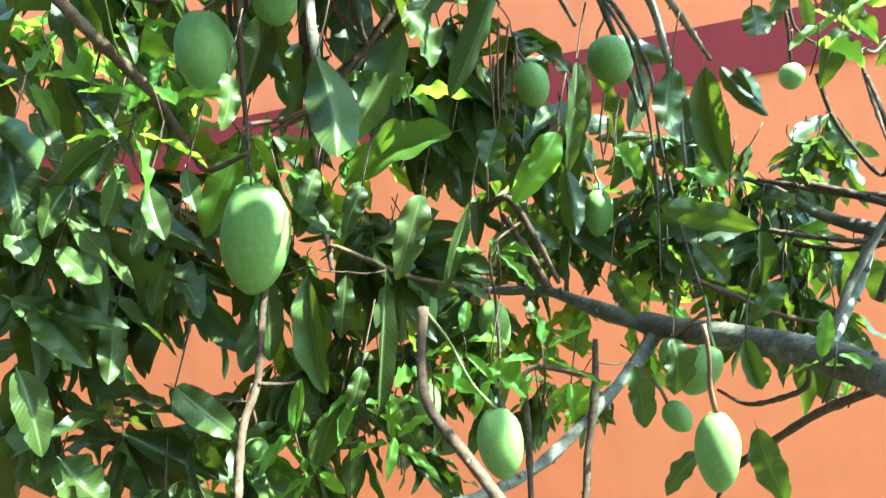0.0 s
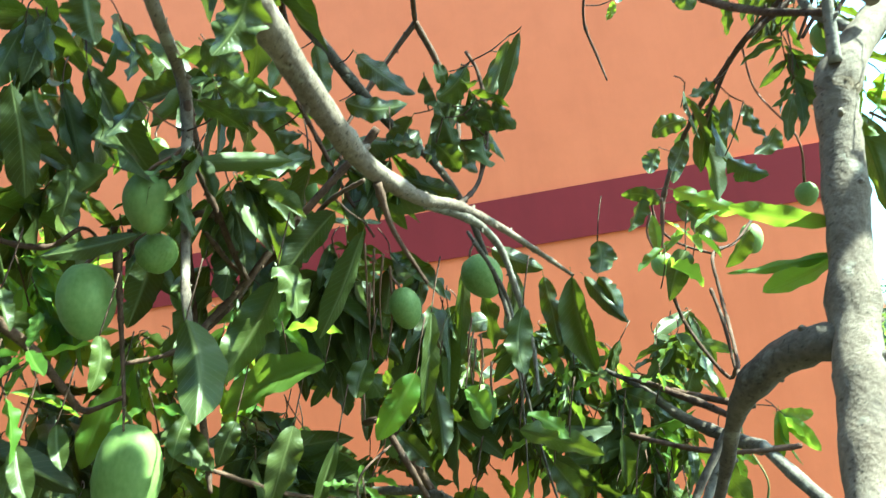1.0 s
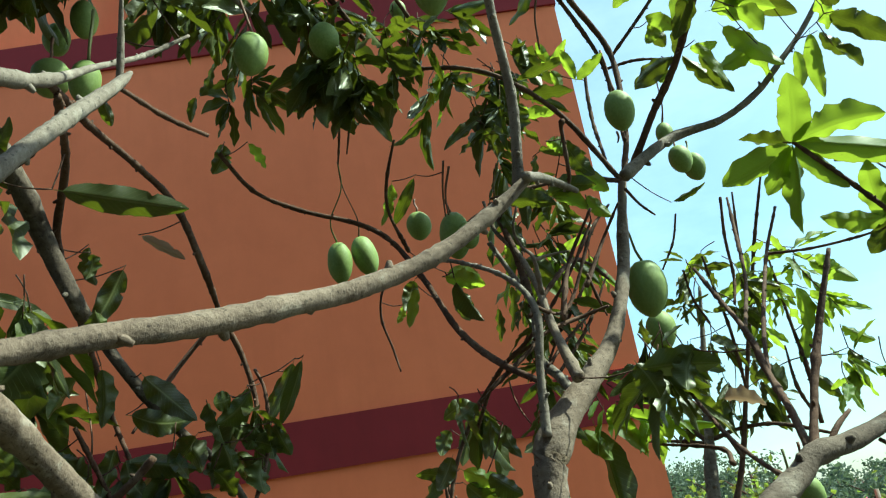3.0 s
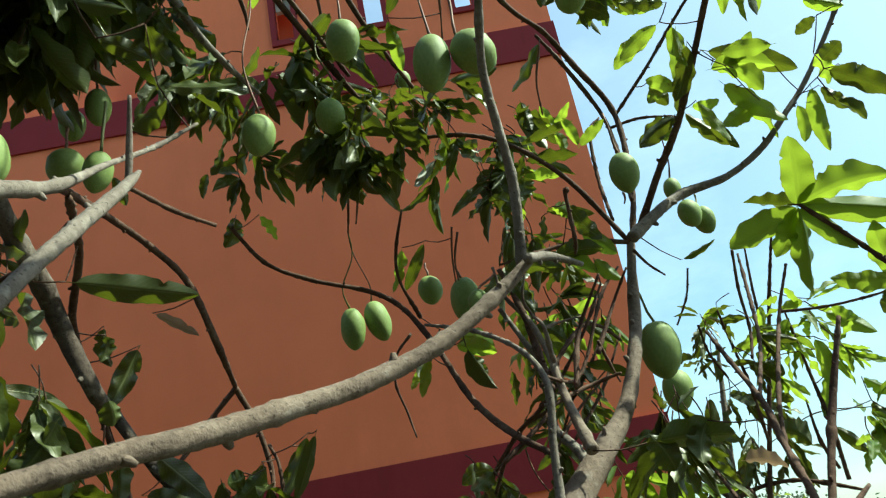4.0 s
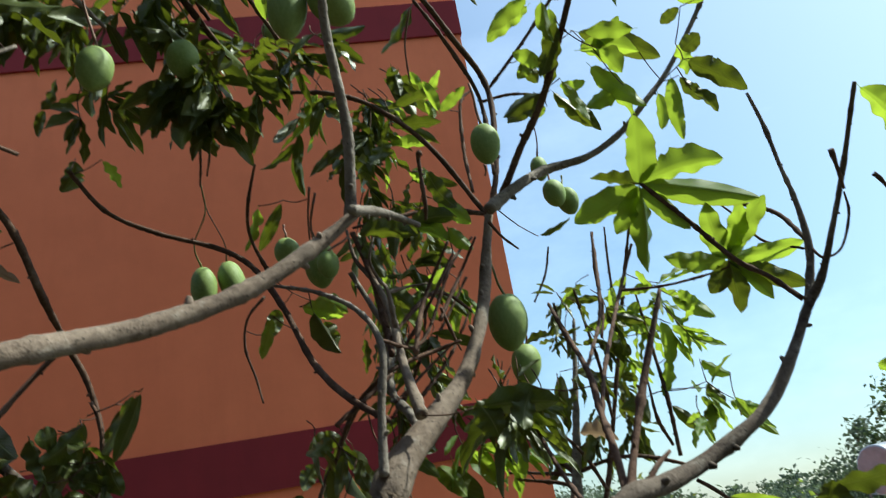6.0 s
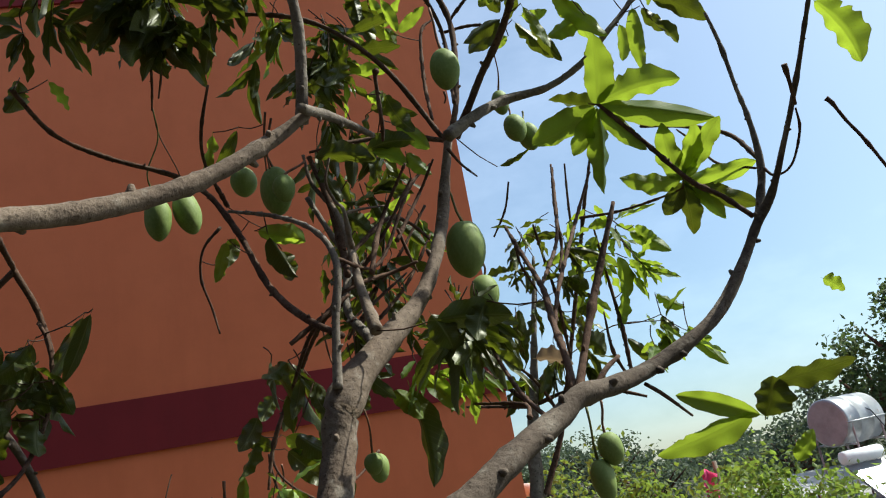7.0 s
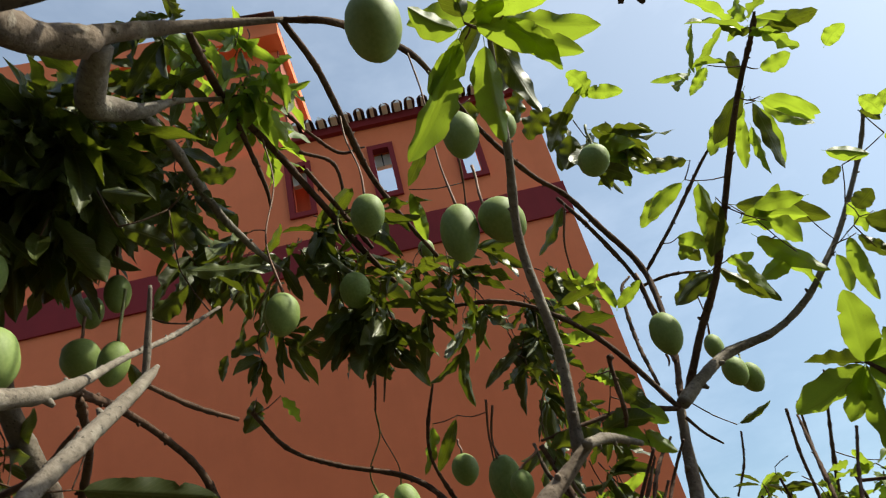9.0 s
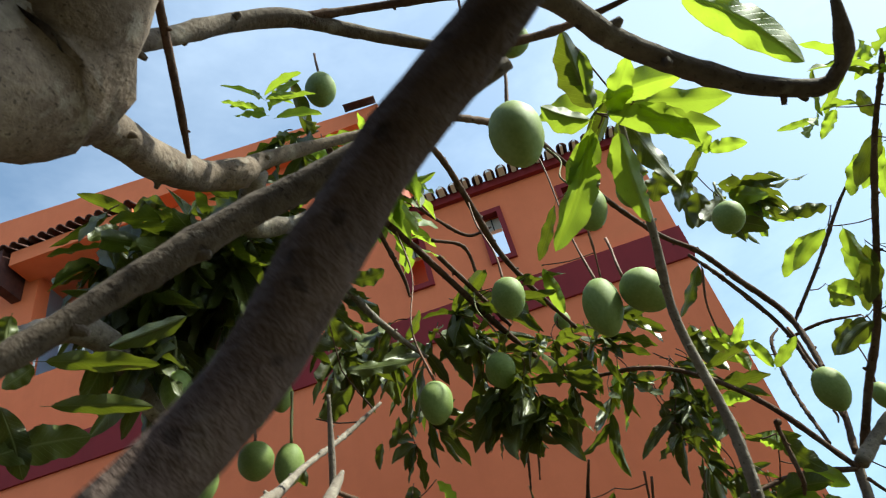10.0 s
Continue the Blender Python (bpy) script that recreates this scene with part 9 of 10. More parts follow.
leaf(main_tree, (2.534, 4.445, 4.741), (2.466, 4.543, 4.667), 0.055, 65)
twiglet(main_tree, (2.541, 4.460, 4.722), (2.553, 4.454, 4.716), (2.565, 4.447, 4.714))
leaf(main_tree, (2.572, 4.447, 4.706), (2.659, 4.454, 4.616), 0.054, -37, "young")
twiglet(main_tree, (2.562, 4.326, 4.819), (2.570, 4.332, 4.822), (2.579, 4.338, 4.828))
leaf(main_tree, (2.573, 4.338, 4.831), (2.500, 4.346, 4.877), 0.040, 69)
leaf(main_tree, (2.605, 4.573, 4.487), (2.506, 4.621, 4.509), 0.053, 71, "young")
twiglet(main_tree, (2.447, 4.636, 4.549), (2.485, 4.633, 4.506), (2.524, 4.629, 4.476))
leaf(main_tree, (2.528, 4.629, 4.471), (2.589, 4.625, 4.411), 0.060, -31, "young")
twiglet(main_tree, (2.411, 4.746, 4.447), (2.422, 4.721, 4.440), (2.434, 4.696, 4.440))
leaf(main_tree, (2.438, 4.698, 4.431), (2.493, 4.722, 4.318), 0.041, -60, "young")
twiglet(main_tree, (2.429, 4.691, 4.498), (2.413, 4.693, 4.485), (2.397, 4.694, 4.477))
leaf(main_tree, (2.392, 4.695, 4.480), (2.327, 4.699, 4.525), 0.048, 61, "young")
twiglet(main_tree, (2.465, 4.581, 4.599), (2.433, 4.594, 4.607), (2.401, 4.607, 4.623))
leaf(main_tree, (2.402, 4.611, 4.616), (2.414, 4.662, 4.521), 0.051, -11, "young")
leaf(main_tree, (2.549, 4.460, 4.710), (2.578, 4.548, 4.559), 0.054, -14)
twiglet(main_tree, (2.401, 4.607, 4.623), (2.388, 4.609, 4.629), (2.375, 4.610, 4.637))
leaf(main_tree, (2.367, 4.616, 4.634), (2.274, 4.684, 4.589), 0.051, 62, "young")
twiglet(main_tree, (2.375, 4.610, 4.637), (2.385, 4.594, 4.650), (2.396, 4.578, 4.670))
leaf(main_tree, (2.388, 4.580, 4.672), (2.287, 4.604, 4.704), 0.043, 72)
twiglet(main_tree, (2.447, 4.636, 4.549), (2.440, 4.630, 4.559), (2.432, 4.623, 4.572))
leaf(main_tree, (2.429, 4.629, 4.564), (2.395, 4.708, 4.453), 0.056, 63)
twiglet(main_tree, (2.411, 4.746, 4.447), (2.400, 4.736, 4.433), (2.389, 4.725, 4.423))
leaf(main_tree, (2.382, 4.730, 4.420), (2.293, 4.784, 4.382), 0.050, 77)
bunch(back_tree, (2.664, 5.193, 3.802), (0.225, 0.15, 0.190), 19, 0.085, 463, "young", 1.0)
bunch(back_tree, (2.480, 5.361, 3.833), (0.147, 0.15, 0.202), 32, 0.085, 464, "mature", 1.0)
bunch(back_tree, (2.802, 5.048, 3.564), (0.111, 0.10, 0.063), 9, 0.085, 465, "young", 1.0)
bunch(back_tree, (2.512, 5.286, 3.878), (0.174, 0.15, 0.157), 28, 0.085, 466, "mature", 1.0)
bunch(main_tree, (2.121, 4.653, 3.612), (0.055, 0.06, 0.067), 18, 0.13, 467, "mature", 1.0)
bunch(main_tree, (1.977, 4.936, 3.873), (0.132, 0.12, 0.176), 32, 0.1, 468, "mature", 1.0)
bunch(main_tree, (2.141, 4.964, 3.528), (0.072, 0.08, 0.086), 11, 0.1, 469, "young", 1.0)
bunch(main_tree, (0.978, 5.405, 3.067), (0.144, 0.12, 0.112), 27, 0.13, 470, "mature", 2.3, 0.28)
bunch(main_tree, (1.179, 5.412, 2.817), (0.141, 0.12, 0.109), 30, 0.12, 471, "mature", 2.3, 0.28)
bunch(left_tree, (0.560, 5.108, 2.988), (0.161, 0.12, 0.117), 27, 0.16, 472, "mature", 2.3, 0.28)
bunch(main_tree, (1.038, 5.365, 2.538), (0.141, 0.12, 0.125), 16, 0.12, 473, "young", 2.3, 0.28)
bunch(left_tree, (0.295, 4.969, 2.712), (0.157, 0.12, 0.157), 30, 0.15, 474, "mature", 2.3, 0.28)
bunch(left_tree, (0.439, 4.984, 2.469), (0.183, 0.12, 0.127), 36, 0.13, 475, "mature", 2.3, 0.28)
bunch(left_tree, (0.113, 4.873, 3.111), (0.111, 0.12, 0.111), 24, 0.14, 476, "mature", 2.3, 0.28)
bunch(main_tree, (0.630, 5.281, 2.491), (0.175, 0.12, 0.127), 30, 0.12, 477, "mature", 2.3, 0.28)
bunch(main_tree, (1.612, 5.339, 3.043), (0.152, 0.12, 0.122), 27, 0.12, 478, "mature", 2.3, 0.28)
bunch(main_tree, (2.174, 4.793, 3.639), (0.080, 0.06, 0.067), 32, 0.12, 479, "mature", 2)
bunch(main_tree, (1.989, 4.960, 3.756), (0.131, 0.12, 0.146), 28, 0.1, 480, "mature", 1.0)
bunch(main_tree, (1.855, 4.884, 3.650), (0.082, 0.10, 0.123), 20, 0.1, 481, "mature", 1.0)
bunch(main_tree, (1.733, 4.993, 3.572), (0.084, 0.10, 0.113), 10, 0.125, 482, "mature", 1.25)
bunch(main_tree, (1.977, 4.990, 4.048), (0.139, 0.12, 0.123), 14, 0.1, 483, "young", 1.0)
bunch(left_tree, (0.036, 4.742, 3.464), (0.156, 0.12, 0.143), 29, 0.12, 484, "young", 2.3, 0.28)
bunch(main_tree, (0.785, 5.241, 2.616), (0.183, 0.12, 0.091), 25, 0.11, 485, "young", 2.3, 0.28)
bunch(left_tree, (0.228, 4.766, 2.524), (0.194, 0.12, 0.077), 21, 0.11, 486, "young", 2.3, 0.28)
bunch(main_tree, (1.489, 5.287, 2.790), (0.155, 0.12, 0.084), 21, 0.11, 487, "young", 2.3, 0.28)
bunch(main_tree, (1.183, 5.315, 3.080), (0.104, 0.12, 0.134), 24, 0.12, 488, "mature", 2.3, 0.28)
bunch(left_tree, (0.304, 4.875, 2.840), (0.122, 0.12, 0.108), 16, 0.14, 489, "young", 2.3, 0.28)
bunch(main_tree, (1.203, 5.391, 2.644), (0.186, 0.12, 0.093), 16, 0.11, 490, "young", 2.3, 0.28)
bunch(left_tree, (0.902, 4.272, 4.809), (0.132, 0.12, 0.158), 150, 0.17, 491, "mature", 1.2)
bunch(left_tree, (0.770, 4.400, 4.827), (0.126, 0.10, 0.126), 90, 0.16, 492, "mature", 1.2)
bunch(left_tree, (1.009, 4.307, 4.981), (0.127, 0.10, 0.085), 48, 0.14, 493, "mature", 1.0)
bunch(left_tree, (0.750, 4.124, 4.921), (0.090, 0.10, 0.102), 32, 0.15, 494, "mature", 1.0)
bunch(left_tree, (0.901, 4.249, 4.759), (0.085, 0.12, 0.158), 100, 0.16, 495, "mature", 1.3)
bunch(left_tree, (1.192, 4.381, 5.328), (0.186, 0.12, 0.077), 16, 0.13, 496, "young", 1.0)
bunch(left_tree, (1.279, 4.528, 5.230), (0.176, 0.12, 0.096), 22, 0.14, 497, "young", 1.0)
bunch(left_tree, (0.939, 4.317, 4.943), (0.107, 0.10, 0.160), 68, 0.16, 498, "mature", 1.4)
bunch(left_tree, (0.453, 5.013, 3.220), (0.162, 0.15, 0.132), 18, 0.13, 499, "young", 2.3, 0.28)
bunch(left_tree, (0.650, 5.100, 3.069), (0.180, 0.15, 0.135), 27, 0.14, 500, "mature", 2.3, 0.28)
bunch(left_tree, (0.844, 5.220, 3.124), (0.172, 0.15, 0.125), 16, 0.12, 501, "young", 2.3, 0.28)
bunch(main_tree, (1.089, 5.307, 2.928), (0.174, 0.15, 0.126), 27, 0.12, 502, "mature", 2.3, 0.28)
bunch(left_tree, (0.482, 4.958, 2.966), (0.182, 0.12, 0.098), 18, 0.13, 503, "young", 2.3, 0.28)
bunch(main_tree, (1.359, 5.381, 2.948), (0.160, 0.12, 0.128), 12, 0.12, 504, "young", 2.3, 0.28)
bunch(left_tree, (0.798, 5.125, 2.842), (0.177, 0.12, 0.074), 21, 0.13, 505, "mature", 2.3, 0.28)
bunch(left_tree, (0.286, 4.681, 3.765), (0.155, 0.12, 0.155), 27, 0.15, 506, "mature", 2.3, 0.28)
bunch(left_tree, (0.156, 4.812, 3.354), (0.165, 0.12, 0.124), 14, 0.13, 507, "young", 2.3, 0.28)
bunch(left_tree, (0.398, 4.892, 3.517), (0.127, 0.12, 0.127), 18, 0.14, 508, "mature", 2.3, 0.28)
bunch(left_tree, (0.283, 4.972, 3.217), (0.146, 0.12, 0.117), 27, 0.13, 509, "mature", 2.3, 0.28)
bunch(left_tree, (0.510, 5.153, 3.174), (0.172, 0.12, 0.125), 16, 0.13, 510, "young", 2.3, 0.28)
bunch(left_tree, (0.373, 4.595, 3.942), (0.160, 0.12, 0.086), 30, 0.15, 511, "mature", 2.3, 0.28)
bunch(left_tree, (0.503, 4.876, 3.933), (0.114, 0.12, 0.114), 18, 0.14, 512, "mature", 2.3, 0.28)
bunch(main_tree, (1.460, 5.361, 2.814), (0.171, 0.12, 0.109), 27, 0.12, 513, "mature", 2.3, 0.28)
bunch(main_tree, (1.719, 5.386, 2.810), (0.154, 0.12, 0.092), 14, 0.11, 514, "young", 2.3, 0.28)
bunch(main_tree, (1.269, 5.389, 3.088), (0.147, 0.12, 0.114), 18, 0.12, 515, "mature", 2.3, 0.28)
bunch(left_tree, (0.705, 5.225, 3.335), (0.145, 0.12, 0.096), 18, 0.14, 516, "mature", 2.3, 0.28)
bunch(main_tree, (1.100, 5.284, 2.776), (0.186, 0.12, 0.062), 14, 0.12, 517, "young", 2.3, 0.28)
# two unseen leaf masses, added overhead to shade the left clump and trunk
bunch(left_tree, (2.900, 4.250, 7.300), (0.340, 0.40, 0.230), 200, 0.16, 518, "mature", 1.2)
bunch(left_tree, (3.100, 3.430, 6.760), (0.330, 0.33, 0.250), 120, 0.15, 519, "mature", 1.2)
twiglet(back_tree, (2.743, 5.349, 4.064), (2.770, 5.300, 4.020), (2.800, 5.230, 3.985))
whorl(back_tree, (2.800, 5.230, 3.985), (0.55, -0.35, 0.30), 7, 0.14, 520, "young", 0.75, 0.22, 62)
twiglet(back_tree, (2.616, 5.437, 3.603), (2.740, 5.330, 3.660), (2.870, 5.230, 3.640))
whorl(back_tree, (2.870, 5.230, 3.640), (0.70, -0.20, 0.25), 7, 0.12, 521, "young", 0.8, 0.22, 60)
twiglet(back_tree, (2.699, 5.419, 3.864), (2.760, 5.330, 3.850), (2.830, 5.230, 3.830))
whorl(back_tree, (2.830, 5.230, 3.830), (0.75, -0.20, 0.20), 6, 0.13, 522, "young", 0.8, 0.22, 60)
twiglet(back_tree, (2.600, 5.551, 3.975), (2.540, 5.430, 4.000), (2.470, 5.260, 4.010))
whorl(back_tree, (2.470, 5.260, 4.010), (-0.20, -0.40, 0.40), 5, 0.09, 523, "mature", 0.6, 0.24, 62)
for (tree_name, leaf_kind), rows in rest.items():
    join_rest(bpy.data.objects[tree_name], leaf_kind, rows)
for tree_name, shoots in twiglets.items():
    ob = part("shoot", shoots, BARK_DARK, bpy.data.objects[tree_name], "", True)
    tagged(ob, kind="stuff")

# ---- fruit ----
mango((0.548, 4.429, 3.016), 0.198, 0.123, 12.0, (0.571, 4.409, 3.141))
mango((0.515, 4.409, 3.336), 0.143, 0.103, 5.0, (0.545, 4.465, 3.454))
mango((0.652, 4.419, 3.495), 0.119, 0.094, 4.0, (0.715, 4.457, 3.596))
mango((0.632, 4.461, 3.408), 0.077, 0.076, 0.0, (0.715, 4.439, 3.501))
mango((1.002, 4.797, 3.253), 0.096, 0.075, -8.0, (0.982, 4.784, 3.329))
mango((1.155, 4.974, 3.307), 0.114, 0.096, -25.0, (1.157, 4.979, 3.412))
mango((1.073, 5.208, 2.980), 0.122, 0.083, 8.0)
mango((0.664, 4.929, 2.817), 0.125, 0.081, 3.0)
mango((0.827, 4.954, 2.756), 0.125, 0.075, -5.0, (0.877, 4.947, 3.006))
mango((1.706, 5.079, 2.636), 0.078, 0.078, 0.0, (1.695, 5.047, 2.930))
mango((1.645, 5.702, 3.305), 0.080, 0.074, 0.0, (1.646, 5.617, 3.422))
mango((1.968, 5.872, 3.353), 0.106, 0.086, 0.0, (1.976, 5.863, 3.409))
mango((2.362, 5.580, 3.663), 0.088, 0.068, 0.0, (2.363, 5.740, 3.662))
mango((0.422, 4.894, 3.375), 0.107, 0.061, 0.0)
mango((0.659, 4.888, 2.608), 0.109, 0.072, 0.0)
mango((0.937, 4.390, 2.653), 0.113, 0.070, 0.0, (0.867, 4.320, 2.877))
mango((1.245, 4.361, 2.635), 0.113, 0.066, 5.0)
mango((1.200, 4.762, 2.574), 0.067, 0.052, -30.0, (1.138, 4.795, 2.681))
mango((1.249, 4.684, 2.677), 0.101, 0.073, 35.0, (1.275, 4.762, 2.798))
mango((1.204, 4.788, 2.680), 0.088, 0.055, 0.0, (1.280, 4.762, 2.774))
mango((0.369, 4.626, 2.572), 0.099, 0.060, 0.0)
mango((0.778, 5.236, 3.359), 0.091, 0.054, 0.0)
mango((0.830, 5.181, 2.921), 0.103, 0.073, 0.0)
mango((1.481, 5.272, 4.187), 0.140, 0.085, -12.0, (1.459, 4.985, 4.389))
mango((1.402, 5.230, 4.164), 0.138, 0.083, 0.0, (1.459, 4.985, 4.389))
mango((1.662, 5.136, 4.211), 0.092, 0.076, 0.0)
mango((1.757, 4.963, 4.106), 0.137, 0.094, 0.0, (1.741, 4.924, 4.199))
mango((2.209, 4.861, 3.854), 0.152, 0.100, 3.0, (2.184, 4.854, 4.035))
mango((2.291, 5.104, 3.776), 0.122, 0.093, 10.0)
mango((2.035, 5.065, 3.744), 0.084, 0.063, 0.0, (2.122, 4.938, 3.903))
mango((0.819, 4.972, 3.289), 0.098, 0.056, 5.0, (0.850, 4.960, 3.653))
mango((0.792, 4.859, 3.568), 0.067, 0.051, 0.0, (0.798, 4.860, 3.934))
mango((0.356, 4.970, 3.764), 0.090, 0.054, -10.0)
mango((0.163, 5.192, 3.923), 0.086, 0.065, -10.0)
mango((1.579, 4.393, 4.590), 0.107, 0.081, 3.0, (1.559, 4.415, 4.938))
mango((1.348, 4.482, 4.444), 0.106, 0.077, 10.0, (1.344, 4.489, 4.988))
mango((1.499, 4.647, 4.564), 0.097, 0.084, 0.0, (1.491, 4.661, 4.837))
mango((1.768, 4.388, 4.484), 0.148, 0.084, 6.0, (1.762, 4.380, 5.068))
mango((1.861, 4.373, 4.481), 0.115, 0.101, -35.0)
mango((2.136, 4.491, 4.671), 0.088, 0.078, 10.0)
mango((0.776, 4.360, 4.632), 0.125, 0.090, 0.0)
mango((0.971, 4.495, 4.609), 0.099, 0.067, 0.0)
mango((0.840, 4.628, 4.667), 0.092, 0.066, 0.0)
mango((1.029, 4.011, 4.198), 0.107, 0.075, -5.0)
mango((0.937, 4.412, 4.409), 0.088, 0.085, 0.0)
mango((1.057, 4.312, 4.322), 0.093, 0.059, 12.0)
mango((0.485, 4.688, 4.587), 0.115, 0.124, 0.0)
mango((0.746, 4.323, 4.545), 0.061, 0.064, 0.0)
mango((0.925, 4.116, 4.440), 0.098, 0.066, 0.0)
mango((2.216, 4.749, 4.300), 0.115, 0.076, 0.0)
mango((2.523, 5.214, 4.326), 0.096, 0.080, -10.0)
mango((2.578, 5.256, 4.310), 0.098, 0.074, -10.0)
mango((2.477, 5.164, 4.396), 0.085, 0.057, 0.0, (2.454, 5.024, 4.587))
mango((1.699, 4.875, 4.784), 0.065, 0.053, 0.0)
mango((1.837, 4.450, 4.809), 0.141, 0.093, 0.0, (1.808, 4.464, 5.068))
mango((1.946, 4.446, 4.807), 0.086, 0.070, 0.0)
mango((1.319, 4.060, 5.112), 0.095, 0.082, 0.0)
mango((1.772, 4.020, 4.980), 0.083, 0.087, 0.0)
mango((1.677, 3.740, 4.398), 0.110, 0.085, 0.0, (1.679, 3.768, 4.820))
mango((2.477, 4.890, 3.312), 0.084, 0.061, -10.0)
mango((2.445, 4.898, 3.242), 0.106, 0.066, -5.0)
mango((1.908, 4.996, 3.377), 0.056, 0.050, 0.0, (1.826, 4.967, 3.736))
mango((1.782, 4.786, 4.042), 0.070, 0.055, 0.0, (1.839, 4.823, 4.122))


# ---- shrubs and trees in the distance ----
def crown(bm, uv, at, size, n, leaf_size, seed, flat=0.0):
    """Small leaves in clumps, with an uneven outline and gaps."""
    rng = random.Random(seed)
    clumps = []
    for _ in range(max(6, n // 60)):
        q = Vector((rng.gauss(0, 0.5), rng.gauss(0, 0.5), rng.gauss(0, 0.45)))
        if q.length > 1.05:
            q *= 1.05 / q.length
        clumps.append((q, rng.uniform(0.14, 0.34)))
    for i in range(n):
        q, r = clumps[i % len(clumps)]
        p = q + Vector((rng.gauss(0, 1), rng.gauss(0, 1), rng.gauss(0, 0.8))) * r * 0.6
        c = Vector(at) + Vector((p.x * size[0], p.y * size[1], p.z * size[2]))
        d = Vector((rng.uniform(-1, 1), rng.uniform(-1, 1), rng.uniform(-1, 0.4))).normalized()
        w = d.orthogonal().normalized()
        w = Matrix.Rotation(rng.uniform(0, 6.28), 3, d) @ w
        ln, wd = leaf_size * rng.uniform(0.6, 1.3), leaf_size * rng.uniform(0.2, 0.36)
        up = d.cross(w) * wd * 0.3
        v = [bm.verts.new(x) for x in (c, c + d * ln * 0.45 + w * wd + up, c + d * ln, c + d * ln * 0.45 - w * wd + up)]
        f = bm.faces.new(v)
        for lp, t in zip(f.loops, ((0.5, 0), (1, 0.5), (0.5, 1), (0, 0.5))):
            lp[uv].uv = t


def far_tree(name, at, height, size, n, leaf_size, seed, mat, label, group, trunk_r=0.12):
    rng = random.Random(seed)
    height, at = height - ground_z(at[0], at[1]), (at[0], at[1], ground_z(at[0], at[1]))
    tree = root(name, at, label, "tree" if name == "tree" else "shrub", group)
    x, y, z = at
    bm = bmesh.new()
    uv = bm.loops.layers.uv.new("UVMap")
    crown(bm, uv, (x, y, z + height - size[2]), size, n, leaf_size, seed)
    part("crown", bm, mat, tree)
    bm = bmesh.new()
    top = z + height - size[2]
    tube(bm, [(x, y, z - 0.1, trunk_r), (x + 0.1, y, z + (top - z) * 0.5, trunk_r * 0.8), (x, y + 0.1, top + size[2] * 0.5, trunk_r * 0.3)], 8, 0.4, 0.05, seed)
    for k in range(5):
        a = k * 1.3 + rng.random()
        tube(bm, [(x, y, top - size[2] * 0.5, trunk_r * 0.5), (x + math.cos(a) * size[0] * 0.4, y + math.sin(a) * size[1] * 0.4, top, trunk_r * 0.35), (x + math.cos(a) * size[0] * 0.75, y + math.sin(a) * size[1] * 0.75, top + size[2] * 0.35, trunk_r * 0.15)], 6, 0.4, 0.05, seed + k)
    part("trunk", bm, BARK_DARK, tree, "", True)


# far woods along the skyline, too many to count
bm = bmesh.new()
uv = bm.loops.layers.uv.new("UVMap")
rng = random.Random(31)
for k in range(70):
    az, dist = radians(-70 + k * 2.4 + rng.uniform(-1, 1)), rng.uniform(60, 95)
    h = 3.3 - dist * math.tan(radians(rng.uniform(2.3, 3.2)))
    crown(bm, uv, (1.6 + dist * math.sin(az), 3 + dist * math.cos(az), h - 2.9), (3.4, 3.4, 3.3), 620, 0.75, 200 + k)
tagged(new("far_woods", mesh_of("far_woods", bm, FAR_HAZE_GREEN)), "hazy grey-green woods on the far skyline", "woods", kind="stuff")
rng = random.Random(12)
for k in range(11):
    az = radians(14.5 + k * 2.2)
    dist = 9.5 + 1.6 * ((k * 7) % 5) / 4
    h = 3.35 - dist * math.tan(radians((3.2, 2.2, 3.0, 2.6, 3.4, 2.4, 3.6, 3.9, 3.3, 3.8, 4.2)[k]))
    far_tree("shrub", (1.6 + dist * math.sin(az), 3.0 + dist * math.cos(az), 0), h, (0.75, 0.75, 1.25), 1500, 0.10, 40 + k, BUSH, "sunlit light green leafy shrub", "shrubs behind the house", 0.05)
for k in range(9):
    az = radians(13 + k * 2.6)
    dist = 34 + 6 * ((k * 3) % 4)
    h = 3.5 - dist * math.tan(radians((1.3, 1.1, 1.4, 1.6, 3.0, 3.1, 3.2, 3.1, 2.9)[k]))
    far_tree("tree", (1.6 + dist * math.sin(az), 3.0 + dist * math.cos(az), 0), h, (2.2, 2.2, 1.5), 2000, 0.22, 60 + k, FAR_HAZE_GREEN, "hazy grey-green tree far behind the house", "trees far off", 0.15)
for k, (a, e, d) in enumerate(((36.4, -0.3, 24), (38.6, 1.8, 23), (41.0, 4.6, 22), (44.0, 6.7, 22), (47.5, 7.8, 23), (33.0, -2.0, 27))):
    az = radians(a)
    far_tree("tree", (1.7 + d * math.sin(az), 3.0 + d * math.cos(az), 0), 3.44 + d * math.tan(radians(e)), (1.25, 1.25, 1.5), 2400, 0.17, 80 + k, FAR_HAZE_GREEN if k in (0, 5) else TALL_GREEN, "tall dark green tree behind the water tank", "tall trees by the tank", 0.16)

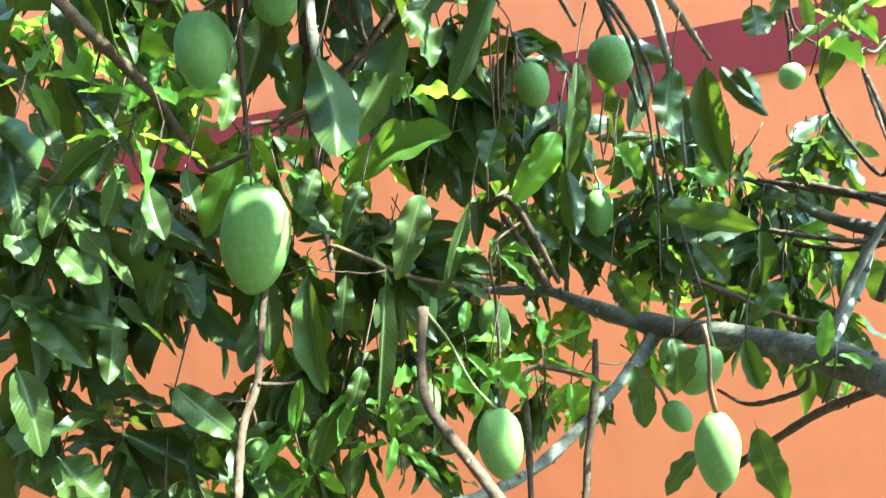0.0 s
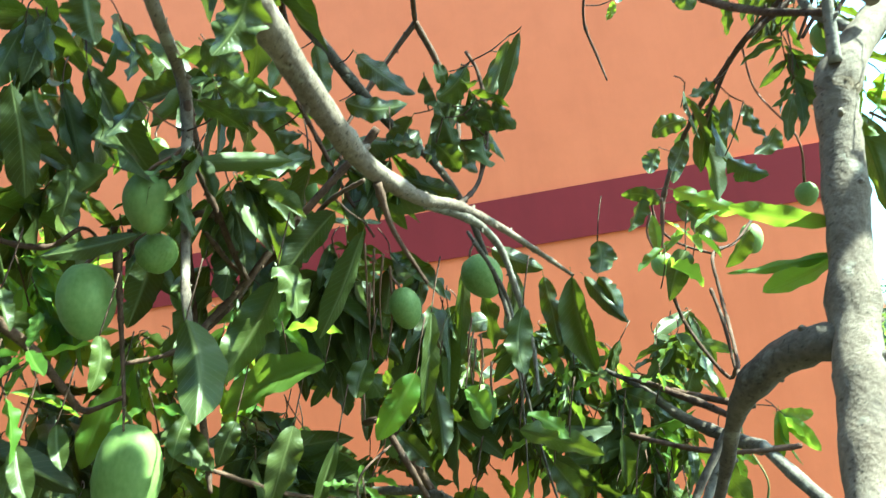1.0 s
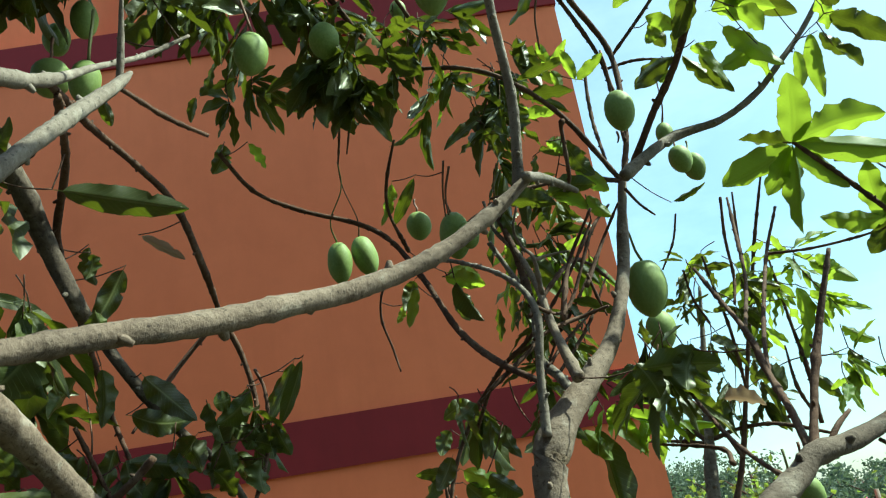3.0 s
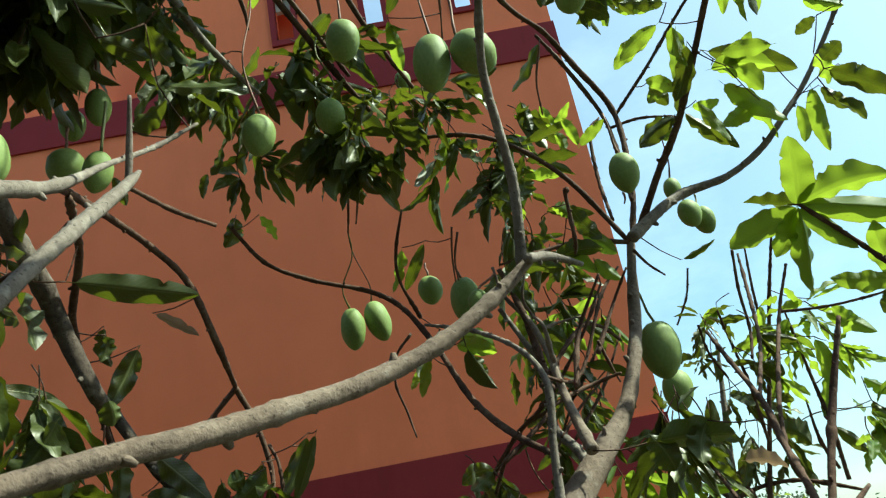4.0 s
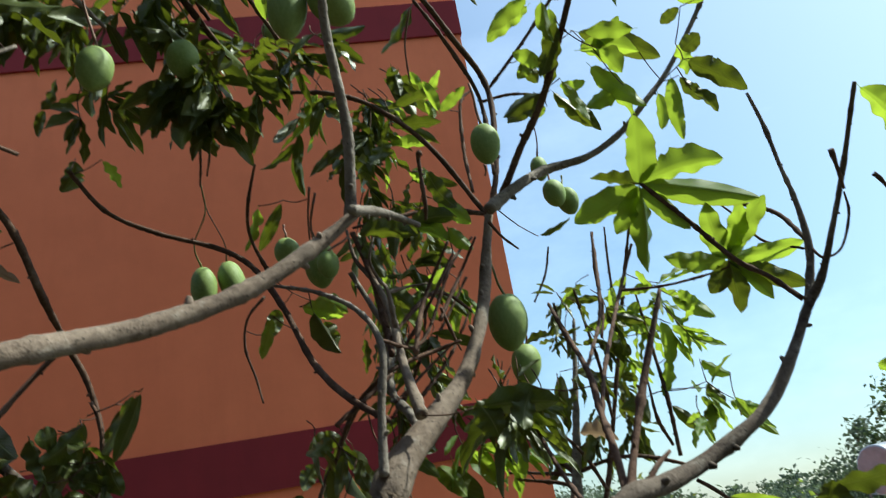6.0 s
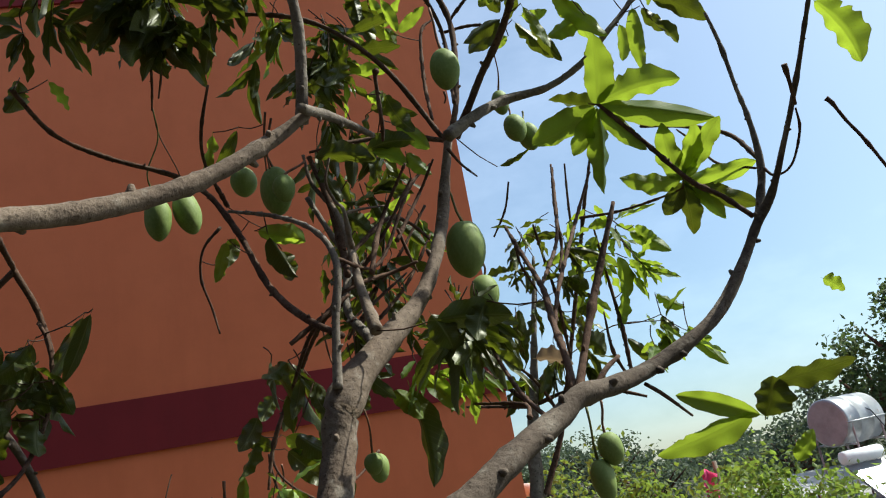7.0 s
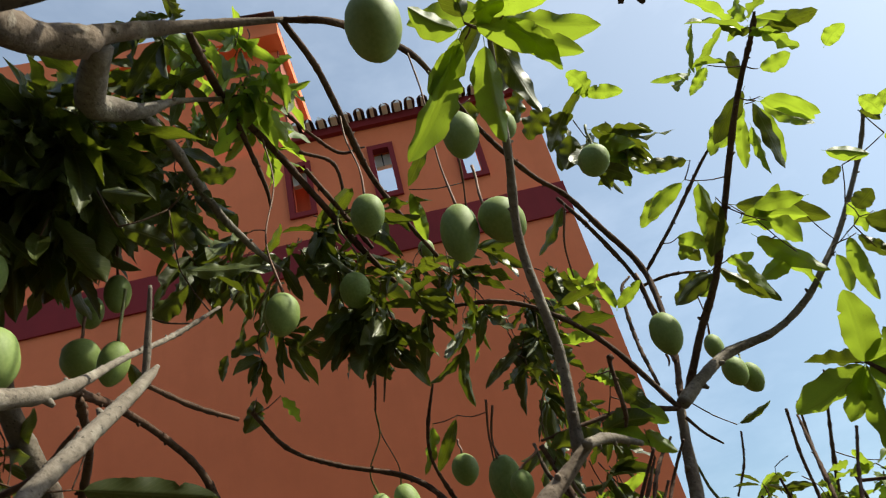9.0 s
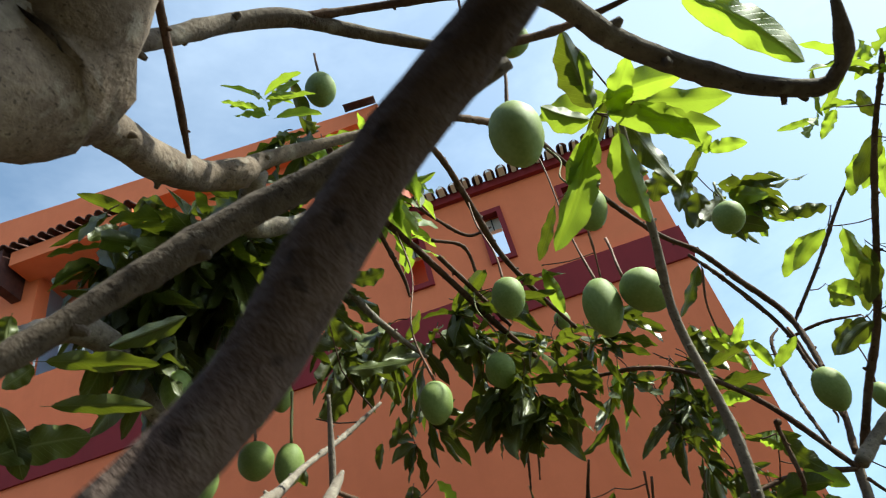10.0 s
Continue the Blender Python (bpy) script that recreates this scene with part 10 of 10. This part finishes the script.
# a pink cloth on a post among the shrubs
cloth = root("pink_cloth", (6.2, 11.9, 0), "bright pink cloth hung over a wooden post", "cloth")
bm = bmesh.new()
tube(bm, [(6.36, 11.9, 0.0, 0.03), (6.36, 11.9, 1.3, 0.03), (6.36, 11.9, 2.62, 0.028)], 7, 0.3, 0.05, 3)
part("post", bm, BARK, cloth, "", True)
bm = bmesh.new()
grid = [[bm.verts.new((6.12 + 0.2 * u + 0.012 * math.sin(7 * v + 2 * u), 11.9 - 0.05 - 0.03 * math.sin(9 * u + 2 * v), 2.52 - 0.32 * v + 0.04 * math.sin(5 * u))) for u in np.linspace(0, 1, 9)] for v in np.linspace(0, 1, 7)]
for i in range(6):
    for k in range(8):
        bm.faces.new((grid[i][k], grid[i][k + 1], grid[i + 1][k + 1], grid[i + 1][k]))
bmesh.ops.solidify(bm, geom=bm.faces[:], thickness=0.008)
part("cloth", bm, PINK, cloth, "", True)


# a palm frond hanging among the leaves
frond = root("palm_frond", (-0.313, 4.964, 2.888), "pale glossy palm frond with drooping leaflets", "palm frond")
rib = [(-0.313, 4.964, 2.888, 0.0040), (-0.229, 4.965, 2.786, 0.0034), (-0.156, 4.953, 2.676, 0.0028), (-0.098, 4.946, 2.567, 0.0022), (-0.037, 4.929, 2.390, 0.0016)]
bm = bmesh.new()
tube(bm, rib, 6, 0.03, 0.03, 5, False)
part("rib", bm, STALK_GREEN, frond, "", True)
rng = random.Random(8)
spine = glide(rib, 0.011)
for i, q in enumerate(spine[2:]):
    for s in (-1, 1):
        a = Vector(q[:3])
        ln = 0.10 * (1 - 0.5 * i / len(spine)) * rng.uniform(0.8, 1.1)
        d = Vector((0.35 * s + rng.uniform(-0.1, 0.1), -0.25 * s, -0.85)).normalized()
        w = d.cross(Vector((0.2, 1, 0.1))).normalized() * 0.0045
        bm = bmesh.new()
        uv = bm.loops.layers.uv.new("UVMap")
        v = [bm.verts.new(p) for p in (a - w * 0.5, a + w * 0.5, a + d * ln * 0.5 + w + Vector((0, 0, 0.004)), a + d * ln, a + d * ln * 0.5 - w + Vector((0, 0, 0.004)))]
        f = bm.faces.new(v)
        for lp, t in zip(f.loops, ((0.4, 0), (0.6, 0), (1, 0.5), (0.5, 1), (0, 0.5))):
            lp[uv].uv = t
        part("leaflet", bm, BUSH, frond)
